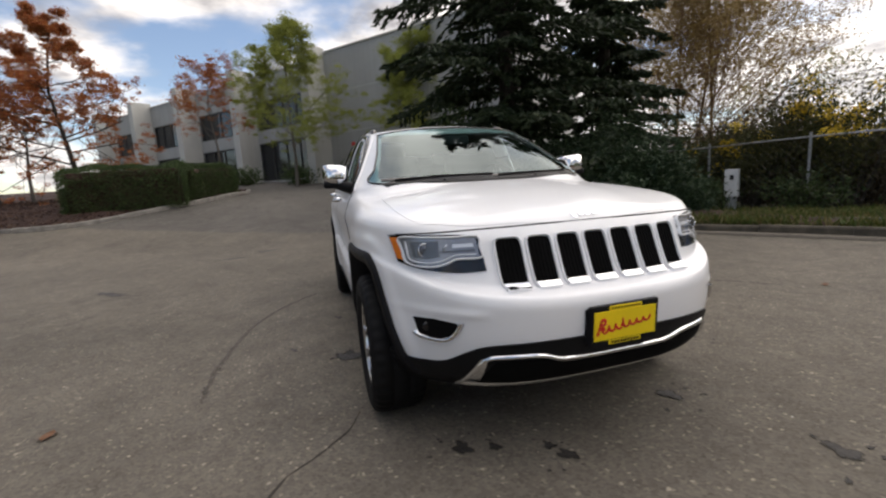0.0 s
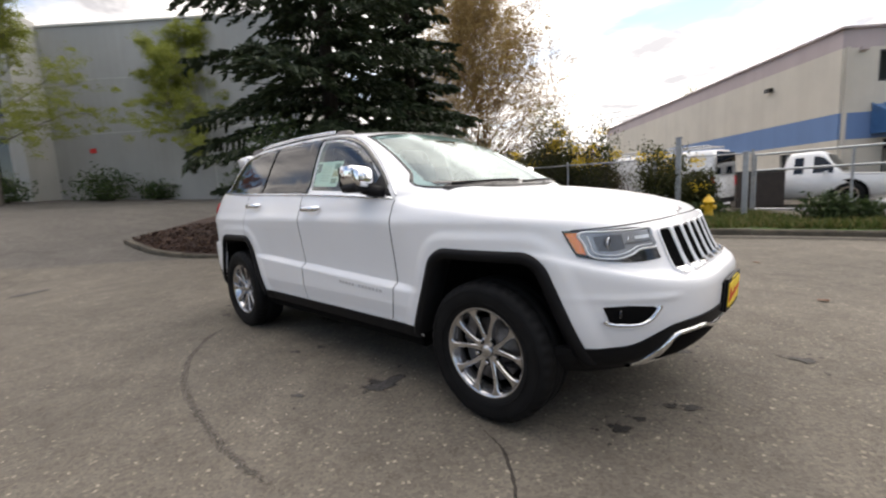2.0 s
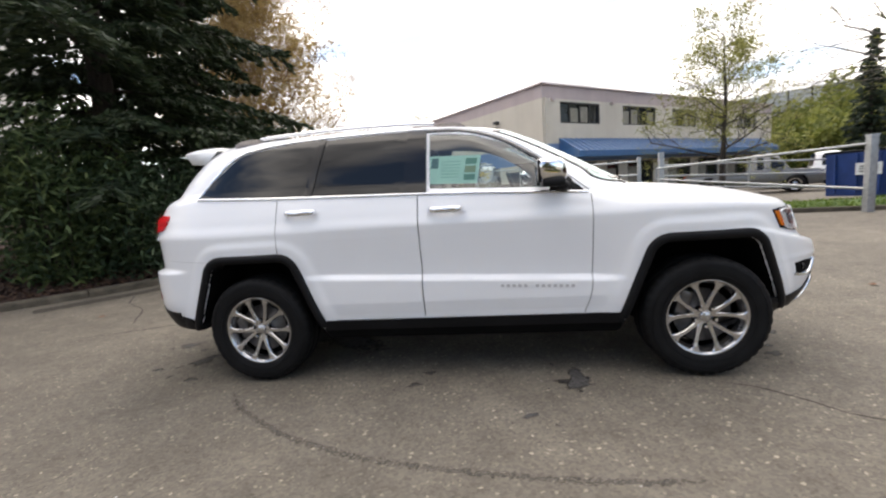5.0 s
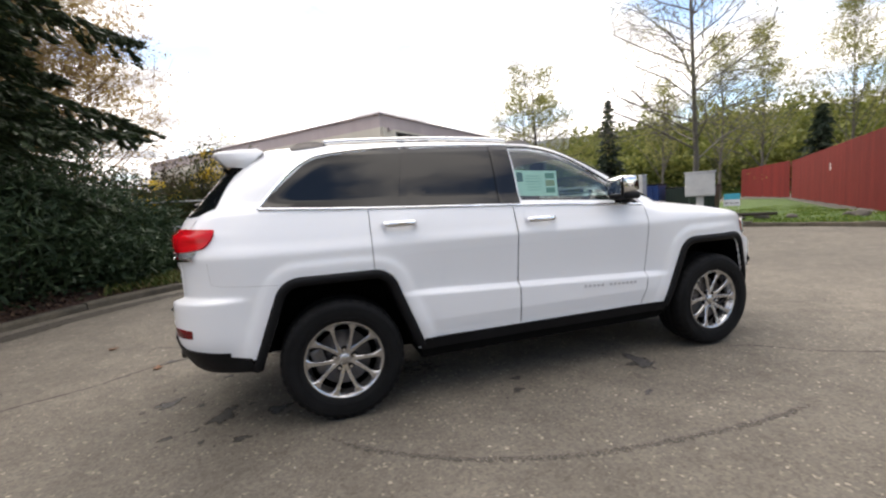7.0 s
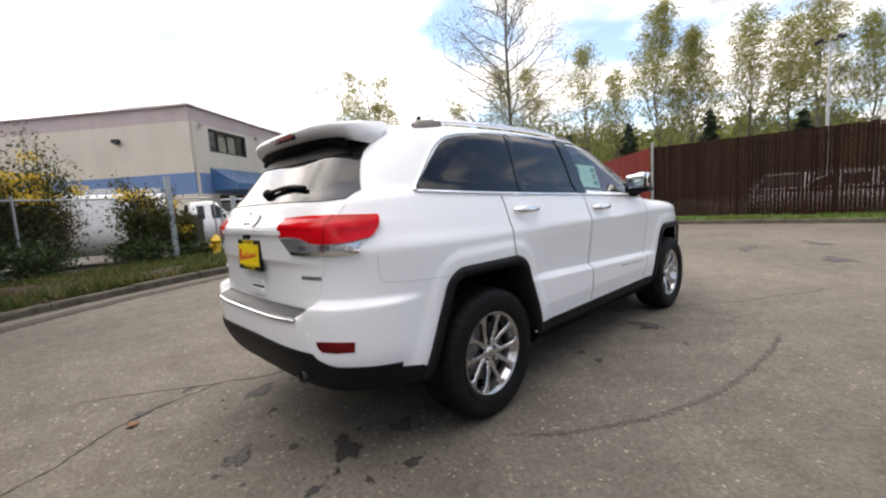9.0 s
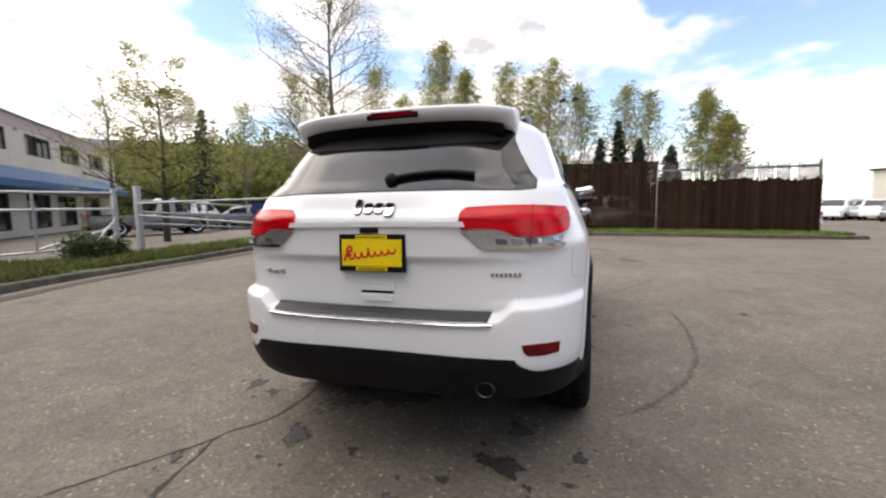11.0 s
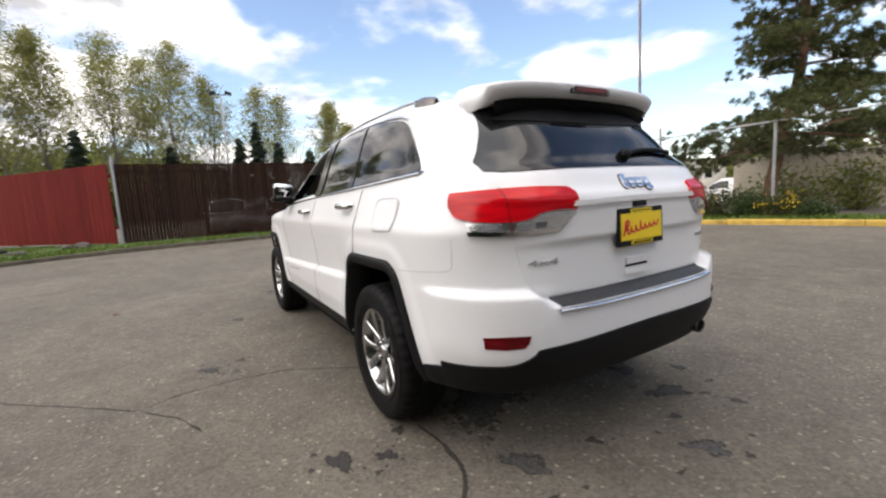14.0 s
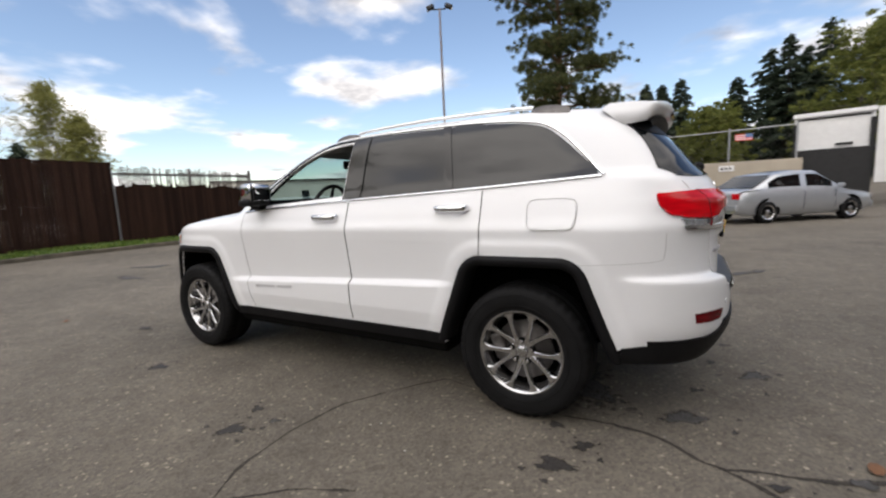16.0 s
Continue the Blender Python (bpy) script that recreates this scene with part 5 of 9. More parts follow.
def plate(x, z, tilt, facing, parent, bracket):
    """A yellow dealer plate in a black frame, with a red scrawl and bars for its small print."""
    base = thing("plate", "", "")
    bpy.data.objects.remove(base)
    m = Matrix.Translation((x, 0, z)) @ Matrix.Rotation(radians(tilt), 4, "Y") @ (Matrix.Identity(4) if facing > 0 else Matrix.Rotation(math.pi, 4, "Z"))

    def put(name, bm, mat, par, label=""):
        bmesh.ops.transform(bm, matrix=m, verts=bm.verts)
        return part(name, bm, mat, par, label)

    fr_ob = put("plate_frame", box_bm(0.020, 0.318, 0.166, (0.004, 0, 0), 0.006), M_BLACKPLASTIC, parent, "black plate frame")
    if bracket:
        put("plate_bracket", box_bm(0.05, 0.335, 0.150, (-0.022, 0, -0.004), 0.012), M_BLACKPLASTIC, fr_ob)
    put("plate_face", box_bm(0.006, 0.288, 0.118, (0.0145, 0, 0.001), 0.002), M_YELLOW, fr_ob, "yellow dealer plate")
    for zz, w in ((0.070, 0.15), (-0.070, 0.15)):
        put("plate_print", box_bm(0.004, w, 0.018, (0.0145, 0, zz), 0.001), M_YELLOW, fr_ob)
    for k in range(9):
        put("plate_print", box_bm(0.003, 0.009, 0.011, (0.0165, -0.06 + k * 0.015, -0.070), 0.0), M_BLACKPLASTIC, fr_ob)
    for k in range(10):
        put("plate_print", box_bm(0.003, 0.008, 0.006, (0.0165, -0.062 + k * 0.0138, 0.070), 0.0), M_BLACKPLASTIC, fr_ob)
    pts2 = []
    for i in range(120):
        s = i / 119
        up = 0.016 * math.sin(s * 46) * (1 - 0.45 * s) + (0.016 * math.exp(-((s - 0.45) / 0.03) ** 2))
        pts2.append((0.0185, (-0.118 + 0.236 * s + 0.006 * math.cos(s * 46)), -0.016 + 0.026 * s + up))
    first = [(0.0185, -0.130, -0.036), (0.0185, -0.118, 0.0), (0.0185, -0.112, 0.022), (0.0185, -0.098, 0.028), (0.0185, -0.094, 0.012), (0.0185, -0.108, 0.004), (0.0185, -0.096, -0.016)]
    for line2, r in ((pts2, 0.0050), (smooth_line(first, 40), 0.0065)):
        v2, f2 = tube(line2, r, 5)
        v2 = [m @ Vector((0.0185 + (v[0] - 0.0185) * 0.3, v[1], v[2])) for v in v2]
        part_of("plate_scrawl", v2, f2, M_RED, fr_ob, "red scrawl")


plate(2.366, 0.617, 3, 1, suv, True)
plate(-2.398, 1.015, 2, -1, suv, False)

# tailgate
tg = patch("tailgate", M_WHITE, suv, TAIL_ON, [(-0.545, 0.778), (-0.3, 0.773), (0, 0.772), (0.3, 0.773), (0.545, 0.778)], [(-0.70, 1.262), (-0.35, 1.268), (0, 1.270), (0.35, 1.268), (0.70, 1.262)],
           left=[(-0.545, 0.778), (-0.615, 0.84), (-0.66, 1.0), (-0.685, 1.1), (-0.70, 1.262)], right=[(0.545, 0.778), (0.615, 0.84), (0.66, 1.0), (0.685, 1.1), (0.70, 1.262)], nu=70, nv=50, off=0.004, rim=0.012)
disc_patch("rear_window", M_PRIVACY, suv, TAIL_ON, smooth_line([(-0.688, 1.282), (-0.35, 1.283), (0, 1.285), (0.35, 1.283), (0.688, 1.282), (0.655, 1.36), (0.58, 1.50), (0.54, 1.60), (0.3, 1.64), (0, 1.648), (-0.3, 1.64), (-0.54, 1.60), (-0.58, 1.50), (-0.655, 1.36)], 56, True), off=0.006, rim=0.016, rings=16, dense=0.04, label="dark rear window reflecting the sky")
patch("plate_recess_lip", M_WHITE, tg, TAIL_ON, [(-0.42, 1.128), (0, 1.132), (0.42, 1.128)], [(-0.41, 1.150), (0, 1.155), (0.41, 1.150)], nu=40, nv=5, off=0.016, rim=0.02)
part("plate_lamp", box_bm(0.03, 0.085, 0.022, (-2.402, 0.01, 1.115), 0.006), M_BLACKPLASTIC, tg)
for z0, mt, h in ((0.862, M_WHITE, 0.030), (0.838, M_LINER, 0.010), (0.812, M_WHITE, 0.026)):
    patch("gate_pull", mt, tg, TAIL_ON, [(-0.085, z0 - h / 2), (0.07, z0 - h / 2)], [(-0.085, z0 + h / 2), (0.07, z0 + h / 2)], nu=10, nv=4, off=0.014 if mt is M_WHITE else 0.007, rim=0.014)
for k, (bw, bh) in enumerate(((0.032, 0.066), (0.042, 0.046), (0.042, 0.046), (0.042, 0.058))):
    at = (0.072 - k * 0.050, 1.204 + (0.007 if k == 0 else (-0.006 if k == 3 else 0)))
    edge = disc_patch("badge_edge", M_DARKSTEEL, tg, TAIL_ON, rounded(*at, bw + 0.004, bh + 0.004, 0.7, 14), off=0.010, rim=0.008, rings=2)
    disc_patch("tailgate_badge", M_CHROME, edge, TAIL_ON, rounded(*at, bw, bh, 0.7, 14), off=0.016, rim=0.006, rings=2, label="chrome badge shape")
    ribbon("badge_groove", M_DARKSTEEL, edge, TAIL_ON, [(at[0] - 0.008, at[1] - bh * 0.2), (at[0] + 0.008, at[1] - bh * 0.2)], 0.006, off=0.0165, high=0.0008, n=5)
for k in range(7):
    disc_patch("tailgate_badge", M_ALLOY, tg, TAIL_ON, rounded(-0.525 - k * 0.018, 0.925, 0.013, 0.017, 0.2, 8), off=0.009, rim=0.008, rings=1)


def lettering(body_text, size, m, mat, parent, depth=0.003):
    cu = bpy.data.curves.new("lettering", "FONT")
    cu.body, cu.size, cu.extrude, cu.align_x = body_text, size, depth, "CENTER"
    tmp = bpy.data.objects.new("lettering", cu)
    scene.collection.objects.link(tmp)
    me = bpy.data.meshes.new_from_object(tmp.evaluated_get(bpy.context.evaluated_depsgraph_get()))
    bpy.data.objects.remove(tmp)
    me.transform(m)
    me.materials.clear()
    me.materials.append(mat)
    ob = new("lettering", me)
    ob.parent = parent
    return ob


FACE_BACK = Matrix(((0, 0, -1, 0), (-1, 0, 0, 0), (0, 1, 0, 0), (0, 0, 0, 1)))
p = project([(0.545, 0.915)], TAIL_ON)[0]
lettering("4x4", 0.050, Matrix.Translation(p + np.array((-0.006, 0, -0.012))) @ Matrix.Rotation(radians(-14), 4, "Z") @ FACE_BACK @ Matrix.Diagonal((1.9, 0.74, 1, 1)), M_SATIN, tg)

# rear wiper
ln = lift(project(smooth_line([(-0.05, 1.325), (-0.15, 1.345), (-0.30, 1.352), (-0.43, 1.338)], 16), TAIL_ON), 0.020)
wv, wf = tube([Vector(q) for q in ln], 0.0115, 8)
rw = part_of("rear_wiper", wv, wf, M_BLACKPLASTIC, suv, "black rear wiper")
bl = bmesh.new()
bmesh.ops.create_icosphere(bl, subdivisions=2, radius=0.03, matrix=Matrix.Translation(ln[0] + np.array((0.006, 0, 0))))
part("wiper_cap", bl, M_BLACKPLASTIC, rw, smooth=True)

# tail lamps
for sg in (-1, 1):
    tl = patch("tail_lamp", M_REDLENS, suv, TAIL_ON, [(0.405, 1.116), (0.48, 1.120), (0.56, 1.112), (0.62, 1.088), (0.72, 1.082), (0.79, 1.090)], [(0.420, 1.202), (0.56, 1.208), (0.70, 1.206), (0.800, 1.200)],
               left=[(0.405, 1.116), (0.392, 1.139), (0.398, 1.179), (0.420, 1.202)], right=[(0.79, 1.090), (0.812, 1.124), (0.817, 1.164), (0.800, 1.200)], nu=40, nv=14, off=0.014, rim=0.024, side=sg, label="red and clear tail lamp")
    ribbon("lamp_gap", M_REDDARK, tl, TAIL_ON, [(0.672, 1.044), (0.676, 1.124), (0.678, 1.210)], 0.0035, off=0.014, high=0.002, n=14, side=sg)
    low = patch("reverse_lamp", M_SILVERLENS, tl, TAIL_ON, [(0.475, 1.042), (0.60, 1.036), (0.72, 1.032), (0.790, 1.042)], [(0.400, 1.108), (0.48, 1.112), (0.56, 1.104), (0.62, 1.081), (0.72, 1.075), (0.800, 1.083)], nu=40, nv=8, off=0.010, rim=0.020, side=sg, label="clear reversing lamp")
    for k in range(4):
        y0 = 0.545 + 0.058 * k
        patch("lamp_cell", M_LAMPGREY if k % 2 else M_LAMPSHADE, low, TAIL_ON, [(y0, 1.056), (y0 + 0.042, 1.054)], [(y0 - 0.006, 1.078), (y0 + 0.040, 1.076)], nu=6, nv=4, off=0.0115, rim=0.004, side=sg)
    patch("chrome_bar", M_CHROME, low, TAIL_ON, [(0.485, 1.036), (0.66, 1.030), (0.80, 1.036)], [(0.475, 1.051), (0.66, 1.046), (0.803, 1.052)], nu=24, nv=3, off=0.015, rim=0.008, side=sg)
    flank = SIDE_L if sg > 0 else SIDE_R
    patch("lamp_side", M_REDLENS, tl, flank, [(-2.30, 1.094), (-2.22, 1.094), (-2.16, 1.104), (-2.115, 1.150)], [(-2.30, 1.200), (-2.22, 1.200), (-2.16, 1.197), (-2.105, 1.186)], nu=16, nv=8, off=0.0135, rim=0.02)
    disc_patch("bumper_reflector", M_REDDARK, suv, TAIL_ON, [(0.795, 0.638), (0.72, 0.643), (0.648, 0.642), (0.655, 0.612), (0.672, 0.594), (0.73, 0.590), (0.790, 0.592)], off=0.005, rim=0.008, side=sg, label="red bumper reflector")
    for yy, zz in ((0.30, 0.66), (0.60, 0.665)):
        disc_patch("parking_sensor", M_WHITE, suv, TAIL_ON, rounded(yy, zz, 0.026, 0.026, 1.0, 12), off=0.003, rim=0.004, side=sg, rings=1)

# rear bumper
lowr = patch("lower_rear_bumper", M_BLACKPLASTIC, suv, TAIL_ON, [(-0.845, 0.385), (-0.5, 0.382), (0, 0.38), (0.5, 0.382), (0.845, 0.385)],
             [(-0.875, 0.505), (-0.78, 0.515), (-0.70, 0.524), (-0.63, 0.560), (-0.57, 0.584), (0, 0.594), (0.57, 0.584), (0.63, 0.560), (0.70, 0.524), (0.78, 0.515), (0.875, 0.505)], nu=90, nv=14, off=0.010, rim=0.03, label="black lower rear bumper")
for fr2, sg in SIDES:
    patch("lower_bumper_end", M_BLACKPLASTIC, lowr, fr2, [(-2.16, 0.385), (-1.955, 0.385)], [(-2.20, 0.497), (-1.965, 0.462)], nu=16, nv=8, off=0.010, rim=0.03)
sp = patch("step_face", M_STEPPAD, suv, TAIL_ON, [(-0.515, 0.740), (0, 0.736), (0.515, 0.740)], [(-0.525, 0.770), (0, 0.768), (0.525, 0.770)], nu=60, nv=5, off=0.006, rim=0.01)
ribbon("step_strip", M_CHROME, sp, TAIL_ON, [(-0.53, 0.727), (-0.3, 0.722), (0, 0.720), (0.3, 0.722), (0.53, 0.727)], 0.017, off=0.006, high=0.010, n=60, label="chrome step strip")
ev, ef = lathe([(0.038, -0.16), (0.038, 0.0), (0.042, 0.0), (0.044, -0.01), (0.043, -0.16)], 28)
ev = [(-2.412 - v[1], -0.500 + v[0] * 0.92, 0.446 + v[2] * 0.80) for v in ev]
part_of("exhaust_tip", ev, ef, M_TIPSTEEL, suv, "dull steel exhaust tip")
part_of("exhaust_bore", [(-2.405, -0.500 + 0.035 * math.cos(a), 0.446 + 0.0305 * math.sin(a)) for a in np.linspace(0, 6.283, 17)[:-1]], [tuple(range(16))], M_LINER, suv)

# roof spoiler
ys = np.linspace(-0.575, 0.575, 41)
prof = []
for y in ys:
    e = abs(y) / 0.60
    back = -2.150 + 0.035 * e**2 + 0.05 * e**8
    z0 = float(project([(-1.86, 0.55 * y)], FROM_TOP)[0][2]) + 0.003 - 0.016 * e**6
    zt = z0 - 0.016 - 0.003 * e**2
    zb = zt - 0.078 - 0.010 * e**6
    x0 = -1.86
    prof.append([(x0 + 0.04, y, z0 - 0.02), (x0, y, z0 + 0.004), (-1.98, y, (z0 + zt) / 2 + 0.008), (back + 0.03, y, zt + 0.004), (back + 0.006, y, zt), (back, y, zt - 0.012), (back + 0.010, y, zt - 0.036), (back + 0.040, y, zb + 0.012), (-2.04, y, zb), (-1.93, y, zb - 0.01)])
k = len(prof[0])
sv = [v for row in prof for v in row]
sf = [(i * k + j, i * k + j + 1, (i + 1) * k + j + 1, (i + 1) * k + j) for i in range(40) for j in range(k - 1)]
sf += [tuple(range(k))[::-1], tuple(40 * k + j for j in range(k))]
spo = part_of("roof_spoiler", sv, sf, M_WHITE, suv, "white roof spoiler")
# underside sheet: black covers both dark plastic and the shadow below the blade
rows2 = []
for y in np.linspace(-0.53, 0.53, 31):
    e = abs(y) / 0.60
    bx = -2.150 + 0.035 * e**2 + 0.05 * e**8
    zb = float(project([(-1.86, 0.55 * y)], FROM_TOP)[0][2]) - 0.013 - 0.003 * e**2 - 0.082 - 0.026 * e**6
    rows2.append([(bx + 0.034, y, zb + 0.012), (bx + 0.050, y, zb - 0.004), (-2.065, y, zb - 0.030), (-2.02, y, zb - 0.050)])
part_of("spoiler_underside", [v for r in rows2 for v in r], grid_faces(31, 4, True), M_BLACKPLASTIC, spo, "spoiler underside, black plastic with its shadow painted in")
# black patch for the glass edge band and the shade the spoiler throws
patch("window_frit", M_BLACKPLASTIC, suv, TAIL_ON, [(-0.555, 1.530), (-0.5, 1.508), (-0.3, 1.500), (0, 1.498), (0.3, 1.500), (0.5, 1.508), (0.555, 1.530)], [(-0.545, 1.60), (-0.3, 1.625), (0, 1.63), (0.3, 1.625), (0.545, 1.60)], nu=50, nv=10, off=0.009, rim=0.01, label="black glass edge band and painted shade under the spoiler")
part("brake_recess", box_bm(0.012, 0.270, 0.044, (-2.139, 0, prof[20][4][2] - 0.026), 0.005), M_GLOSSBLACK, spo)
part("brake_light", box_bm(0.016, 0.225, 0.030, (-2.141, 0, prof[20][4][2] - 0.026), 0.006), M_REDDARK, spo, "dark red high brake light")

# mirrors
for sg in (-1, 1):
    y0 = sg * 0.965
    bm = box_bm(0.172, 0.184, 0.136, (0.574, y0 - sg * 0.008, 1.316), 0.042)
    for v in bm.verts:
        k = (v.co.z - 1.248) / 0.136
        v.co.x -= 0.02 * k
        v.co.z += 0.02 * (sg * (v.co.y - y0)) / 0.2
        if v.co.x > 0.6:
            v.co.y -= sg * 0.02 * ((sg * (v.co.y - y0)) / 0.11)
    mir = part("mirror", bm, M_CHROME, suv, "chrome door mirror on a black foot", True)
    bm = box_bm(0.135, 0.178, 0.052, (0.574, y0 - sg * 0.004, 1.248), 0.020)
    part("mirror_base", bm, M_BLACKPLASTIC, mir, smooth=True)
    bm = bmesh.new()
    rod(bm, (0.60, sg * 0.96, 1.248), (0.665, sg * 0.835, 1.205), 0.034, 0.045, 14)
    part("mirror_foot", bm, M_BLACKPLASTIC, mir, smooth=True)
    part("mirror_shell", box_bm(0.020, 0.156, 0.130, (0.493, y0, 1.315), 0.008), M_BLACKPLASTIC, mir, smooth=True)
    part("mirror_glass", box_bm(0.006, 0.134, 0.106, (0.482, y0, 1.315), 0.002), M_MIRROR, mir)

# ---- wheels: one is built, four are placed ----
wheel0 = None


def build_wheel():
    """A ten-spoke alloy wheel that looks towards -y, round its own centre."""
    bm = bmesh.new()
    vs, fs = lathe([(0.214, -0.085), (0.219, -0.104), (0.228, -0.114), (0.238, -0.118), (0.241, -0.110), (0.236, -0.104)], 72)
    me = mesh_of("wheel", vs, fs, M_ALLOY)
    bm.from_mesh(me)
    bpy.data.meshes.remove(me)
    bmesh.ops.recalc_face_normals(bm, faces=bm.faces)
    w = part("wheel", bm, M_ALLOY, None, "polished ten-spoke alloy wheel", True)
    vs, fs = lathe([(0.205, 0.10), (0.196, 0.02), (0.200, -0.06), (0.215, -0.088)], 56)
    part_of("rim_barrel", vs, fs, M_ALLOY, w)
    for i in range(10):
        bm = bmesh.new()
        pair = 1 if i % 2 else -1
        a0 = radians(36 * i + 18) - pair * 0.125
        a1 = radians(36 * i + 18) + pair * 0.015
        sect = []
        for r, wd, y, d, t in ((0.040, 0.036, -0.082, 0.045, 0.0), (0.080, 0.029, -0.088, 0.034, 0.10), (0.125, 0.024, -0.095, 0.032, 0.45), (0.170, 0.025, -0.102, 0.030, 0.75), (0.194, 0.031, -0.107, 0.028, 0.95), (0.210, 0.050, -0.109, 0.026, 1.0), (0.222, 0.082, -0.111, 0.022, 1.0)):
            a = a0 + (a1 - a0) * t
            c, s = math.cos(a), math.sin(a)
            ring = []
            for q, yy in ((-0.5, y + d), (-0.5, y + 0.005), (-0.34, y), (0.34, y), (0.5, y + 0.005), (0.5, y + d)):
                ring.append(bm.verts.new((r * c - q * wd * s, yy, r * s + q * wd * c)))
            sect.append(ring)
        for ra, rb in zip(sect, sect[1:]):
            for j in range(6):
                bm.faces.new((ra[j], rb[j], rb[(j + 1) % 6], ra[(j + 1) % 6]))
        bmesh.ops.recalc_face_normals(bm, faces=bm.faces)
        part("spoke", bm, M_ALLOY, w)
    vs, fs = lathe([(0.0, -0.080), (0.050, -0.080), (0.062, -0.077), (0.070, -0.066), (0.072, -0.03)], 40)
    part_of("hub", vs, fs, M_ALLOY, w)
    mod = [(0.222, -0.108), (0.246, -0.124), (0.262, -0.130), (0.290, -0.1355), (0.318, -0.136), (0.342, -0.130), (0.358, -0.119), (0.3665, -0.104), (0.3705, -0.082), (TYRE_R, -0.05), (TYRE_R - 0.006, -0.043), (TYRE_R - 0.006, -0.037), (TYRE_R, -0.030), (TYRE_R, 0.0)]
    mod = mod + [(r, -h) for r, h in mod[::-1][1:]]
    n = 160
    vs, fs = lathe(mod, n)
    k = len(mod)
    vs = [list(v) for v in vs]
    for i in range(n):
        if i % 4 == 0:
            for e, (r, h) in enumerate(mod):
                if 0.356 < r and abs(h) > 0.055:
                    f = (r - 0.008) / r
                    v = vs[i * k + e]
                    v[0] *= f
                    v[2] *= f
    part_of("tyre", vs, fs, M_RUBBER, w, "black road tyre")
    for rr in (0.268, 0.326):
        ring = [(rr * math.cos(a), -0.1335 if rr < 0.3 else -0.1360, rr * math.sin(a)) for a in np.linspace(0, 2 * math.pi, 80, endpoint=False)]
        part_of("tyre_rib", *tube(ring, 0.0022, 5, True), M_RUBBER, w)
    vs, fs = lathe([(0.06, -0.055), (0.06, -0.045), (0.165, -0.045), (0.165, -0.020), (0.06, -0.020)], 48)
    part_of("brake_disc", vs, fs, M_DARKSTEEL, w, "grey brake disc")
    part("brake_caliper", box_bm(0.075, 0.06, 0.15, (-0.135, -0.038, 0.05), 0.018), M_DARKSTEEL, w)
    vs, fs = lathe([(0.203, 0.09), (0.14, 0.06), (0.0, 0.06)], 32)
    part_of("wheel_back", vs, fs, M_LINER, w)
    vs, fs = lathe([(0.0, -0.097), (0.026, -0.096), (0.032, -0.092), (0.034, -0.08)], 28)
    part_of("centre_cap", vs, fs, M_ALLOY, w)
    for i in range(5):
        a = radians(72 * i)
        bmn = bmesh.new()
        rod(bmn, (0.060 * math.cos(a), -0.078, 0.060 * math.sin(a)), (0.060 * math.cos(a), -0.100, 0.060 * math.sin(a)), 0.0120, 0.0095, 6)
        part("lug_nut", bmn, M_CHROME, w, smooth=False)
        bmn = bmesh.new()
        rod(bmn, (0.060 * math.cos(a), -0.070, 0.060 * math.sin(a)), (0.060 * math.cos(a), -0.0845, 0.060 * math.sin(a)), 0.0175, 0.0175, 14)
        part("lug_pocket", bmn, M_LINER, w)
    return w


wheel0 = build_wheel()
wheel0.parent = suv
wheel0.matrix_basis = pose(AXLE, -0.806, HUB_Z + 0.001, 0, 18, 0)
for wx, wy, spin in ((-AXLE, -0.806, -18), (AXLE, 0.806, 33), (-AXLE, 0.806, -18)):
    w = copy_thing(wheel0, pose(wx, wy, HUB_Z + 0.001, 0, spin, 0 if wy < 0 else 180))
    w.parent = suv

# ---- cabin ----
def soft_box(name, size, at, mat, parent, bevel=0.04, rot=None, label=""):
    return part(name, box_bm(*size, at, bevel, rot=rot), mat, parent, label, True)


soft_box("dashboard", (0.34, 1.36, 0.30), (0.72, 0, 1.06), M_CABIN, suv, 0.06, label="dark dashboard")
soft_box("floor", (1.6, 1.40, 0.05), (-0.02, 0, 0.66), M_CABIN, suv, 0.01)
for sg in (-1, 1):
    soft_box("door_lining", (1.05, 0.04, 0.42), (0.22, sg * 0.80, 1.02), M_CABIN, suv, 0.015)
    seat = soft_box("seat", (0.50, 0.50, 0.16), (0.02, sg * 0.37, 0.90), M_SEAT, suv, 0.05, label="black leather front seat")
    soft_box("backrest", (0.15, 0.48, 0.62), (-0.26, sg * 0.37, 1.18), M_SEAT, seat, 0.055, pose(0, 0, 0, 0, -12, 0))
    soft_box("headrest", (0.10, 0.25, 0.17), (-0.34, sg * 0.37, 1.535), M_SEAT, seat, 0.04, pose(0, 0, 0, 0, -6, 0))
rear = soft_box("rear_seat", (0.16, 1.25, 0.60), (-1.12, 0, 1.15), M_SEAT, suv, 0.05, pose(0, 0, 0, 0, -14, 0), label="black leather rear bench")
for yy in (-0.38, 0.38):
    soft_box("headrest", (0.10, 0.25, 0.15), (-1.2, yy, 1.50), M_SEAT, rear, 0.04)
ring = [(0.40 - 0.17 * math.sin(a) * 0.38, 0.37 + 0.185 * math.cos(a), 1.185 + 0.17 * math.sin(a)) for a in np.linspace(0, 2 * math.pi, 36, endpoint=False)]
sw = part_of("steering_wheel", *tube(ring, 0.016, 8, True), M_SEAT, suv, "black steering wheel")
soft_box("steering_boss", (0.05, 0.14, 0.10), (0.41, 0.37, 1.18), M_SEAT, sw, 0.02)
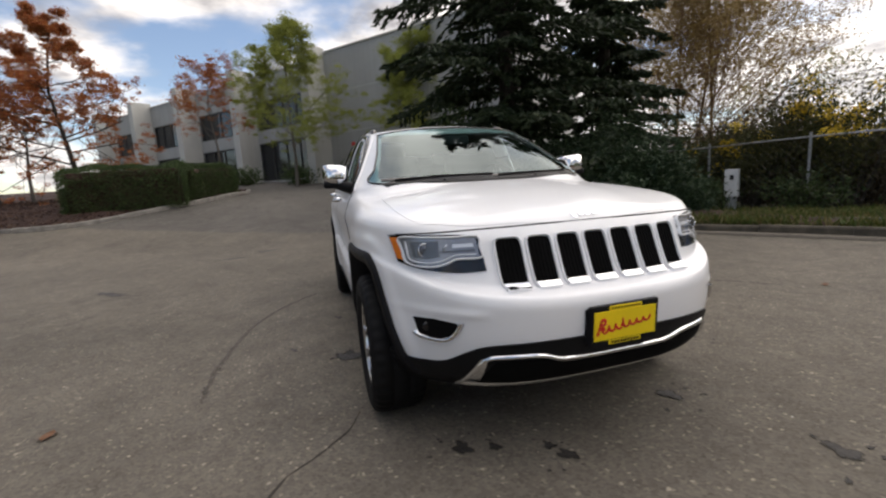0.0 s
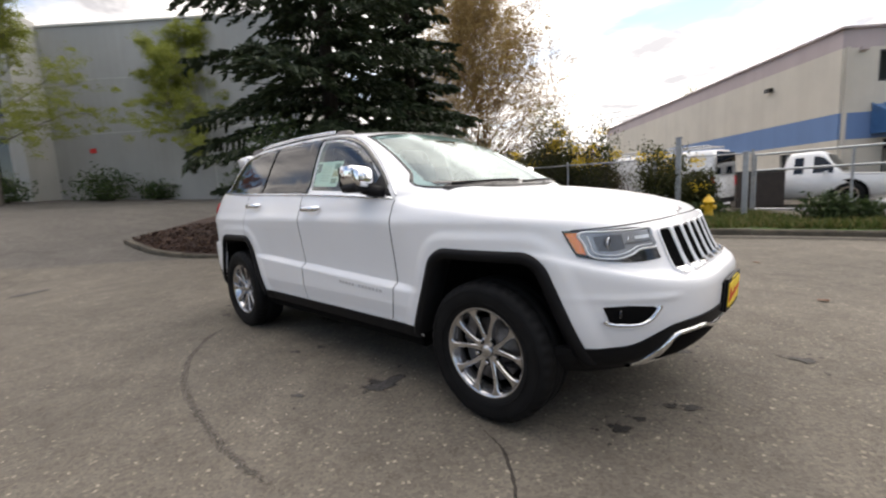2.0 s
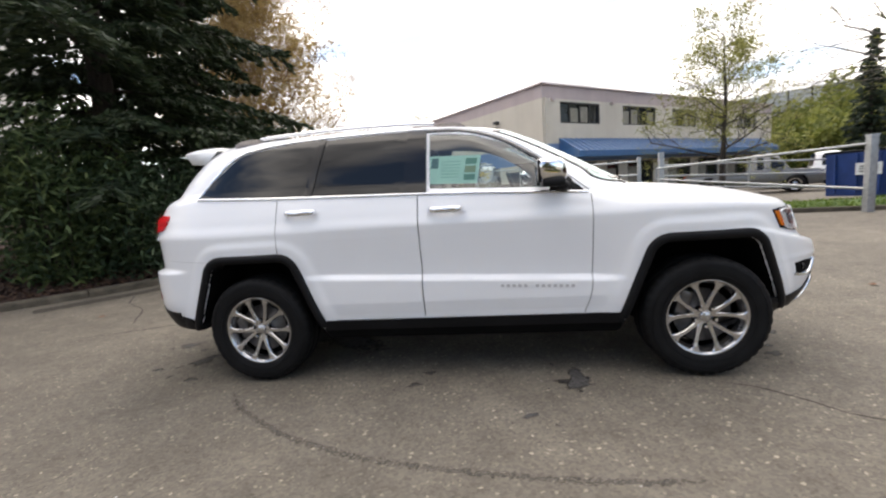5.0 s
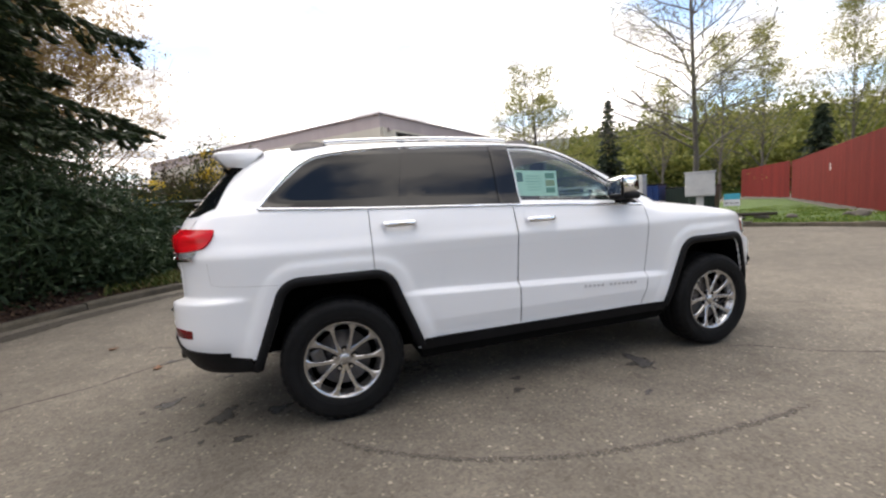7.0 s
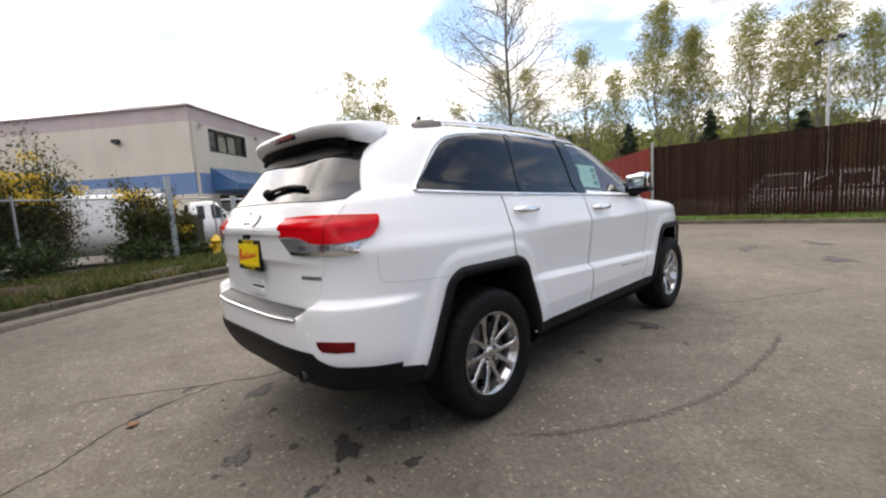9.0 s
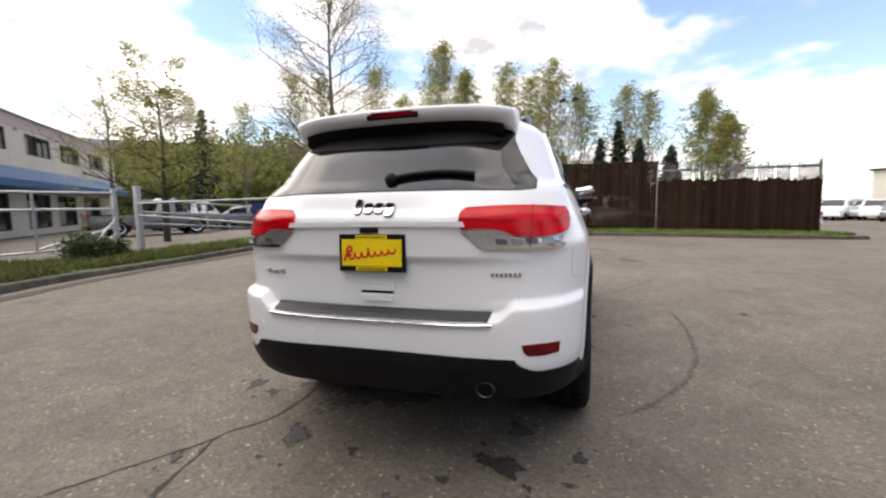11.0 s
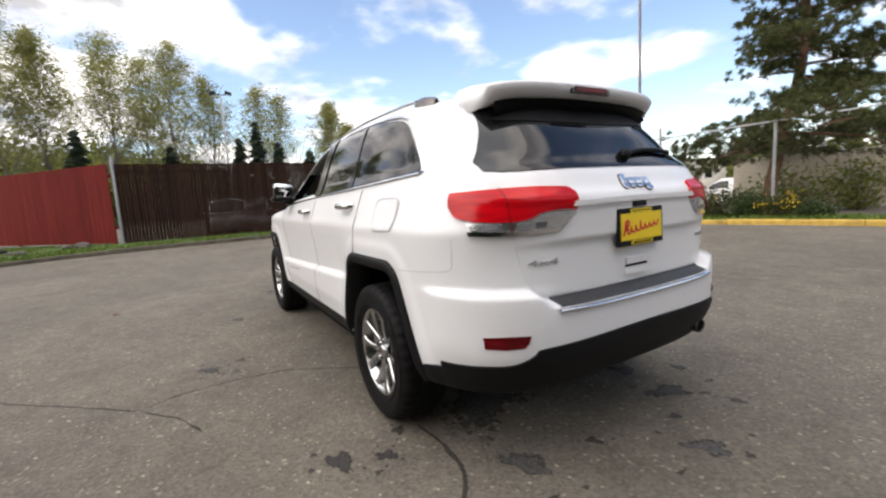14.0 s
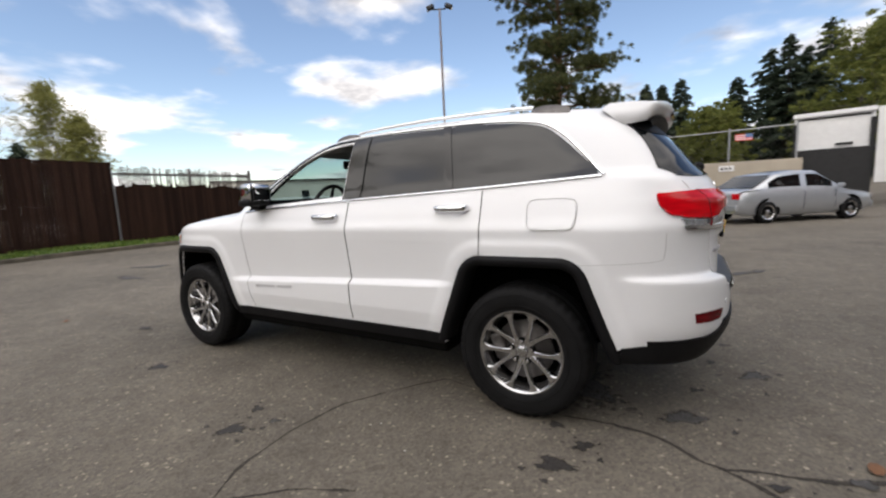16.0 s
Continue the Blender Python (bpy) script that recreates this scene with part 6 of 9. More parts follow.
for a in (200, 340, 90):
    bms = bmesh.new()
    ca, sa = math.cos(radians(a)), math.sin(radians(a))
    rod(bms, (0.405, 0.37, 1.18), (0.40 - 0.065 * sa, 0.37 + 0.18 * ca, 1.185 + 0.165 * sa), 0.014, 0.012, 6)
    part("steering_spoke", bms, M_SEAT, sw)
soft_box("inside_mirror", (0.03, 0.22, 0.075), (0.44, 0, 1.545), M_CABIN, suv, 0.014)

# window sticker on the inside of the passenger glass
sq = [(-0.205, 1.298), (0.118, 1.282), (0.150, 1.462), (-0.188, 1.478)]
stk = patch("window_sticker", M_PAPER, suv, SIDE_R, sq[:2], [sq[3], sq[2]], nu=10, nv=6, off=-0.012, rim=0.001, label="pale green printed window sticker")
def st_bar(u0, u1, v0, v1, mat):
    def at(u, v):
        a = np.array(sq[0]) * (1 - u) + np.array(sq[1]) * u
        b = np.array(sq[3]) * (1 - u) + np.array(sq[2]) * u
        return tuple(a * (1 - v) + b * v)
    patch("printed_bar", mat, stk, SIDE_R, [at(u0, v0), at(u1, v0)], [at(u0, v1), at(u1, v1)], nu=3, nv=3, off=-0.0105, rim=0.001)
M_GREENINK = plain("green_ink", (0.16, 0.30, 0.22), 0.6)
M_OCHREINK = plain("ochre_ink", (0.34, 0.36, 0.20), 0.6)
st_bar(0.05, 0.19, 0.55, 0.92, M_INK)
for v0, v1, mt in ((0.68, 0.90, M_GREENINK), (0.38, 0.62, M_OCHREINK), (0.12, 0.32, M_GREENINK)):
    st_bar(0.72, 0.94, v0, v1, mt)
for k in range(6):
    st_bar(0.26, 0.62, 0.22 + k * 0.11, 0.235 + k * 0.11, M_GREENINK)


# ---- plants ----
def leaf_mat(name, a, b, c, trans=0.35, rough=0.6):
    m = Mat(name)
    col = m.ramp(m.island(), (0.0, a), (0.5, b), (1.0, c))
    m.set(Base_Color=col, Roughness=rough, Specular_IOR_Level=0.3)
    tl = m.node("ShaderNodeBsdfTranslucent")
    m.t.links.new(col, tl.inputs["Color"])
    mx = m.node("ShaderNodeMixShader")
    mx.inputs[0].default_value = trans
    m.t.links.new(m.b.outputs[0], mx.inputs[1])
    m.t.links.new(tl.outputs[0], mx.inputs[2])
    m.t.links.new(mx.outputs[0], m.t.nodes["Material Output"].inputs["Surface"])
    return m.m


def bark(name, a, b, scale=8):
    m = Mat(name)
    m.set(Base_Color=m.ramp(m.noise(scale, 6, 0.65, stretch=(3, 3, 0.6)), (0.3, a), (0.7, b)), Roughness=0.9)
    m.bump(m.noise(scale * 4, 5, 0.7, stretch=(3, 3, 0.5)), 0.7, 0.02)
    return m.m


L_SPRUCE = leaf_mat("spruce_needles", (0.012, 0.022, 0.010), (0.022, 0.038, 0.016), (0.045, 0.062, 0.026), 0.18)
L_CEDAR = leaf_mat("pale_tipped_juniper", (0.022, 0.042, 0.014), (0.040, 0.068, 0.022), (0.085, 0.115, 0.038), 0.2)
L_JUNIPER = leaf_mat("juniper_sprays", (0.016, 0.034, 0.016), (0.030, 0.055, 0.025), (0.055, 0.085, 0.038), 0.2)
L_PINE = leaf_mat("pine_needles", (0.030, 0.042, 0.016), (0.072, 0.085, 0.030), (0.145, 0.150, 0.055), 0.35)
L_FIR = leaf_mat("far_fir_needles", (0.012, 0.024, 0.014), (0.022, 0.036, 0.020), (0.040, 0.055, 0.030), 0.15)
L_BIRCH = leaf_mat("young_green_leaves", (0.16, 0.19, 0.035), (0.23, 0.26, 0.05), (0.32, 0.34, 0.09), 0.45)
L_POPLAR = leaf_mat("poplar_buds", (0.15, 0.16, 0.04), (0.24, 0.24, 0.07), (0.34, 0.33, 0.13), 0.45)
L_TAN = leaf_mat("tan_catkins", (0.21, 0.135, 0.048), (0.30, 0.205, 0.072), (0.40, 0.295, 0.12), 0.40)
L_ORANGE = leaf_mat("orange_leaves", (0.27, 0.075, 0.028), (0.36, 0.115, 0.04), (0.44, 0.20, 0.06), 0.4)
L_BROOM = leaf_mat("broom_twigs", (0.026, 0.032, 0.011), (0.054, 0.060, 0.018), (0.105, 0.100, 0.032), 0.35)
L_THICKET = leaf_mat("brown_thicket", (0.022, 0.016, 0.009), (0.050, 0.036, 0.018), (0.10, 0.070, 0.034), 0.2)
L_YELLOW = leaf_mat("broom_flowers", (0.62, 0.42, 0.02), (0.75, 0.52, 0.03), (0.80, 0.60, 0.08), 0.3)
L_BUSH = leaf_mat("bush_leaves", (0.020, 0.036, 0.012), (0.038, 0.060, 0.020), (0.07, 0.098, 0.032), 0.25)
L_HILL = leaf_mat("hill_woods", (0.070, 0.090, 0.020), (0.140, 0.158, 0.035), (0.23, 0.24, 0.065), 0.4)
L_HEDGE = leaf_mat("hedge_leaves", (0.024, 0.044, 0.014), (0.045, 0.076, 0.023), (0.085, 0.125, 0.040), 0.25)
L_DRYGRASS = leaf_mat("mixed_dry_grass", (0.045, 0.075, 0.014), (0.080, 0.105, 0.022), (0.19, 0.15, 0.065), 0.3)
L_GRASS = leaf_mat("grass_blades", (0.05, 0.10, 0.012), (0.10, 0.17, 0.02), (0.20, 0.24, 0.06), 0.35)
B_DARK = bark("dark_bark", (0.020, 0.016, 0.013), (0.050, 0.040, 0.032))
B_GREY = bark("grey_bark", (0.07, 0.062, 0.054), (0.15, 0.135, 0.115))
B_TAN = bark("tan_twigs", (0.12, 0.070, 0.035), (0.22, 0.135, 0.070))
B_PINE = bark("pine_bark", (0.09, 0.048, 0.028), (0.19, 0.105, 0.06))


def limbs_mesh(segs, sides=5):
    """Tapered round pieces of wood, from rows of start, end and the two radii."""
    a = np.array([s[0] for s in segs], float)
    b = np.array([s[1] for s in segs], float)
    r0, r1 = np.array([s[2] for s in segs]), np.array([s[3] for s in segs])
    d = b - a
    d /= np.maximum(np.linalg.norm(d, axis=1), 1e-6)[:, None]
    ref = np.where(np.abs(d[:, 2:3]) > 0.9, np.array([[1.0, 0, 0]]), np.array([[0, 0, 1.0]]))
    u = np.cross(d, ref)
    u /= np.linalg.norm(u, axis=1)[:, None]
    v = np.cross(d, u)
    quads = []
    ang = [2 * math.pi * i / sides for i in range(sides)]
    for i in range(sides):
        p0 = u * math.cos(ang[i]) + v * math.sin(ang[i])
        k = (i + 1) % sides
        p1 = u * math.cos(ang[k]) + v * math.sin(ang[k])
        quads.append(np.stack([a + p0 * r0[:, None], a + p1 * r0[:, None], b + p1 * r1[:, None], b + p0 * r1[:, None]], 1))
    return np.concatenate(quads).reshape(-1, 3)


def cards(centre, along, length, width, rs, droop=0.0):
    """Leaf-shaped quads: centres, the way each one points, its length and width."""
    n = len(centre)
    al = along / np.maximum(np.linalg.norm(along, axis=1), 1e-6)[:, None]
    sd = np.cross(al, rs.randn(n, 3))
    sd /= np.maximum(np.linalg.norm(sd, axis=1), 1e-6)[:, None]
    L, W = np.reshape(length, (-1, 1)) * np.ones((n, 1)), np.reshape(width, (-1, 1)) * np.ones((n, 1))
    base = centre - al * L * 0.5
    tip = centre + al * L * 0.5
    tip[:, 2] -= droop * L[:, 0]
    mid = centre - al * L * 0.05
    return np.stack([base, mid + sd * W * 0.5, tip, mid - sd * W * 0.5], 1).reshape(-1, 3)


def plant(name, label, category, at, wood, wood_mat, leaves, leaf_material, group="", extra=(), crown_name="crown", sides=5, stem=2):
    top = thing(name, label, category, Matrix.Translation(at), group)
    for nm, piece, k in (("trunk", wood[:stem], 9), ("branch_wood" if stem else "stem_wood", wood[stem:], sides)):
        if len(piece):
            ob = new(nm, fast_mesh(nm, limbs_mesh(piece, k), 4, wood_mat, False))
            ob.parent = top
            if nm != "trunk":
                tagged(ob, kind="stuff")
    if leaves is not None and len(leaves):
        cr = new(crown_name, fast_mesh(crown_name, leaves, 4, leaf_material))
        cr.parent = top
    for nm, vs, mt in extra:
        ob = new(nm, fast_mesh(nm, vs, 4, mt))
        ob.parent = top
        tagged(ob, kind="stuff")
    return top


def spruce(at, height, radius, seed, label, mat, low=0.4, n_limb=150, per=130, size=0.34, droop=0.45, name="conifer", taper=0.85, thin=0.30):
    """A conifer: boughs that droop, each with flat side twigs hung with needles."""
    rs = np.random.RandomState(seed)
    wood = [((0, 0, -0.2), (0, 0, height * 0.5), height * 0.022, height * 0.013), ((0, 0, height * 0.5), (0, 0, height), height * 0.013, 0.015)]
    cs, al, ln = [], [], []
    for i in range(n_limb):
        f = (i + rs.rand()) / n_limb
        z = low + (height - low) * f**1.12
        reach = radius * (1 - (z / height)) ** taper * (0.55 + 0.6 * rs.rand()) * (0.66 + 0.34 * min(1, z / (0.36 * height))) + 0.12
        az = i * 2.399 + rs.randn() * 0.3
        d = np.array((math.cos(az), math.sin(az), 0.0))
        side = np.array((-d[1], d[0], 0))
        sag = reach * (0.10 + 0.22 * rs.rand()) * (1 - 0.7 * z / height)
        p0, p1 = np.array((0, 0, z)), np.array((d[0] * reach, d[1] * reach, z - sag + 0.05 * reach))
        mid = (p0 + p1) / 2 + np.array((0, 0, 0.07 * reach))
        wood += [(tuple(p0), tuple(mid), 0.03 * reach / radius + 0.012, 0.018 * reach / radius + 0.007), (tuple(mid), tuple(p1), 0.018 * reach / radius + 0.007, 0.005)]
        k = max(12, int(per * reach / radius))
        n_twig = max(4, int(reach / (size * 0.42)))
        tw = rs.randint(0, n_twig, k)
        t = 0.10 + 0.90 * (tw + 0.5 * rs.rand(n_twig)[tw]) / n_twig
        hand = np.where(tw % 2 == 0, 1.0, -1.0)
        twig = (0.34 * reach * (1 - 0.72 * t) + 0.10) * (0.6 + 0.7 * rs.rand(n_twig)[tw])
        hang = (0.25 + 0.5 * rs.rand(n_twig))[tw]
        u = rs.rand(k) ** 0.8 * twig
        q = np.where((t < 0.5)[:, None], p0 + (mid - p0) * (t * 2)[:, None], mid + (p1 - mid) * ((t - 0.5) * 2)[:, None])
        q = q + side * (hand * u * 0.85)[:, None] + d * (u * 0.5)[:, None] + rs.randn(k, 3) * size * 0.10
        q[:, 2] -= hang * u * (0.3 + 0.5 * u / np.maximum(twig, 0.05))
        way = d * 0.6 + side * (hand * 0.7)[:, None] + np.stack([np.zeros(k), np.zeros(k), -droop * hang * 1.6], 1) + rs.randn(k, 3) * 0.28
        cs.append(q)
        al.append(way)
        ln.append(size * (0.55 + 0.8 * rs.rand(k)))
    cs, al, ln = np.concatenate(cs), np.concatenate(al), np.concatenate(ln)
    lv = cards(cs, al, ln, ln * thin, rs)
    return plant(name, label, "tree", at, wood, B_DARK, lv, mat)


def branching(rs, height, spread, trunk_r, levels=4, kids=(5, 5, 4, 3), rise_up=0.6, fork=0.25, upright=0.5, limb=0.34, cone=0.58):
    """Wood of a broad-leaved tree, and the tips where leaves grow."""
    wood, tips = [], []
    h0 = height * fork
    lean = rs.randn(2) * 0.02 * height

    def grow(p, d, length, r, lev):
        q = p + d * length * 0.55 + rs.randn(3) * length * 0.04
        d2 = d + rs.randn(3) * 0.14 + np.array((0, 0, 0.08 * upright))
        d2 /= np.linalg.norm(d2)
        e = q + d2 * length * 0.45
        wood.append((p, q, r, r * 0.8))
        wood.append((q, e, r * 0.8, r * 0.55))
        if lev >= levels:
            tips.append((q, d, length))
            tips.append((e, d2, length))
            return
        n = kids[min(lev, len(kids) - 1)]
        for i in range(n):
            f = (i + 0.6 + 0.4 * rs.rand()) / n
            s = p + (q - p) * (f / 0.55) if f < 0.55 else q + (e - q) * ((f - 0.55) / 0.45)
            a = rs.rand() * 6.283
            perp = np.cross(d2, (math.cos(a), math.sin(a), 0.3))
            perp /= max(np.linalg.norm(perp), 1e-6)
            nd = d2 * (0.75 - 0.2 * rs.rand()) + perp * (0.55 + 0.3 * rs.rand()) * spread + np.array((0, 0, upright * 0.35))
            nd /= np.linalg.norm(nd)
            grow(s, nd, length * (0.50 + 0.22 * rs.rand()) * (1.1 - 0.4 * f), r * 0.48 * (1 - 0.35 * f) + 0.002, lev + 1)

    top = np.array((lean[0], lean[1], height * 0.95))
    base = np.array((0, 0, -0.15))
    mid = np.array((lean[0] * 0.4, lean[1] * 0.4, h0))
    wood.append((base, mid, trunk_r * 1.15, trunk_r * 0.85))
    m2 = mid + (top - mid) * 0.5 + rs.randn(3) * 0.03 * height * np.array((1, 1, 0))
    wood.append((mid, m2, trunk_r * 0.85, trunk_r * 0.45))
    wood.append((m2, top, trunk_r * 0.45, trunk_r * 0.1))
    n = kids[0] * 3
    for i in range(n):
        f = (i + rs.rand()) / n
        s = mid + (m2 - mid) * f * 2 if f < 0.5 else m2 + (top - m2) * (f - 0.5) * 2
        az = i * 2.399 + rs.randn() * 0.4
        d = np.array((math.cos(az) * spread, math.sin(az) * spread, rise_up + 0.3 * f))
        d /= np.linalg.norm(d)
        grow(s, d, height * limb * (1 - cone * f) * (0.8 + 0.4 * rs.rand()), trunk_r * (0.34 - 0.22 * f), 2)
    return wood, tips


def broadleaf(at, height, seed, label, leaf, wood_mat=None, spread=0.8, trunk_r=0.12, density=8, size=0.07, levels=4, kids=(5, 5, 4, 3), rise_up=0.6, fork=0.25, upright=0.5, name="tree", scatter=0.25, sides=4, limb=0.34, cone=0.58, clump=0.014):
    rs = np.random.RandomState(seed)
    wood, tips = branching(rs, height, spread, trunk_r, levels, kids, rise_up, fork, upright, limb, cone)
    lv = None
    if density:
        p = np.array([t[0] for t in tips])
        L = np.array([t[2] for t in tips])
        per = 3
        mid = np.repeat(p, per, 0) + rs.randn(len(p) * per, 3) * (scatter * np.minimum(np.repeat(L, per), 1.2))[:, None]
        wide = clump * height * (0.5 + rs.rand(len(mid)))
        k = rs.randint(0, len(mid), int(len(p) * density))
        c = mid[k] + rs.randn(len(k), 3) * wide[k][:, None] * np.array((1, 1, 0.6))
        lv = cards(c, rs.randn(len(k), 3) + np.array((0, 0, -0.4)), size * (0.6 + 0.8 * rs.rand(len(k))), size * (0.4 + 0.4 * rs.rand(len(k))), rs)
    return plant(name, label, "tree", at, wood, wood_mat or B_GREY, lv, leaf, sides=sides, stem=3)


def bush(at, rx, ry, height, seed, label, leaf, count=2500, size=0.09, flowers=0, name="bush", stems=14, wood=None, ragged=0.35, up=0.6, category="shrub", thin=0.42, leggy=0.0):
    rs = np.random.RandomState(seed)
    st, cs, al = [], [], []
    for i in range(stems):
        az = i * 2.4 + rs.rand()
        rr = math.sqrt(rs.rand())
        e = np.array((math.cos(az) * rx * rr, math.sin(az) * ry * rr, height * (1 - ragged * rs.rand()) * (1 - 0.35 * rr * rr)))
        b = np.array((e[0] * 0.25, e[1] * 0.25, -0.1))
        m = (b + e) / 2 + rs.randn(3) * 0.05
        st += [(b, m, 0.022, 0.014), (m, e, 0.014, 0.004)]
        k = count // stems
        t = leggy + (1 - leggy) * rs.rand(k) ** 0.75
        q = np.where((t < 0.5)[:, None], b + (m - b) * (t * 2)[:, None], m + (e - m) * ((t - 0.5) * 2)[:, None])
        w = (0.16 + 0.30 * np.sin(np.clip(t, 0, 1) * 2.6)) * max(rx, ry) * 0.62
        q = q + rs.randn(k, 3) * w[:, None] * np.array((1, 1, 0.7))
        q[:, 2] = np.maximum(q[:, 2], 0.03)
        cs.append(q)
        al.append(rs.randn(k, 3) * 0.7 + np.array((math.cos(az) * 0.4, math.sin(az) * 0.4, up)))
    cs, al = np.concatenate(cs), np.concatenate(al)
    ln = size * (0.6 + 0.8 * rs.rand(len(cs)))
    extra = []
    if flowers:
        hi = np.where(cs[:, 2] > 0.45 * height)[0]
        k = hi[rs.randint(0, len(hi), flowers)]
        tuft = rs.randint(0, max(4, flowers // 80), flowers)
        centre = cs[hi[rs.randint(0, len(hi), max(4, flowers // 80))]]
        fp = centre[tuft] + rs.randn(flowers, 3) * np.array((0.11, 0.11, 0.08))
        extra.append(("blossom", cards(fp, rs.randn(flowers, 3), 0.06 * (0.7 + 0.6 * rs.rand(flowers)), 0.05, rs), L_YELLOW))
    return plant(name, label, category, at, st, wood or B_DARK, cards(cs, al, ln, ln * thin, rs), leaf, extra=extra, crown_name="foliage", sides=4, stem=0)


def on_land(x, y, dz=0.08):
    return (x, y, float(rise(x, y)) + dz)


# conifers and undergrowth of the planted bed
spruce(on_land(-7.5, 4.3, 0.1), 12.2, 4.35, 11, "tall dark drooping spruce in the planted bed", L_SPRUCE, low=1.5, n_limb=104, per=1700, size=0.22, thin=0.25, taper=0.62)
spruce(on_land(-8.4, 8.2, 0.1), 12.0, 2.7, 12, "dark spruce behind its taller neighbour", L_SPRUCE, low=1.5, n_limb=105, per=1250, size=0.22, thin=0.25, taper=0.62)
JUN = ((-6.6, 3.4, 1.3, 1.2, 2.5), (-6.1, 4.9, 1.2, 1.3, 2.2), (-6.0, 6.3, 1.2, 1.1, 2.6), (-5.2, 7.1, 1.0, 0.9, 1.9), (-6.6, 7.7, 1.3, 1.2, 3.3), (-5.2, 5.7, 0.8, 0.8, 1.2), (-4.6, 7.5, 0.7, 0.7, 0.9))
for i, (x, y, a, b, h) in enumerate(JUN):
    bush(on_land(x, y, 0.15), a, b, h, 30 + i, "dark spreading juniper under the spruces", L_JUNIPER, 9500, 0.15, name="juniper", stems=24, up=0.1, thin=0.22)
bush(on_land(-7.05, 2.55, 0.1), 1.15, 0.95, 3.2, 38, "tall green juniper with paler tips by the kerb", L_CEDAR, 11000, 0.15, name="juniper", stems=30, up=0.25, thin=0.25)
for i, (x, y, h, lean) in enumerate(((-10.1, 13.7, 10.2, 0.85), (-9.6, 14.1, 9.6, 0.75), (-10.6, 13.2, 9.2, 0.8))):
    broadleaf(on_land(x, y), h, 5 + i, "tan twiggy tree in bud with many upright limbs", L_TAN, B_TAN, lean, 0.085, 24, 0.075, levels=4, kids=(9, 6, 6, 4), rise_up=0.75, fork=0.08, upright=0.6, scatter=0.28, clump=0.010, limb=0.46, cone=0.75)
bush(on_land(-8.9, 12.9), 1.7, 1.4, 4.4, 47, "tan budding shrub at the foot of the twiggy tree", L_TAN, 4200, 0.085, name="budding_shrub", stems=26, up=0.9, thin=0.3, wood=B_TAN)
BROOM = ((-5.4, 10.8, 1.0, 0.8, 3.2, 700), (-4.3, 10.9, 1.0, 0.8, 4.1, 1100), (-3.2, 11.0, 0.95, 0.8, 3.8, 1300), (-1.05, 11.0, 0.65, 0.6, 2.8, 600), (-6.6, 10.2, 1.0, 0.9, 2.4, 200), (-0.2, 11.6, 0.4, 0.4, 1.8, 150))
for i, (x, y, a, b, h, fl) in enumerate(BROOM):
    bush(on_land(x, y), a, b, h, 50 + i, "leggy broom bush with yellow flowers by the fence", L_BROOM, 5600, 0.085, fl, "broom_bush", stems=20, ragged=0.55, up=1.1, leggy=0.42)
for i, (x, y, a, h) in enumerate(((-8.0, 12.0, 1.5, 3.4), (-6.6, 12.4, 1.4, 3.2), (-5.4, 12.0, 1.3, 3.2), (-7.6, 10.6, 1.2, 2.6), (-4.4, 11.5, 0.9, 2.6), (-3.2, 11.7, 0.8, 2.2))):
    bush(on_land(x, y), a, a * 0.8, h, 350 + i, "dense brown bramble thicket behind the fence", L_THICKET, 9500, 0.11, name="thicket", stems=26, up=0.8, thin=0.3)
for i, (x, y, a, h) in enumerate(((-3.3, 9.7, 0.8, 1.0), (-1.3, 10.3, 0.7, 0.8), (0.1, 10.9, 0.5, 0.5), (2.6, 9.6, 0.45, 0.75), (3.1, 9.5, 0.4, 0.55), (-5.3, 8.9, 0.8, 1.1))):
    bush(on_land(x, y), a, a * 0.8, h, 70 + i, "low bramble tangle at the fence foot", L_BUSH, 1800, 0.10, name="bramble", stems=12)

# west: bed by the drive and trees before the grey building
broadleaf(on_land(-16.6, -9.9), 7.3, 21, "small tree with rusty orange spring leaves", L_ORANGE, B_DARK, 1.0, 0.11, 120, 0.065, levels=4, kids=(7, 4, 4, 3), rise_up=0.18, fork=0.20, upright=0.05, scatter=0.22, cone=0.80, clump=0.010)
broadleaf(on_land(-18.6, -13.6), 7.0, 22, "small tree with rusty orange spring leaves", L_ORANGE, B_DARK, 1.0, 0.10, 110, 0.065, levels=4, kids=(7, 4, 4, 3), rise_up=0.2, fork=0.22, upright=0.05, scatter=0.22, cone=0.80, clump=0.010)
broadleaf(on_land(-18.2, -12.2), 4.6, 23, "slender bare grey tree in the mulch", L_TAN, B_GREY, 0.8, 0.07, 0, 0.1, levels=4, kids=(4, 4, 3, 3), rise_up=0.8, fork=0.25)
broadleaf(on_land(-21.6, -5.6), 6.2, 24, "small thin tree with rusty leaves", L_ORANGE, B_GREY, 0.8, 0.06, 60, 0.07, levels=4, kids=(4, 4, 3, 3), rise_up=0.6, fork=0.35, scatter=0.4)
broadleaf(on_land(-21.8, -1.9), 8.6, 25, "birch in fresh light green leaf", L_BIRCH, B_GREY, 0.85, 0.09, 190, 0.07, levels=4, kids=(5, 4, 4, 3), rise_up=0.55, fork=0.18, upright=0.15, scatter=0.42, limb=0.36, cone=0.75)
broadleaf(on_land(-20.6, 5.0), 8.0, 27, "birch in fresh light green leaf", L_BIRCH, B_GREY, 0.95, 0.09, 300, 0.07, levels=4, kids=(5, 4, 4, 3), rise_up=0.55, fork=0.18, upright=0.15, scatter=0.42, limb=0.36, cone=0.75)
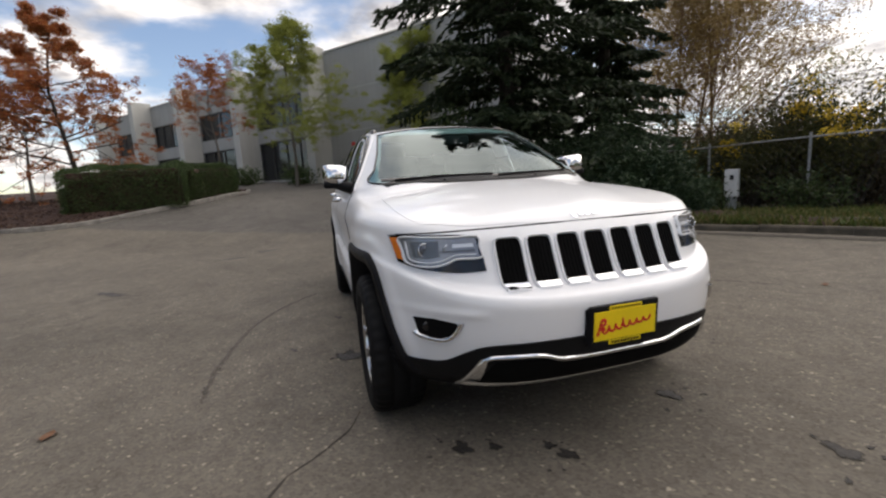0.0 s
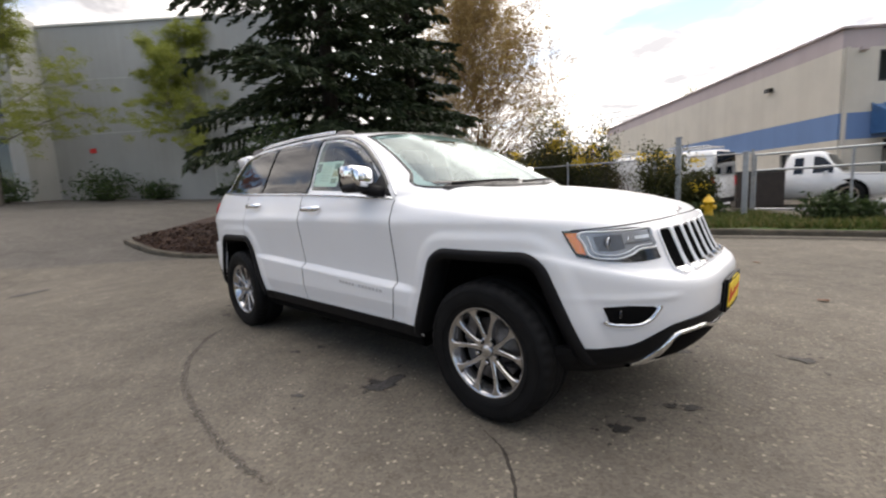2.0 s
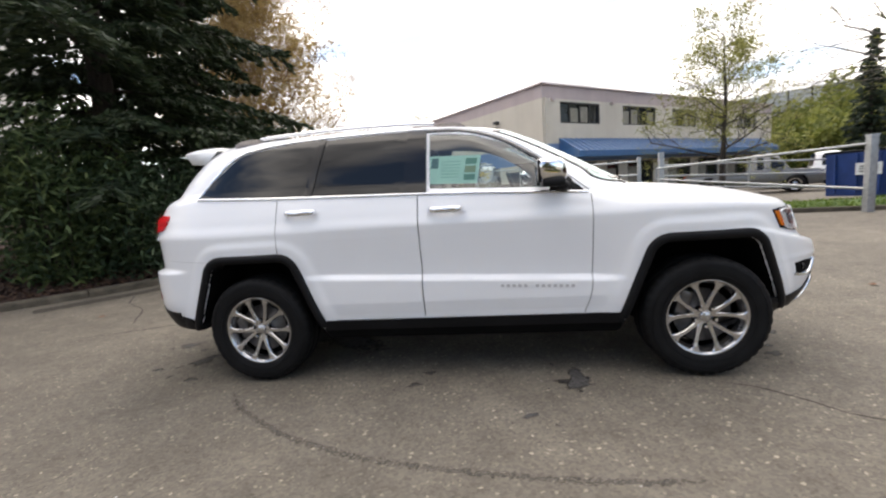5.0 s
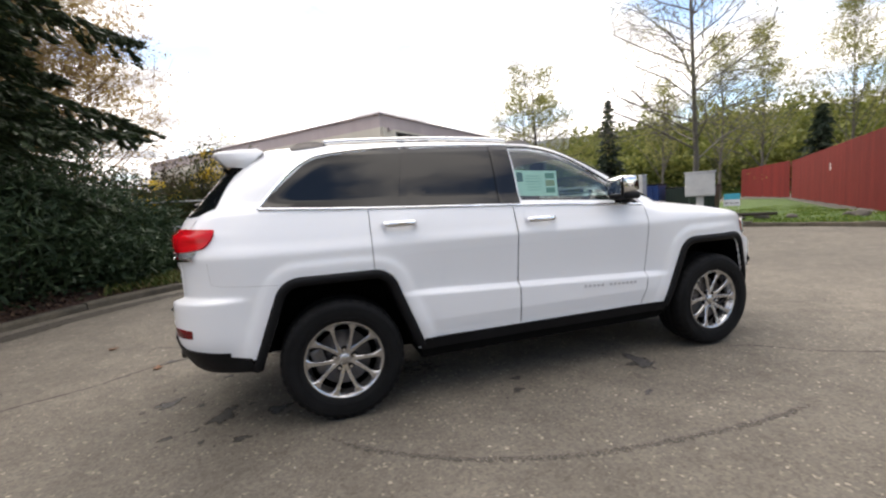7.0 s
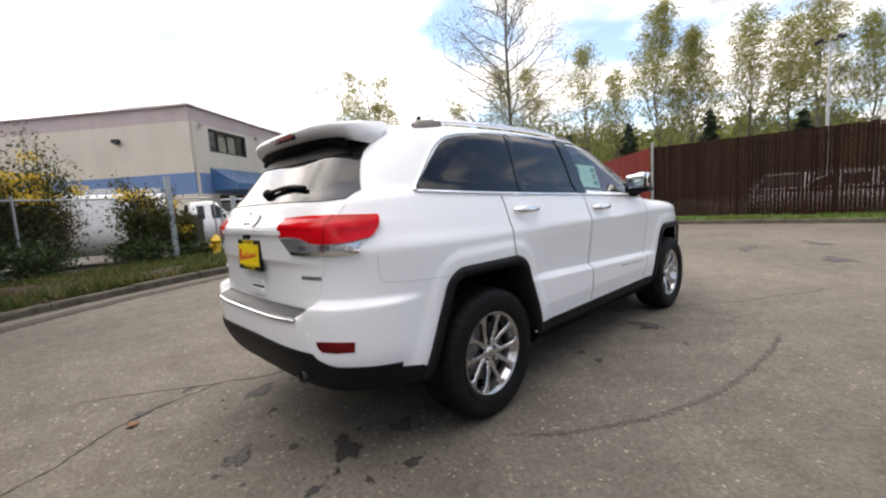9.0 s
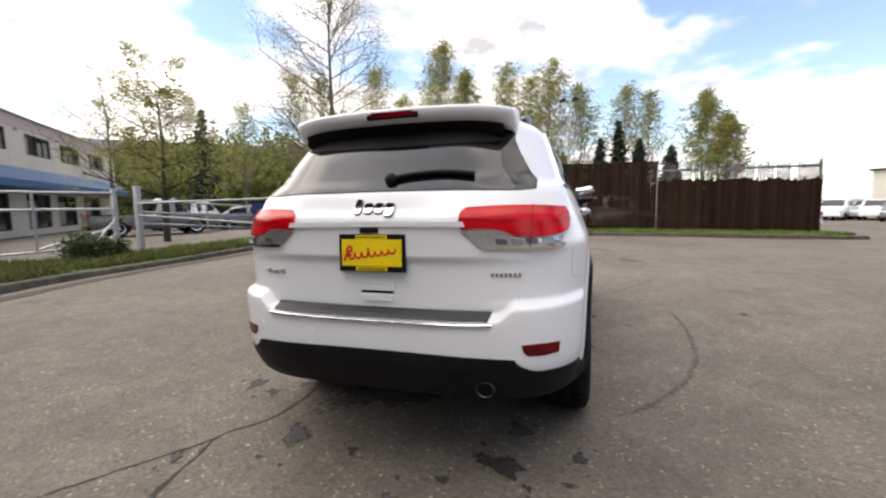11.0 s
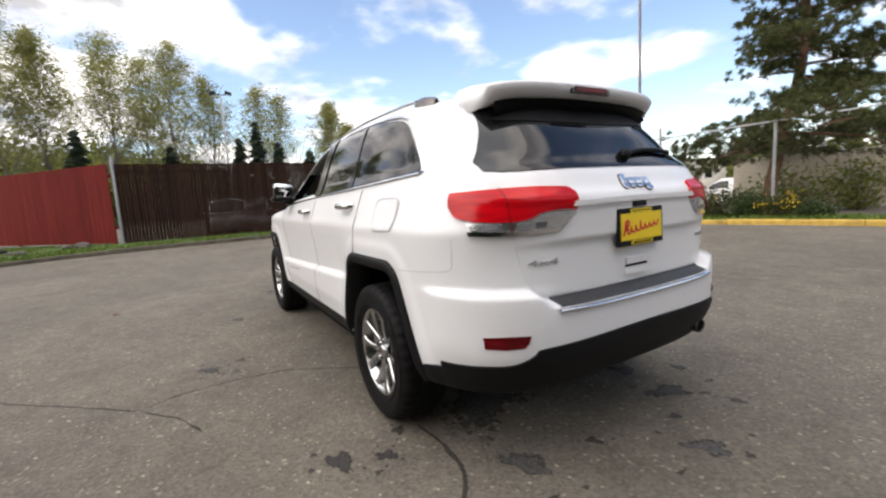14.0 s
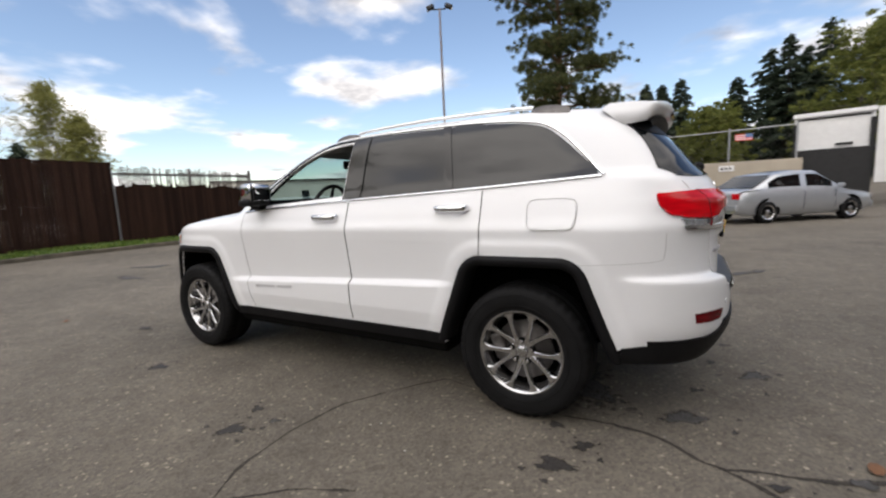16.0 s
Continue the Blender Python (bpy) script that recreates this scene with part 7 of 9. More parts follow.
for i, (x, y, a, h) in enumerate(((-22.4, 1.6, 1.4, 1.4), (-23.6, -1.8, 1.1, 1.1), (-21.6, 3.6, 0.9, 0.9), (-19.3, 6.4, 1.0, 1.0), (-26.5, -5.2, 1.2, 1.2), (-18.0, 8.4, 1.1, 1.0), (-16.9, 9.8, 1.1, 1.0))):
    bush(on_land(x, y), a, a * 0.8, h, 90 + i, "rounded evergreen shrub at the wall foot", L_HEDGE, 1500, 0.16, name="wall_shrub", stems=14, up=0.3)


def hedge(a, b, width, height, seed, label):
    """A clipped hedge from a to b: a dense skin of small leaves with an uneven face."""
    rs = np.random.RandomState(seed)
    a, b = np.array(a, float), np.array(b, float)
    L = np.linalg.norm(b - a)
    d = (b - a) / L
    s = np.array((-d[1], d[0]))
    n = int(2600 * (L * height * 2 + L * width + 2 * width * height))
    u = rs.rand(n) * (L + width) - width / 2
    face = rs.rand(n)
    v = np.where(face < 0.36, -width / 2, np.where(face < 0.72, width / 2, (rs.rand(n) - 0.5) * width))
    z = np.where(face < 0.72, rs.rand(n) * height, height)
    end = rs.rand(n) < 0.16
    u = np.where(end, np.where(rs.rand(n) < 0.5, -width / 2, L + width / 2), u)
    v = np.where(end, (rs.rand(n) - 0.5) * width, v)
    z = np.where(end, rs.rand(n) * height, z)
    r = 0.28
    cut = np.clip((z - (height - r)) / r, 0, 1)
    v = v * (1 - 0.22 * cut**2)
    bump = 0.06 * np.sin(u * 2.1 + v * 3) + 0.04 * np.sin(u * 5.3 + z * 4)
    v = v + np.sign(v) * bump
    z = z + bump * (z > height * 0.8)
    q = a + d * u[:, None] + s * v[:, None]
    c = np.stack([q[:, 0], q[:, 1], z + rise(q[:, 0], q[:, 1]) + 0.08], 1) + rs.randn(n, 3) * 0.035
    lv = cards(c, rs.randn(n, 3) + np.array((0, 0, 0.5)), 0.05 * (0.6 + 0.8 * rs.rand(n)), 0.03, rs)
    top = thing("hedge", label, "hedge")
    # added dark filler box in the mulch colour, so gaps between leaves read dark
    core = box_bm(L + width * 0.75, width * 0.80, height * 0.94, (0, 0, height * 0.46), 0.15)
    m = Matrix.Translation((*((a + b) / 2), float(rise(*((a + b) / 2))) + 0.05)) @ Matrix.Rotation(math.atan2(d[1], d[0]), 4, "Z")
    slope = float(rise(*b) - rise(*a)) / L
    for vtx in core.verts:
        vtx.co.z += slope * vtx.co.x
    bmesh.ops.transform(core, matrix=m, verts=core.verts)
    part("hedge_core", core, M_MULCH_AND_FILL, top)
    ob = new("foliage", fast_mesh("foliage", lv, 4, L_HEDGE))
    ob.parent = top


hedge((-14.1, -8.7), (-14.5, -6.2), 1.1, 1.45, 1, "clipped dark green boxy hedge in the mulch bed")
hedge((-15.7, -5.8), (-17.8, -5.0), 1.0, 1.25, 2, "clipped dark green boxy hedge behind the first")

# north and east trees
broadleaf(on_land(8.9, 14.6, 0), 6.6, 31, "spreading tree with sparse yellow-green leaves", L_POPLAR, B_DARK, 1.0, 0.12, 26, 0.07, levels=4, kids=(6, 5, 5, 4), rise_up=0.35, fork=0.22, upright=0.25, scatter=0.35)
broadleaf(on_land(13.0, 23.0, 0), 9.0, 32, "thin tree with a haze of small leaves", L_POPLAR, B_GREY, 0.75, 0.11, 4, 0.10, levels=4, kids=(5, 4, 4, 3), rise_up=0.7, fork=0.25, scatter=0.35)
broadleaf(on_land(12.7, 9.35, 0.1), 14.0, 33, "tall bare tree with a dark straight trunk", L_POPLAR, B_GREY, 0.85, 0.115, 7, 0.06, levels=4, kids=(16, 5, 5, 5), rise_up=0.42, fork=0.16, upright=0.3, scatter=0.3, limb=0.22, cone=0.60)
spruce((23.8, 27.8, 0), 9.2, 1.7, 34, "narrow dark conifer beyond the lot", L_FIR, low=0.4, n_limb=90, per=90, size=0.5)
for i, (az, dist, h) in enumerate(((118, 46, 9.0), (101, 60, 11.0), (125, 50, 8.0))):
    x, y = 1.6 + dist * math.cos(radians(az)), -3.2 + dist * math.sin(radians(az))
    broadleaf((x, y, 0), h, 36 + i, "far thin tree over the roofs", L_POPLAR, B_GREY, 0.8, 0.12, 5, 0.22, levels=3, kids=(5, 5, 4), rise_up=0.7, scatter=0.4)
POPLARS = ((34.5, 52, 15.2, 0.3), (31.0, 56, 15.8, 0.4), (24.0, 56, 17.5, 0.5), (20.5, 60, 15.0, 0.4), (15.2, 55, 19.8, 1.0), (12.4, 57, 17.0, 1.0), (7.6, 56, 17.6, 0.7), (4.6, 60, 16.8, 0.6), (1.2, 55, 16.8, 0.7), (-1.6, 58, 14.8, 0.5), (-7.4, 60, 14.4, 0.4), (-9.6, 62, 14.0, 0.4), (-15.2, 58, 12.0, 0.8), (-17.6, 56, 9.0, 0.8), (41.0, 58, 13.0, 0.3))
for i, (az, dist, h, den) in enumerate(POPLARS):
    x, y = -3.8 + dist * math.cos(radians(az)), 0.3 + dist * math.sin(radians(az))
    broadleaf((x, y, 0), h + 1, 140 + i, "tall slim poplar in thin yellow-green leaf", L_POPLAR, B_GREY, 0.42, 0.16, 75 * den, 0.17, levels=3, kids=(9, 5, 5), rise_up=0.65, fork=0.14, upright=0.5, scatter=0.34, limb=0.36, cone=0.80, name="poplar", clump=0.018)
for i, (az, dist, h, r) in enumerate(((-4.6, 50, 8.0, 1.9), (-6.6, 52, 10.2, 2.0), (-9.0, 52, 8.0, 1.8), (10.5, 50, 8.5, 2.2), (19.0, 52, 8.5, 2.6), (26.0, 52, 8.0, 2.6), (-12.5, 48, 6.6, 2.0), (2.5, 50, 7.2, 2.2))):
    x, y = -3.8 + dist * math.cos(radians(az)), 0.3 + dist * math.sin(radians(az))
    spruce((x, y, 0), h, r, 170 + i, "dark conifer among the poplars", L_FIR, low=0.3, n_limb=80, per=110, size=0.62, name="fir")
for i, (az, dist, h, r) in enumerate(((-85.6, 62, 13.6, 2.8), (-87.3, 60, 13.0, 2.6), (-89.2, 62, 13.8, 2.8), (-94.5, 62, 13.0, 3.0), (-97.3, 60, 15.0, 3.2), (-98.8, 58, 15.6, 3.2), (-100.2, 62, 15.0, 3.0), (-101.8, 60, 16.8, 3.4), (-105.2, 60, 16.0, 3.2), (-107.5, 62, 15.0, 3.4), (-83.2, 66, 9.5, 2.4))):
    x, y = -2.2 + dist * math.cos(radians(az)), 3.0 + dist * math.sin(radians(az))
    spruce((x, y, 0), h, r * 1.45, 190 + i, "tall dark fir on the far slope", L_FIR, low=1.2, n_limb=110, per=240, size=0.60, name="fir", taper=0.7)
for i, (az, dist, h) in enumerate(((-91.8, 52, 8.2), (-93.4, 50, 7.4), (-104.0, 50, 12.0), (-106.6, 48, 12.5), (-90.2, 54, 6.6), (-82.0, 52, 6.0), (-79.0, 54, 6.4), (-76.0, 50, 5.6))):
    x, y = -2.2 + dist * math.cos(radians(az)), 3.0 + dist * math.sin(radians(az))
    broadleaf((x, y, 0), h, 210 + i, "broad tree in yellow-green leaf on the slope", L_HILL, B_GREY, 0.9, 0.16, 150, 0.20, levels=3, kids=(6, 5, 4), rise_up=0.6, fork=0.12, scatter=0.6)


def scots_pine(at, height, seed, label):
    """A pine with a bent stem and crowded boughs that end in rounded tufted pads."""
    rs = np.random.RandomState(seed)
    wood, cs, al = [], [], []
    stem = [np.array(p) for p in ((0.72, 0.5, -0.2), (0.42, 0.3, height * 0.16), (0.0, 0.0, height * 0.40), (-0.1, 0.1, height * 0.68), (0.2, 0.1, height))]
    for a, b, r0, r1 in zip(stem, stem[1:], (0.21, 0.17, 0.14, 0.10), (0.17, 0.14, 0.10, 0.03)):
        wood.append((a, b, r0, r1))
    sz = [p[2] for p in stem]
    n = 62
    for i in range(n):
        f = (i + rs.rand()) / n
        z = height * (0.17 + 0.82 * f)
        p0 = np.array((np.interp(z, sz, [p[0] for p in stem]), np.interp(z, sz, [p[1] for p in stem]), z))
        reach = 4.3 * (1 - 0.70 * f) * (0.18 + 0.95 * rs.rand()) + 0.35
        az = i * 2.399 + rs.randn() * 0.45
        d = np.array((math.cos(az), math.sin(az), 0))
        side = np.array((-d[1], d[0], 0))
        drop = (-0.42 * (1 - f) ** 1.5 + 0.22 * f + 0.10 * rs.randn()) * reach
        p1 = p0 + d * reach * 0.5 + np.array((0, 0, 0.30 * drop + 0.10 * rs.rand()))
        p2 = p0 + d * reach + np.array((0, 0, drop))
        wood += [(p0, p1, 0.055 * (1 - 0.5 * f), 0.035), (p1, p2, 0.035, 0.010)]
        for _ in range(max(4, int(4.0 * reach))):
            t = 0.30 + 0.72 * rs.rand() ** 0.8
            q0 = p0 + (p1 - p0) * t / 0.5 if t < 0.5 else p1 + (p2 - p1) * (t - 0.5) / 0.5
            c = q0 + side * rs.randn() * 0.17 * reach + np.array((0, 0, 0.05 + 0.22 * rs.rand()))
            wood.append((q0, c, 0.014, 0.006))
            # a pad: a few tufts, each a burst of needles about one shoot
            w = 0.24 + 0.18 * rs.rand()
            for _ in range(9):
                m = c + rs.randn(3) * np.array((w, w, w * 0.24)) + d * rs.randn() * 0.18
                v = rs.randn(46, 3) * 0.75 + d * 0.45 + np.array((0, 0, 0.55))
                v /= np.linalg.norm(v, axis=1)[:, None]
                cs.append(m + v * 0.095)
                al.append(v)
    cs, al = np.concatenate(cs), np.concatenate(al)
    lv = cards(cs, al, 0.17 * (0.7 + 0.6 * rs.rand(len(cs))), 0.022, rs)
    return plant("pine", label, "tree", at, wood, B_PINE, lv, L_PINE, stem=4, sides=4)


scots_pine((2.5, -15.4, 0), 11.5, 61, "tall bushy pine with crowded dark green boughs")
for i, (x, y, a, h, fl) in enumerate(((5.7, -10.9, 0.55, 0.95, 260), (5.0, -11.2, 0.85, 1.30, 60), (4.2, -11.3, 0.85, 1.25, 0), (3.2, -11.5, 0.8, 1.0, 30), (2.2, -11.6, 0.7, 0.75, 0), (0.9, -11.8, 0.5, 0.45, 0), (1.6, -11.7, 0.6, 0.6, 80))):
    bush((x, y, 0.08), a, a * 0.7, h, 230 + i, "rounded shrub on the weedy verge", L_BUSH if not fl else L_BROOM, 3200, 0.08, fl, name="verge_shrub", stems=14)
for i, (x, y, a, h) in enumerate(((1.6, -17.6, 1.2, 1.7), (0.3, -20.0, 1.4, 1.8), (3.8, -18.5, 1.3, 1.5))):
    bush((x, y, 0), a, a, h, 240 + i, "yellow-green shrub beyond the mesh fence", L_HILL, 1600, 0.16, name="far_shrub", stems=12)


# wooded rise far to the east and south
def woods(name, label, az0, az1, dist, depth, top, count, seed, size=0.9, base=(-3.8, 0.3)):
    rs = np.random.RandomState(seed)
    az = np.radians(az0 + (az1 - az0) * rs.rand(count))
    dd = dist + depth * rs.rand(count)
    crest = top(np.degrees(az))
    clump = 0.5 + 0.5 * np.sin(az * 57 * 0.9 + dd * 0.7) * np.sin(az * 57 * 2.3 + 1.3)
    h = (crest * (0.35 + 0.65 * (dd - dist) / depth) * (0.78 + 0.30 * clump)) * rs.rand(count) ** 0.45
    c = np.stack([base[0] + dd * np.cos(az), base[1] + dd * np.sin(az), np.maximum(h, 0.2)], 1)
    lv = cards(c, rs.randn(count, 3) + np.array((0, 0, 0.6)), size * (0.5 + rs.rand(count)), size * 0.7, rs)
    ob = new(name, fast_mesh(name, lv, 4, L_HILL))
    tagged(ob, label, "woods", kind="stuff")
    # the ground of the rise
    n, k = 40, 6
    vs = []
    for i in range(n):
        a = radians(az0 + (az1 - az0) * i / (n - 1))
        for j in range(k):
            d2 = dist + depth * 1.25 * j / (k - 1)
            hh = float(top(np.array(math.degrees(a)))) * 0.72 * (j / (k - 1)) ** 0.8
            vs.append((base[0] + d2 * math.cos(a), base[1] + d2 * math.sin(a), hh))
    bank = part_of("bank", vs, [(i * k + j, i * k + j + 1, (i + 1) * k + j + 1, (i + 1) * k + j) for i in range(n - 1) for j in range(k - 1)], M_TURF, ob)


def hill_top(a):
    f = np.clip((a + 12) / 16, 0, 1) * np.clip((66 - a) / 16, 0, 1)
    return 3.4 + 9.4 * f * f * (3 - 2 * f) + 3.6 * np.exp(-(((a - 38) / 18) ** 2)) + 0.7 * np.sin(a * 0.9) + 0.5 * np.sin(a * 2.3 + 1)


woods("wooded_hill", "yellow-green wooded hillside in early leaf", -24, 66, 64, 26, hill_top, 90000, 1, 0.7)
woods("wooded_slope", "mixed green woods behind the south lot", -125, -66, 64, 22, lambda a: 6.2 + 2.0 * np.sin(a * 0.35) + 3.0 * np.clip((-a - 98) / 20, 0, 1), 60000, 2, 0.5, base=(-2.2, 3.0))


def turf_blades(name, label, outline, per_m2, seed, high=0.10, blades=None, inner=0.12):
    rs = np.random.RandomState(seed)
    o = np.array(outline)
    lo, hi = o.min(0), o.max(0)
    n = int((hi - lo).prod() * per_m2)
    p = lo + (hi - lo) * rs.rand(n, 2)
    p = p[poly_sd(p[:, 0], p[:, 1], outline) < -inner]
    patchy = np.sin(p[:, 0] * 2.3 + 1.7 * np.sin(p[:, 1] * 1.9)) + np.sin(p[:, 1] * 3.1 + 1.3 * np.sin(p[:, 0] * 2.7 + 1))
    p = p[patchy + 1.6 * rs.rand(len(p)) > -0.35]
    n = len(p)
    c = np.stack([p[:, 0], p[:, 1], rise(p[:, 0], p[:, 1]) + 0.10], 1)
    tall = high * (0.5 + 1.1 * rs.rand(n) ** 2)
    c[:, 2] += tall * 0.4
    lv = cards(c, np.stack([rs.randn(n) * 0.45, rs.randn(n) * 0.45, np.ones(n)], 1), tall, 0.022 + 0.02 * rs.rand(n), rs)
    tagged(new(name, fast_mesh(name, lv, 4, blades or L_GRASS)), label, "grass", kind="stuff")


turf_blades("grass", "tufts of rough green and dry brown grass on the verge", N_TURF, 1300, 3, 0.17, L_DRYGRASS)
turf_blades("grass", "short bright grass along the fence", E_KERB + [(15.2, -10.0), (14.4, 3.4), (18.0, 7.6), (22.0, 12.0), (13.6, 10.6), (10.4, 10.6), (7.0, 10.8), (5.6, 11.0)], 420, 4, 0.12)
turf_blades("grass", "thin weeds behind the yellow kerb", S_TURF, 500, 5, 0.10)


L_LITTER = leaf_mat("bark_litter", (0.020, 0.011, 0.008), (0.055, 0.030, 0.020), (0.13, 0.080, 0.052), 0.0, 0.9)


def litter(label, outline, lo, hi, per_m2, seed, dome):
    """Loose bark chips and dead leaves that lie on a bed."""
    rs = np.random.RandomState(seed)
    lo, hi = np.array(lo), np.array(hi)
    n = int((hi - lo).prod() * per_m2)
    p = lo + (hi - lo) * rs.rand(n, 2)
    d = -poly_sd(p[:, 0], p[:, 1], outline)
    keep = (d > 0.10) & (poly_sd(p[:, 0], p[:, 1], N_TURF) > 0.05)
    p, d = p[keep], d[keep]
    n = len(p)
    z = rise(p[:, 0], p[:, 1]) + 0.115 + dome * np.minimum(1, d / 0.9) + 0.10 * np.minimum(1, d / 0.9) * (rs.rand(n) - 0.35)
    way = np.stack([rs.randn(n), rs.randn(n), rs.randn(n) * 0.35], 1)
    lv = cards(np.stack([p[:, 0], p[:, 1], z], 1), way, 0.05 + 0.07 * rs.rand(n), 0.02 + 0.03 * rs.rand(n), rs)
    tagged(new("bark_litter", fast_mesh("bark_litter", lv, 4, L_LITTER)), label, "litter", kind="stuff")


litter("loose bark chips and dead leaves under the conifers", N_BED, (-11.0, -0.2), (-2.0, 9.0), 420, 7, 0.12)
litter("loose red bark chips on the mulch bed", W_BED, (-20.0, -15.0), (-11.8, -3.9), 160, 8, 0.0)


# ---- buildings ----
def wallpaint(name, col, var=0.10):
    m = Mat(name)
    a, b = tuple(c * (1 - var) for c in col), tuple(min(1, c * (1 + var * 0.5)) for c in col)
    base = m.ramp(m.noise(0.5, 6, 0.6), (0.3, a), (0.7, b))
    runs = m.ramp(m.noise(1.0, 5, 0.6, stretch=(2.5, 2.5, 0.12)), (0.35, (0.94, 0.935, 0.925)), (0.6, (1, 1, 1)))
    m.set(Base_Color=m.mix(1.0, base, runs, "MULTIPLY"), Roughness=0.85)
    m.bump(m.noise(30, 4), 0.2, 0.01)
    return m.m


P_CREAM = wallpaint("cream_wall_paint", (0.60, 0.55, 0.47))
P_MAUVE = wallpaint("mauve_band_paint", (0.47, 0.39, 0.385))
P_BLUE = wallpaint("blue_band_paint", (0.14, 0.23, 0.42))
P_GREY = wallpaint("grey_concrete_wall", (0.33, 0.335, 0.325))
P_FIN = wallpaint("pale_concrete_fin", (0.46, 0.46, 0.435))
P_WHITE = wallpaint("white_wall_paint", (0.66, 0.64, 0.58))
P_BEIGE = wallpaint("beige_retaining_wall", (0.42, 0.37, 0.30))
M_AWNING = plain("blue_awning_metal", (0.055, 0.15, 0.32), 0.35, var=0.15, coat=0.3)
M_DARKGLASS = plain("dark_window_glass", (0.020, 0.023, 0.026), 0.06, var=0.2, scale=0.8)
M_FRAME = plain("dark_window_frame", (0.035, 0.033, 0.032), 0.5)
M_BLIND = plain("blind", (0.30, 0.28, 0.23), 0.8, var=0.3, scale=2)
M_METAL = plain("galvanised_steel", (0.42, 0.43, 0.44), 0.45, 0.7, var=0.2, scale=12)
M_DARKMETAL = plain("dark_painted_steel", (0.024, 0.024, 0.025), 0.5, 0.1, var=0.2, spec=0.3)


class Facade:
    """A wall line in plan: s runs along it, out stands clear of it."""

    def __init__(self, corner, direction, out):
        self.c = Vector((*corner, 0))
        self.d = Vector((*direction, 0)).normalized()
        self.n = Vector((*out, 0)).normalized()

    def box(self, name, s0, s1, z0, z1, o0, o1, mat, parent, label="", bevel=0.0):
        m = Matrix((self.d, self.n, (0, 0, 1))).transposed().to_4x4()
        m.translation = self.c
        bm = box_bm(abs(s1 - s0), abs(o1 - o0), abs(z1 - z0), ((s0 + s1) / 2, (o0 + o1) / 2, (z0 + z1) / 2), bevel)
        bmesh.ops.transform(bm, matrix=m, verts=bm.verts)
        bmesh.ops.recalc_face_normals(bm, faces=bm.faces)
        return part(name, bm, mat, parent, label)

    def window(self, s0, s1, z0, z1, panes, parent, blinds=0):
        """A window set back in a hole: frame, panes, mullions and blinds."""
        w = self.box("window", s0, s1, z0, z1, -0.16, -0.13, M_DARKGLASS, parent)
        for a, b, c, d in ((s0, s1, z0, z0 + 0.07), (s0, s1, z1 - 0.07, z1), (s0, s0 + 0.07, z0 + 0.07, z1 - 0.07), (s1 - 0.07, s1, z0 + 0.07, z1 - 0.07)):
            self.box("window_frame", a, b, c, d, -0.13, -0.02, M_FRAME, w)
        for i in range(1, panes):
            x = s0 + (s1 - s0) * i / panes
            self.box("mullion", x - 0.03, x + 0.03, z0 + 0.07, z1 - 0.07, -0.125, -0.06, M_FRAME, w)
        for i in range(panes):
            if blinds >= 0 and (i * 7 + blinds) % 3:
                x0, x1 = s0 + (s1 - s0) * i / panes, s0 + (s1 - s0) * (i + 1) / panes
                self.box("blind", x0 + 0.12, x1 - 0.10, z0 + 0.1, z0 + 0.1 + (z1 - z0) * (0.55 + 0.1 * ((i + blinds) % 3)), -0.128, -0.122, M_BLIND, w)
        return w

    def wall(self, s0, s1, z0, z1, holes, mat, parent, thick=0.3, name="wall"):
        """Wall pieces round rectangular holes, butted end to end."""
        cuts = sorted({s0, s1, *(h[0] for h in holes), *(h[1] for h in holes)})
        for a, b in zip(cuts, cuts[1:]):
            hs = sorted((h[2], h[3]) for h in holes if h[0] <= a + 1e-6 and h[1] >= b - 1e-6)
            z = z0
            for lo, hi in hs:
                if lo > z:
                    self.box(name, a, b, z, lo, -thick, 0, mat, parent)
                z = hi
            if z < z1:
                self.box(name, a, b, z, z1, -thick, 0, mat, parent)


# north: cream building with a blue band
nb = thing("commercial_building", "two-storey cream building with blue band and awning", "building")
fr = Facade((2.68, 20.25), (0.772, 0.635), (0.635, -0.772))
fl = Facade((2.68, 20.25), (-0.635, 0.772), (-0.772, -0.635))
H = 6.4
wins = [(1.35, 4.65, 4.45, 5.6), (6.8, 10.2, 4.45, 5.6), (12.1, 15.1, 4.45, 5.6), (16.5, 19.4, 4.45, 5.6), (21.2, 24.2, 4.45, 5.6)]
shops = [(1.7, 4.3, 0.35, 2.3), (5.2, 6.3, 0.1, 2.3), (7.2, 9.9, 0.35, 2.3), (11.6, 14.4, 0.35, 2.3), (15.4, 18.2, 0.35, 2.3), (19.6, 22.8, 0.35, 2.3)]
fr.wall(0, 27, 0, 2.35, shops, P_CREAM, nb)
fr.wall(0, 27, 2.35, 3.35, [], P_BLUE, nb, name="blue_band")
fr.wall(0, 27, 3.35, 5.72, wins, P_CREAM, nb)
fr.wall(0, 27, 5.72, H, [], P_MAUVE, nb, name="mauve_band")
doors_l = [(1.2, 3.0, 0.0, 2.0), (9.0, 12.0, 0.0, 2.3)]
fl.wall(0.3, 27, 0, 2.35, doors_l, P_CREAM, nb)
fl.wall(0.3, 27, 2.35, 3.35, [], P_BLUE, nb, name="blue_band")
fl.wall(0.3, 27, 3.35, 5.72, [], P_CREAM, nb)
fl.wall(0.3, 27, 5.72, H, [], P_MAUVE, nb, name="mauve_band")
for i, w in enumerate(wins):
    fr.window(*w, 4, nb, i)
for i, w in enumerate(shops):
    fr.window(*w, 2 if w[1] - w[0] > 2 else 1, nb, 2)
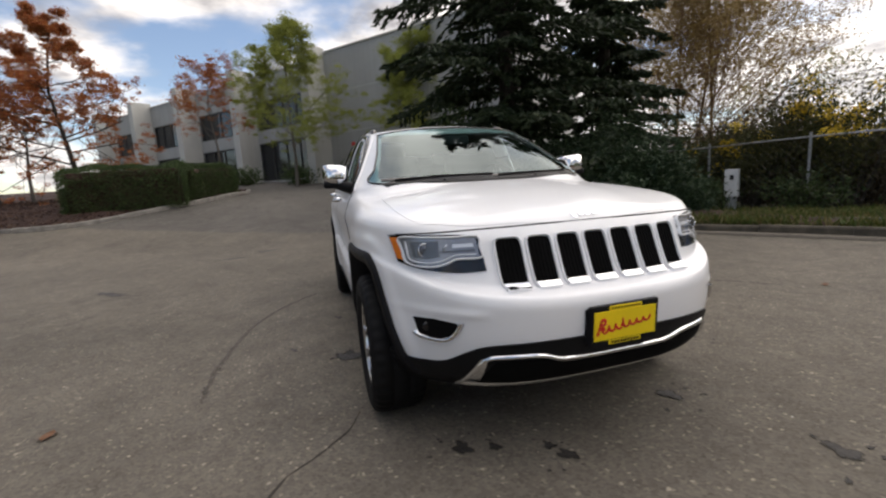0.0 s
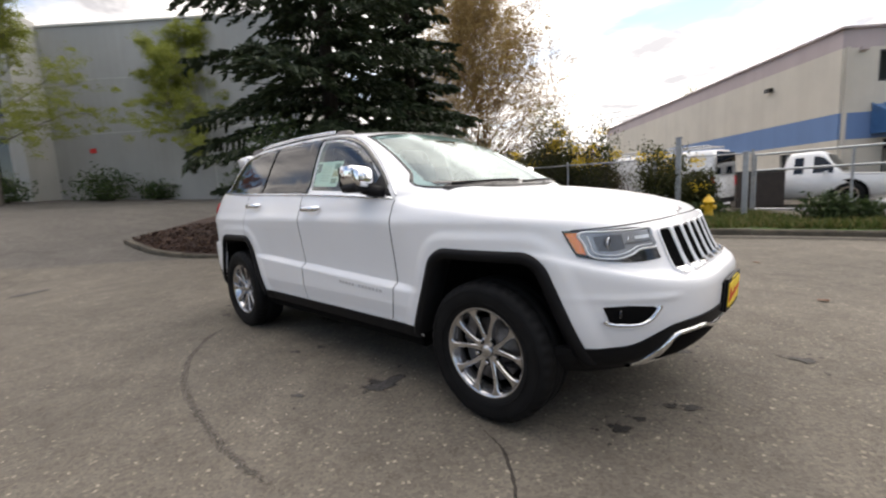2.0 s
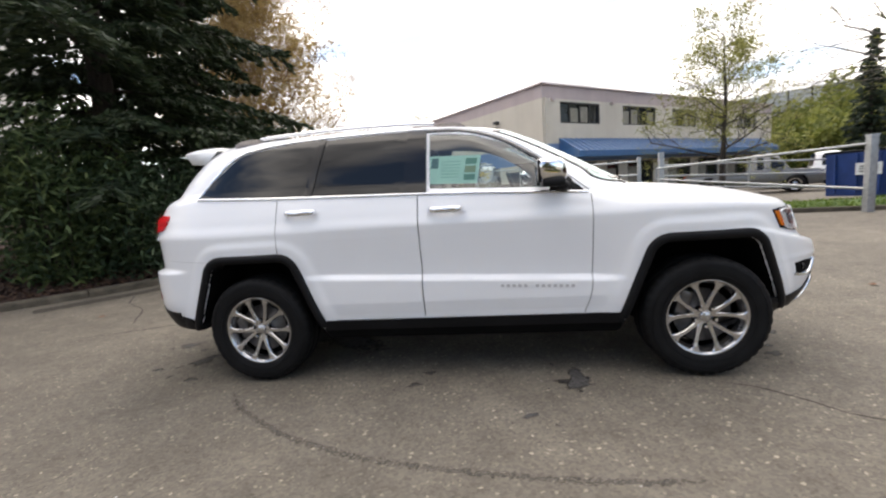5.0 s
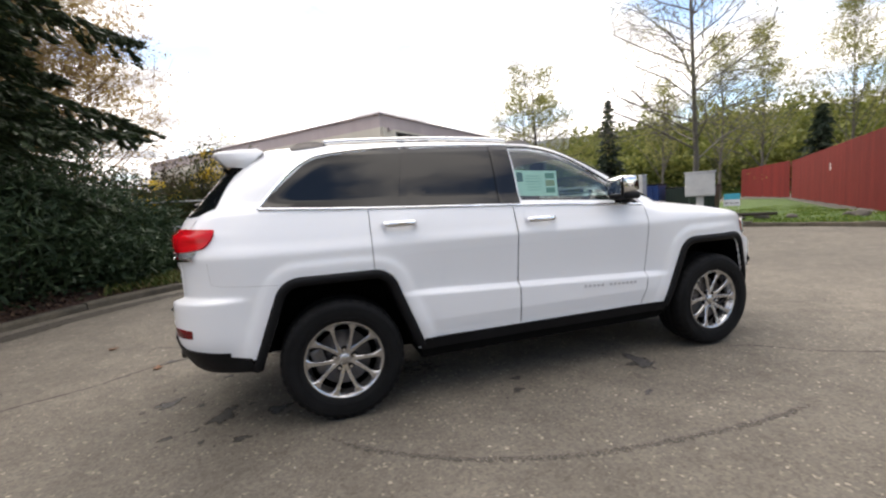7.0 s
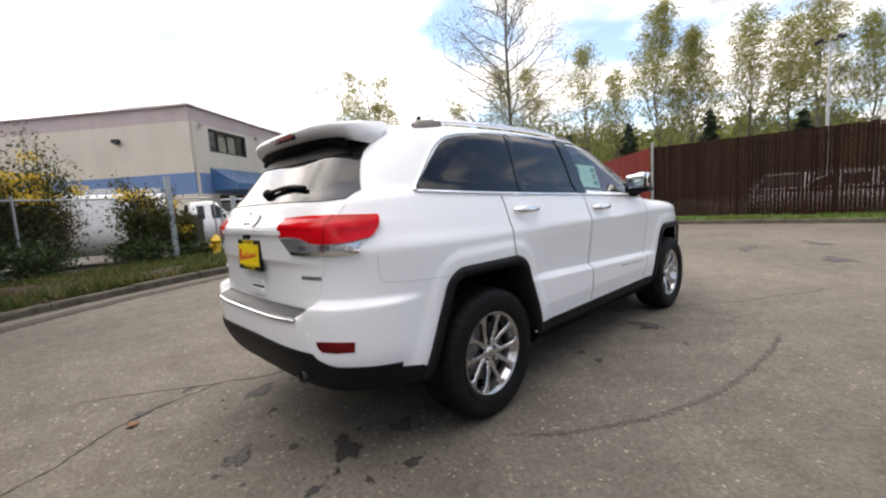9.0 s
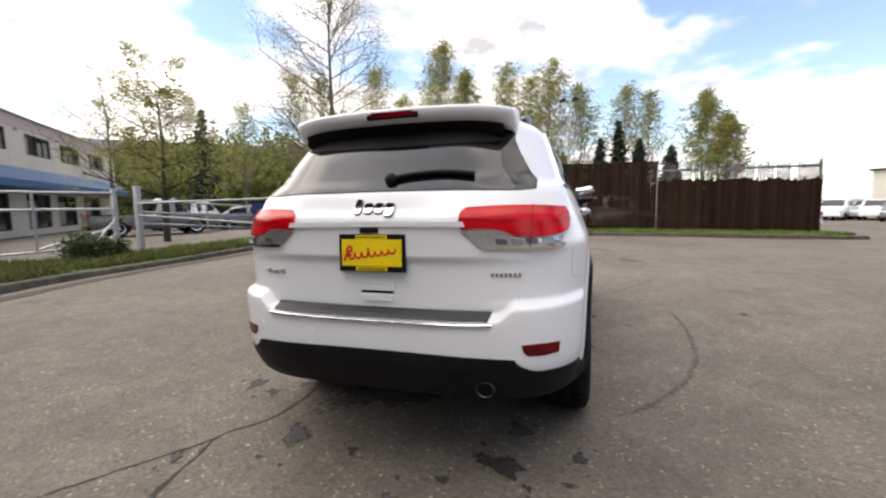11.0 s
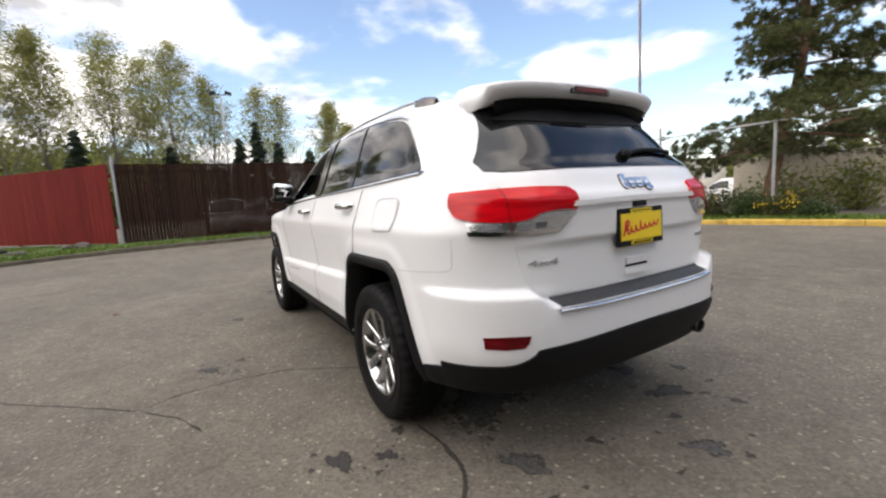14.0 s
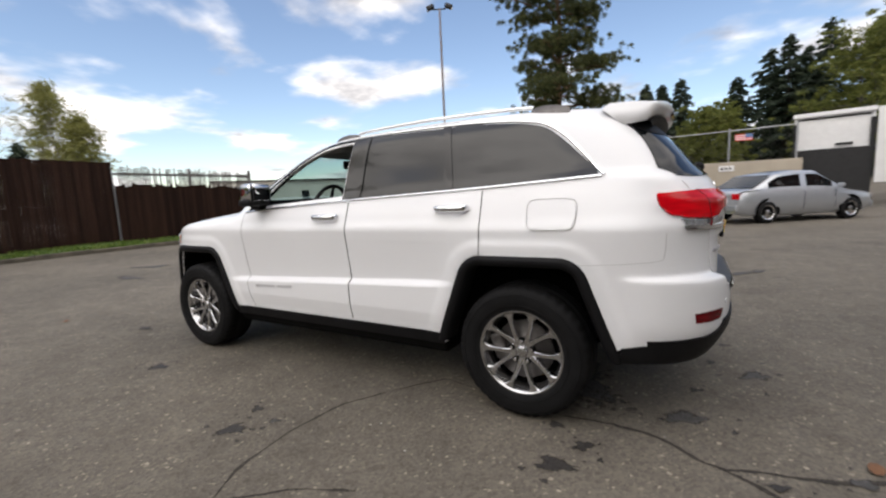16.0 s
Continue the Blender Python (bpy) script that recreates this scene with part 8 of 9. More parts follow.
for w in doors_l:
    fl.box("roller_door", w[0], w[1], w[2], w[3], -0.2, -0.12, M_DARKMETAL, nb)
for f, s in ((fr, 27.1), (fl, 27.1)):
    f.box("parapet_cap", -0.12, s, H, H + 0.09, -0.42, 0.10, P_MAUVE, nb, bevel=0.02)
roof_bm = bmesh.new()
cs4 = [fr.c, fr.c + fr.d * 27, fr.c + fr.d * 27 + fl.d * 27, fr.c + fl.d * 27]
roof_bm.faces.new([roof_bm.verts.new((p.x, p.y, H - 0.25)) for p in cs4])
part("roof", roof_bm, P_GREY, nb)
back1, back2 = Facade(cs4[2].xy, tuple((cs4[1] - cs4[2]).xy), (0.772, 0.635)), Facade(cs4[2].xy, tuple((cs4[3] - cs4[2]).xy), (-0.635, 0.772))
back1.wall(0, 26.7, 0, H, [], P_CREAM, nb)
back2.wall(0.3, 26.7, 0, H, [], P_CREAM, nb)
for s in (0.6, 5.6, 11.0, 15.8, 20.4):
    fr.box("roof_scupper", s, s + 0.25, 5.6, 5.74, 0.0, 0.16, P_MAUVE, nb)
fr.box("downpipe", 0.10, 0.22, 0.1, 5.75, 0.0, 0.10, P_CREAM, nb)
fl.box("wall_lamp", 3.6, 3.9, 4.95, 5.12, 0.0, 0.22, M_DARKMETAL, nb)
# awning: sloped sheet with standing seams
aw = thing("awning", "sloped blue standing-seam metal awning over the shop fronts", "awning")
A0, A1 = 1.2, 25.0
def aw_pt(s, o, z):
    return fr.c + fr.d * s + fr.n * o + Vector((0, 0, z))
ab = bmesh.new()
vsq = [aw_pt(A0, 0.003, 3.62), aw_pt(A1, 0.003, 3.62), aw_pt(A1, 1.35, 2.82), aw_pt(A0, 1.35, 2.82), aw_pt(A0, 1.35, 2.50), aw_pt(A1, 1.35, 2.50), aw_pt(A1, 0.003, 2.50), aw_pt(A0, 0.003, 2.50)]
vb = [ab.verts.new(v) for v in vsq]
for q in ((0, 1, 2, 3), (3, 2, 5, 4), (4, 5, 6, 7), (0, 3, 4, 7), (1, 6, 5, 2)):
    ab.faces.new([vb[i] for i in q])
bmesh.ops.recalc_face_normals(ab, faces=ab.faces)
part("awning_sheet", ab, M_AWNING, aw)
for i in range(56):
    s = A0 + (A1 - A0) * i / 55
    sb = bmesh.new()
    rod(sb, aw_pt(s, 0.02, 3.65), aw_pt(s, 1.36, 2.85), 0.035, 0.035, 4)
    part("seam", sb, M_AWNING, aw)

# west: grey concrete building with tall fins
gb = thing("office_building", "grey two-storey tilt-up concrete building with tall pale fins", "building")
gf = Facade((-25.5, 0.2), (-0.745, -0.667), (0.667, -0.745))
Z0, ZT = 0.2, 9.6
bays = []
for k in range(4):
    s = 0.5 + 7.35 * k
    bays += [(s + 1.0, s + 6.4, 5.9, 7.9), (s + 0.9, s + 6.5, 2.3, 5.0)]
gf.wall(0, 31, Z0, ZT, bays, P_GREY, gb)
for b in bays:
    gf.window(*b, 4, gb, -1)
for k in range(5):
    s = 7.35 * k
    gf.box("fin", s - 0.25, s + 0.45, Z0, 10.0 if k else 10.15, -0.1, 1.5, P_FIN, gb, bevel=0.03)
gr2 = Facade((-25.5, 0.2), (0.745, 0.667), (0.667, -0.745))
gr2.wall(0.24, 12.5, Z0, ZT + 0.25, [], P_GREY, gb, name="blank_wall")
for z in (4.9, 7.4):
    gr2.box("panel_joint", 0.46, 12.5, z, z + 0.03, 0.0, 0.012, P_FIN, gb)
for s in (8.0,):
    gr2.box("panel_joint", s, s + 0.03, Z0, ZT + 0.2, 0.0, 0.010, P_FIN, gb)
gr2.box("parapet_cap", 0.3, 12.6, ZT + 0.25, ZT + 0.34, -0.4, 0.06, P_FIN, gb)
gf.box("parapet_cap", -0.2, 31, ZT, ZT + 0.09, -0.4, 0.06, P_FIN, gb)
gr2.box("red_sign", 2.0, 2.3, 4.0, 4.22, 0.0, 0.03, M_RED, gb, "small red wall sign")
grb = bmesh.new()
qa = [gf.c + gf.d * 31, gf.c, gr2.c + gr2.d * 12.5]
qb = [p - gf.n * 14 for p in qa]
grb.faces.new([grb.verts.new((p.x, p.y, ZT - 0.3)) for p in (qa[0], qa[2], qb[2], qb[0])])
part("roof", grb, P_GREY, gb)
gend = Facade((gr2.c + gr2.d * 12.5).xy, tuple((-gf.n).xy), tuple(gr2.d.xy))
gend.wall(0.3, 14, Z0, ZT + 0.25, [], P_GREY, gb)
gend2 = Facade((gf.c + gf.d * 31).xy, tuple((-gf.n).xy), tuple(gf.d.xy))
gend2.wall(0.3, 14, Z0, ZT, [], P_GREY, gb)
# low stair rail by the wall, and a pale low wall far to the left
lw = thing("garden_wall", "long pale wall beyond the mulch bed", "wall")
lwf = Facade((-30.0, -23.0), (0.55, -0.83), (0.83, 0.55))
lwf.box("wall", 0, 24, 0.4, 3.4, -0.3, 0, P_WHITE, lw)

# south-east: long low white building
wb = thing("warehouse", "long low white building with small windows", "building")
wf = Facade((48.5, -29.0), (-0.55, -0.835), (-0.835, 0.55))
whole = [(4 + 6.5 * i, 5 + 6.5 * i, 1.4, 2.6) for i in range(10)]
wf.wall(0, 72, -0.2, 3.9, whole, P_WHITE, wb)
for i, w in enumerate(whole):
    wf.window(*w, 1, wb, 0)
wf.box("eave", -0.3, 72.3, 3.9, 4.05, -9, 0.35, M_DARKMETAL, wb)
wf.box("back_wall", 0, 72, -0.2, 3.9, -9, -8.7, P_WHITE, wb)
wf.box("end_wall", 0, 0.3, -0.2, 3.9, -8.7, -0.3, P_WHITE, wb)
wf.box("end_wall", 71.7, 72, -0.2, 3.9, -8.7, -0.3, P_WHITE, wb)
for zz in (4.7, 5.5):
    wf.box("roof_rail", 22, 72, zz, zz + 0.10, -1.2, -1.1, M_DARKMETAL, wb)
for i in range(9):
    wf.box("rail_post", 22 + 6.2 * i, 22.1 + 6.2 * i, 4.05, 5.5, -1.2, -1.1, M_DARKMETAL, wb)

# far road bridge to the north-east
ov = thing("road_bridge", "far grey elevated road on piers", "bridge")
of = Facade((40.0, 82.0), (0.72, -0.69), (-0.69, -0.72))
of.box("deck", -20, 60, 9.0, 10.3, -8, 0, P_GREY, ov)
of.box("parapet", -20, 60, 10.3, 13.2, -0.3, 0.02, wallpaint("grey_noise_wall", (0.42, 0.44, 0.45)), ov)
for i in range(5):
    of.box("pier", -10 + 16 * i, -8 + 16 * i, 0, 9.0, -5, -3, P_GREY, ov)
for i in range(27):
    of.box("wall_post", -20 + 3 * i, -19.8 + 3 * i, 10.3, 13.3, 0.02, 0.12, M_DARKMETAL, ov)


# ---- vehicles in the distance ----
def sampled(pairs, xs):
    return np.interp(xs, [p[0] for p in pairs], [p[1] for p in pairs])




def vehicle(name, label, m, paint, length=4.4, width=1.75, kind="sedan", wheel_r=0.31, tail=M_REDLENS):
    """A parked vehicle: body shell, glass, wheels and lamps, nose towards its own +x."""
    top = thing(name, label, "car", m)
    L = length / 2
    if kind == "sedan":
        belt = [(-L, 0.80), (-L * 0.9, 0.93), (-L * 0.5, 0.96), (L * 0.35, 0.93), (L * 0.9, 0.74), (L, 0.60)]
        roof = [(-L * 0.78, 0.95), (-L * 0.45, 1.36), (-L * 0.15, 1.44), (L * 0.12, 1.42), (L * 0.46, 0.93)]
    elif kind == "hatch":
        belt = [(-L, 0.85), (-L * 0.92, 0.98), (L * 0.42, 0.95), (L * 0.9, 0.78), (L, 0.62)]
        roof = [(-L * 0.96, 0.98), (-L * 0.80, 1.46), (-L * 0.2, 1.53), (L * 0.12, 1.50), (L * 0.52, 0.95)]
    elif kind == "van":
        belt = [(-L, 1.15), (L * 0.62, 1.15), (L * 0.68, 1.10), (L * 0.96, 0.95), (L, 0.75)]
        roof = [(-L, 1.16), (-L * 0.985, 2.02), (L * 0.35, 2.05), (L * 0.45, 1.98), (L * 0.70, 1.10)]
    else:
        belt = [(-L, 1.02), (-L * 0.05, 1.02), (L * 0.5, 1.08), (L * 0.93, 1.02), (L, 0.85)]
        roof = [(-L * 0.03, 1.03), (L * 0.02, 1.82), (L * 0.3, 1.86), (L * 0.36, 1.80), (L * 0.54, 1.07)]
    xs = np.linspace(-L, L, 45)
    bz = sampled(belt, xs)
    rz = np.where((xs > roof[0][0]) & (xs < roof[-1][0]), sampled(roof, xs), bz)
    rz = np.maximum(rz, bz)
    e = np.abs(xs / L)
    w = width / 2 * (1 - 0.10 * e**4 - 0.12 * e**14)
    z0 = 0.20 + 0.10 * e**8 + (0.12 if kind in ("pickup", "van") else 0)
    lean = 0.10 if kind == "van" else 0.24
    rows = []
    for x, b, r, ww, zb in zip(xs, bz, rz, w, z0):
        hg = max(r - b, 0.0)
        wr = ww * 0.95 - lean * hg
        sec = [(ww * 0.86, zb), (ww * 0.97, zb + 0.08), (ww, (zb + b) / 2), (ww * 0.985, b - 0.05), (ww * 0.95, b), (wr + 0.02 * (hg > 0), b + hg * 0.86), (wr * 0.90, b + hg * 0.985 + 0.01), (wr * 0.5, b + hg + 0.02), (0, b + hg + 0.028)]
        rows.append([(x, y, z) for y, z in sec] + [(x, -y, z) for y, z in sec[-2::-1]])
    k = len(rows[0])
    vs = [v for r in rows for v in r]
    fs = [(i * k + j, (i + 1) * k + j, (i + 1) * k + j + 1, i * k + j + 1) for i in range(len(rows) - 1) for j in range(k - 1)]
    fs += [tuple(range(k)), tuple((len(rows) - 1) * k + j for j in range(k - 1, -1, -1))]
    part_of("body", vs, fs, paint, top)
    # glass: panes laid 6 mm over the upper body
    def pane(x0, x1, side, nm="side_window"):
        ii = [i for i, x in enumerate(xs) if x0 <= x <= x1 and rz[i] - bz[i] > 0.20]
        if len(ii) < 2:
            return
        q = []
        for i in ii:
            a, b = np.array(rows[i][4]), np.array(rows[i][5])
            for f in (0.12, 0.92):
                p = a + (b - a) * f
                q.append((p[0], side * (p[1] + 0.008), p[2] + 0.002))
        f2 = [(2 * i, 2 * i + 1, 2 * i + 3, 2 * i + 2) for i in range(len(ii) - 1)]
        part_of(nm, q, [t[::-1] for t in f2] if side > 0 else f2, M_PRIVACY, top)
    spans = {"sedan": ((-0.62, -0.10), (-0.07, 0.40)), "hatch": ((-0.86, -0.38), (-0.34, 0.04), (0.07, 0.46)), "van": ((0.40, 0.62),), "pickup": ((0.06, 0.22), (0.24, 0.47))}[kind]
    for a, b in spans:
        for sd in (-1, 1):
            pane(L * a, L * b, sd)
    for x0, x1, nm in ((roof[-1][0], roof[-2][0], "windscreen"), (roof[0][0], roof[1][0], "back_window")):
        za, zb2 = sampled(belt, [x0])[0], sampled(roof, [x1])[0]
        wa, wb2 = width / 2 * 0.80, (width / 2 * 0.95 - lean * (zb2 - za)) * 0.86
        sgn = 1 if nm == "windscreen" else -1
        f0, f1 = 0.10, 0.90
        q = []
        for f in (f0, f1):
            ww = wa + (wb2 - wa) * f
            for yy in (-ww, 0, ww):
                q.append((x0 + (x1 - x0) * f + sgn * (0.035 + 0.01 * (yy == 0)), yy, za + (zb2 - za) * f + 0.03))
        fq = [(0, 1, 4, 3), (1, 2, 5, 4)]
        part_of(nm, q, fq if sgn > 0 else [t[::-1] for t in fq], M_PRIVACY, top)
    for sd in (-1, 1):
        part("headlight", box_bm(0.12, 0.30, 0.13, (L * 0.955, sd * width * 0.34, sampled(belt, [L * 0.93])[0] - 0.10), 0.03), M_SILVERLENS, top)
        part("tail_light", box_bm(0.08, 0.22 if kind != "van" else 0.10, 0.16 if kind != "van" else 0.32, (-L * 0.985, sd * width * (0.38 if kind != "van" else 0.44), (0.78 if kind in ("sedan", "hatch") else 1.05)), 0.02), tail, top)
        part("wing_mirror", box_bm(0.10, 0.16, 0.11, (L * 0.40, sd * (width / 2 + 0.06), sampled(belt, [L * 0.4])[0] + 0.07), 0.03), paint, top)
    part("bumper", box_bm(0.10, width * 0.84, 0.16, (L * 0.985, 0, 0.40), 0.03), M_BLACKPLASTIC if kind in ("pickup", "van") else paint, top)
    part("bumper", box_bm(0.10, width * 0.84, 0.18, (-L * 0.985, 0, 0.45), 0.03), M_BLACKPLASTIC if kind in ("pickup", "van") else paint, top)
    if kind == "pickup":
        part("load_bed", box_bm(L * 0.86, width * 0.80, 0.03, (-L * 0.50, 0, 1.062), 0.0), M_LINER, top)
    if kind == "van":
        for sd in (-1, 1):
            bmr = bmesh.new()
            rod(bmr, (-L * 0.9, sd * 0.6, 2.16), (L * 0.3, sd * 0.6, 2.18), 0.03, 0.03, 6)
            part("roof_rack", bmr, M_METAL, top)
        for xx in (-0.85, -0.3, 0.25):
            bmr = bmesh.new()
            rod(bmr, (L * xx, -0.7, 2.17), (L * xx, 0.7, 2.17), 0.025, 0.025, 6)
            part("rack_bar", bmr, M_METAL, top)
        for i in range(4):
            for j in range(3 - (i == 3)):
                part("printed_bar", box_bm(0.34, 0.006, 0.05, (-L * 0.25 - j * 0.40 + 0.08 * (i % 2), -(width / 2 * 0.94), 1.72 - i * 0.11), 0.0), M_DARKMETAL, top)
    for wx in (-0.60, 0.60):
        for sd in (-1, 1):
            vs, fs = lathe([(wheel_r * 0.55, 0.10), (wheel_r * 0.95, 0.10), (wheel_r, 0.07), (wheel_r, -0.07), (wheel_r * 0.95, -0.10), (wheel_r * 0.66, -0.105)], 24)
            y = sd * (width / 2 - 0.10)
            ws = [(L * wx + v[0], y + (v[1] if sd < 0 else -v[1]), wheel_r + v[2]) for v in vs]
            wh = part_of("wheel", ws, fs, M_RUBBER, top)
            vs, fs = lathe([(0.0, -0.085), (wheel_r * 0.20, -0.090), (wheel_r * 0.25, -0.075), (wheel_r * 0.58, -0.085), (wheel_r * 0.67, -0.105)], 20)
            ws = [(L * wx + v[0], y + (v[1] if sd < 0 else -v[1]), wheel_r + v[2]) for v in vs]
            part_of("hubcap", ws, fs, M_ALLOY, wh)
            vs, fs = lathe([(0.0, -0.112), (wheel_r * 1.22, -0.112)], 20)
            ws = [(L * wx + v[0], sd * (width / 2 + 0.004 - 0.004 * 0), wheel_r * 1.05 + v[2]) for v in vs]
            ws = [(a, sd * (width / 2 * 0.985 + 0.012), max(c2, 0.24)) for a, b2, c2 in ws]
            ob = part_of("wheel_arch", ws, fs, M_LINER, top)
            ob.location.y = -sd * 0.014
    for xx in (-0.09, 0.36) if kind in ("sedan", "hatch") else ():
        for sd in (-1, 1):
            part("door_seam", box_bm(0.012, 0.004, 0.5, (L * xx, sd * (width / 2 + 0.001), 0.62), 0.0), M_LINER, top)
    return top


def facing(x, y, dx, dy, z=0.0):
    return Matrix.Translation((x, y, z + float(rise(x, y)))) @ Matrix.Rotation(math.atan2(dy, dx), 4, "Z")


C_SILVER = plain("silver_car_paint", (0.40, 0.42, 0.45), 0.28, 0.55, var=0.05, coat=0.8)
C_WHITE = plain("plain_white_car_paint", (0.74, 0.74, 0.74), 0.35, var=0.05, coat=0.6)
C_BLACK = plain("black_car_paint", (0.014, 0.014, 0.016), 0.2, var=0.1, coat=0.8)
C_RED = plain("red_car_paint", (0.36, 0.03, 0.03), 0.3, var=0.1, coat=0.7)
C_GREY = plain("grey_car_paint", (0.16, 0.165, 0.17), 0.3, 0.4, var=0.1, coat=0.7)
vehicle("sedan", "silver four-door sedan parked by the fence", facing(-4.75, -13.2, -0.80, -0.60), C_SILVER, 4.38, 1.73)
vehicle("panel_van", "white panel van with a roof rack behind the fence", facing(-2.6, 14.0, -0.985, 0.17), C_WHITE, 5.6, 2.0, "van", 0.36)
vehicle("pickup_truck", "white pickup truck parked before the cream building", facing(1.5, 17.5, 0.98, -0.12), C_WHITE, 5.6, 1.95, "pickup", 0.40)
vehicle("pickup_truck", "grey pickup truck in the far lot", facing(12.6, 19.8, 0.90, -0.42), C_GREY, 5.6, 1.95, "pickup", 0.40)
vehicle("pickup_truck", "white pickup truck in the far lot", facing(17.4, 22.8, 0.9, -0.42), C_WHITE, 5.6, 1.95, "pickup", 0.40)
vehicle("sedan", "dark sedan in the far lot", facing(18.5, 19.0, 0.8, -0.6), C_GREY, 4.5, 1.8)
vehicle("hatchback", "red hatchback in the far lot", facing(21.5, 20.5, 0.8, -0.6), C_RED, 4.2, 1.75, "hatch")
for y in (0.1, -2.5, -5.7):
    vehicle("hatchback", "white hatchback parked nose-in behind the brown fence", facing(17.9, y, -1.0, 0.1), C_WHITE, 4.2, 1.75, "hatch")
vehicle("hatchback", "black hatchback in the open lot", facing(18.3, -16.2, -0.9, 0.1), C_BLACK, 4.3, 1.75, "hatch")
vehicle("hatchback", "white hatchback at the lot entrance", facing(14.6, -16.0, -0.35, 0.94), C_WHITE, 4.2, 1.75, "hatch")
vehicle("hatchback", "dark grey hatchback beside a white one", facing(12.5, -16.9, -0.35, 0.94), C_BLACK, 4.4, 1.78, "hatch")
for x, y, pt, lb in ((37.5, -17.0, C_GREY, "grey"), (36.2, -19.5, C_SILVER, "silver"), (34.6, -22.0, C_WHITE, "white"), (33.4, -24.3, C_RED, "red"), (32.4, -26.6, C_WHITE, "white"), (31.0, -29.0, C_SILVER, "silver"), (29.6, -31.4, C_WHITE, "white")):
    vehicle("sedan", lb + " sedan in the far parked row", facing(x, y, -0.83, 0.55), pt, 4.4, 1.75)
LOT = [(C_WHITE, "white"), (C_GREY, "grey"), (C_BLACK, "black"), (C_SILVER, "silver"), (C_RED, "red")]
rs_lot = random.Random(5)
for i in range(12):
    p, nm = LOT[(i * 3 + i // 4) % 5]
    a = -27 - i * 2.3
    dd = 44 - 0.9 * i + 2.0 * (i % 2)
    vehicle("sedan" if i % 2 else "hatchback", f"{nm} car parked in the far row", facing(-4.2 + dd * math.cos(radians(a)), 0.3 + dd * math.sin(radians(a)), -0.8 + 0.1 * rs_lot.random(), 0.55), p, 4.4, 1.75, "sedan" if i % 2 else "hatch")
for i, (x, y, p, nm, kd) in enumerate(((17.6, -1.4, C_WHITE, "white", "hatch"), (17.8, -5.6, C_SILVER, "silver", "hatch"), (18.2, -8.6, C_WHITE, "white", "sedan"), (6.8, -20.6, C_WHITE, "white", "sedan"))):
    vehicle("hatchback" if kd == "hatch" else "sedan", f"{nm} car half hidden behind the fence", facing(x, y, -0.1, 1) if i < 3 else facing(x, y, 1, 0.1), p, 4.5, 1.8, kd)

# box truck, seen from behind
bt = thing("box_truck", "white box truck with a dark tailgate and chassis", "truck", facing(-7.15, -19.4, -0.23, -0.97))
part("cargo_box", box_bm(5.2, 2.35, 2.2, (-2.6 + 0.0 + 2.6 - 0.0 + 2.6, 0, 2.55), 0.03), C_WHITE, bt, "white cargo box")
part("tailgate", box_bm(0.10, 2.30, 1.75, (-0.06, 0, 1.43), 0.02), M_DARKMETAL, bt, "dark raised tail lift")
part("corner_post", box_bm(0.12, 0.16, 2.1, (-0.05, -1.12, 2.3), 0.02), M_DARKMETAL, bt)
part("corner_post", box_bm(0.12, 0.12, 2.1, (-0.05, 1.12, 2.3), 0.02), M_DARKMETAL, bt)
part("chassis", box_bm(7.0, 1.9, 0.35, (3.4, 0, 0.95), 0.03), M_LINER, bt)
part("cab", box_bm(1.8, 2.2, 1.9, (6.4, 0, 1.75), 0.12), C_WHITE, bt)
for x in (1.2, 6.2):
    for sd in (-1, 1):
        vs, fs = lathe([(0.2, 0.16), (0.45, 0.16), (0.48, 0.1), (0.48, -0.1), (0.45, -0.16), (0.0, -0.16)], 24)
        part_of("wheel", [(x + v[0], sd * 0.95 + v[1] * -sd * -1, 0.48 + v[2]) for v in vs], fs, M_RUBBER, bt)
part("rear_door", box_bm(0.06, 0.75, 2.75, (-0.30, -1.60, 2.30), 0.02), C_WHITE, bt, "white rear door swung open")
part("header", box_bm(0.14, 2.42, 0.16, (-0.06, 0, 3.66), 0.02), C_WHITE, bt)
part("door_slot", box_bm(0.05, 2.10, 0.05, (-0.03, 0, 3.50), 0.01), M_LINER, bt)
for i, (y, w2) in enumerate(((0.55, 0.9), (-0.35, 0.5))):
    part("cargo_flap", box_bm(0.04, w2, 0.10, (-0.10, y, 2.25 + 0.2 * i), 0.01), M_DARKMETAL, bt)


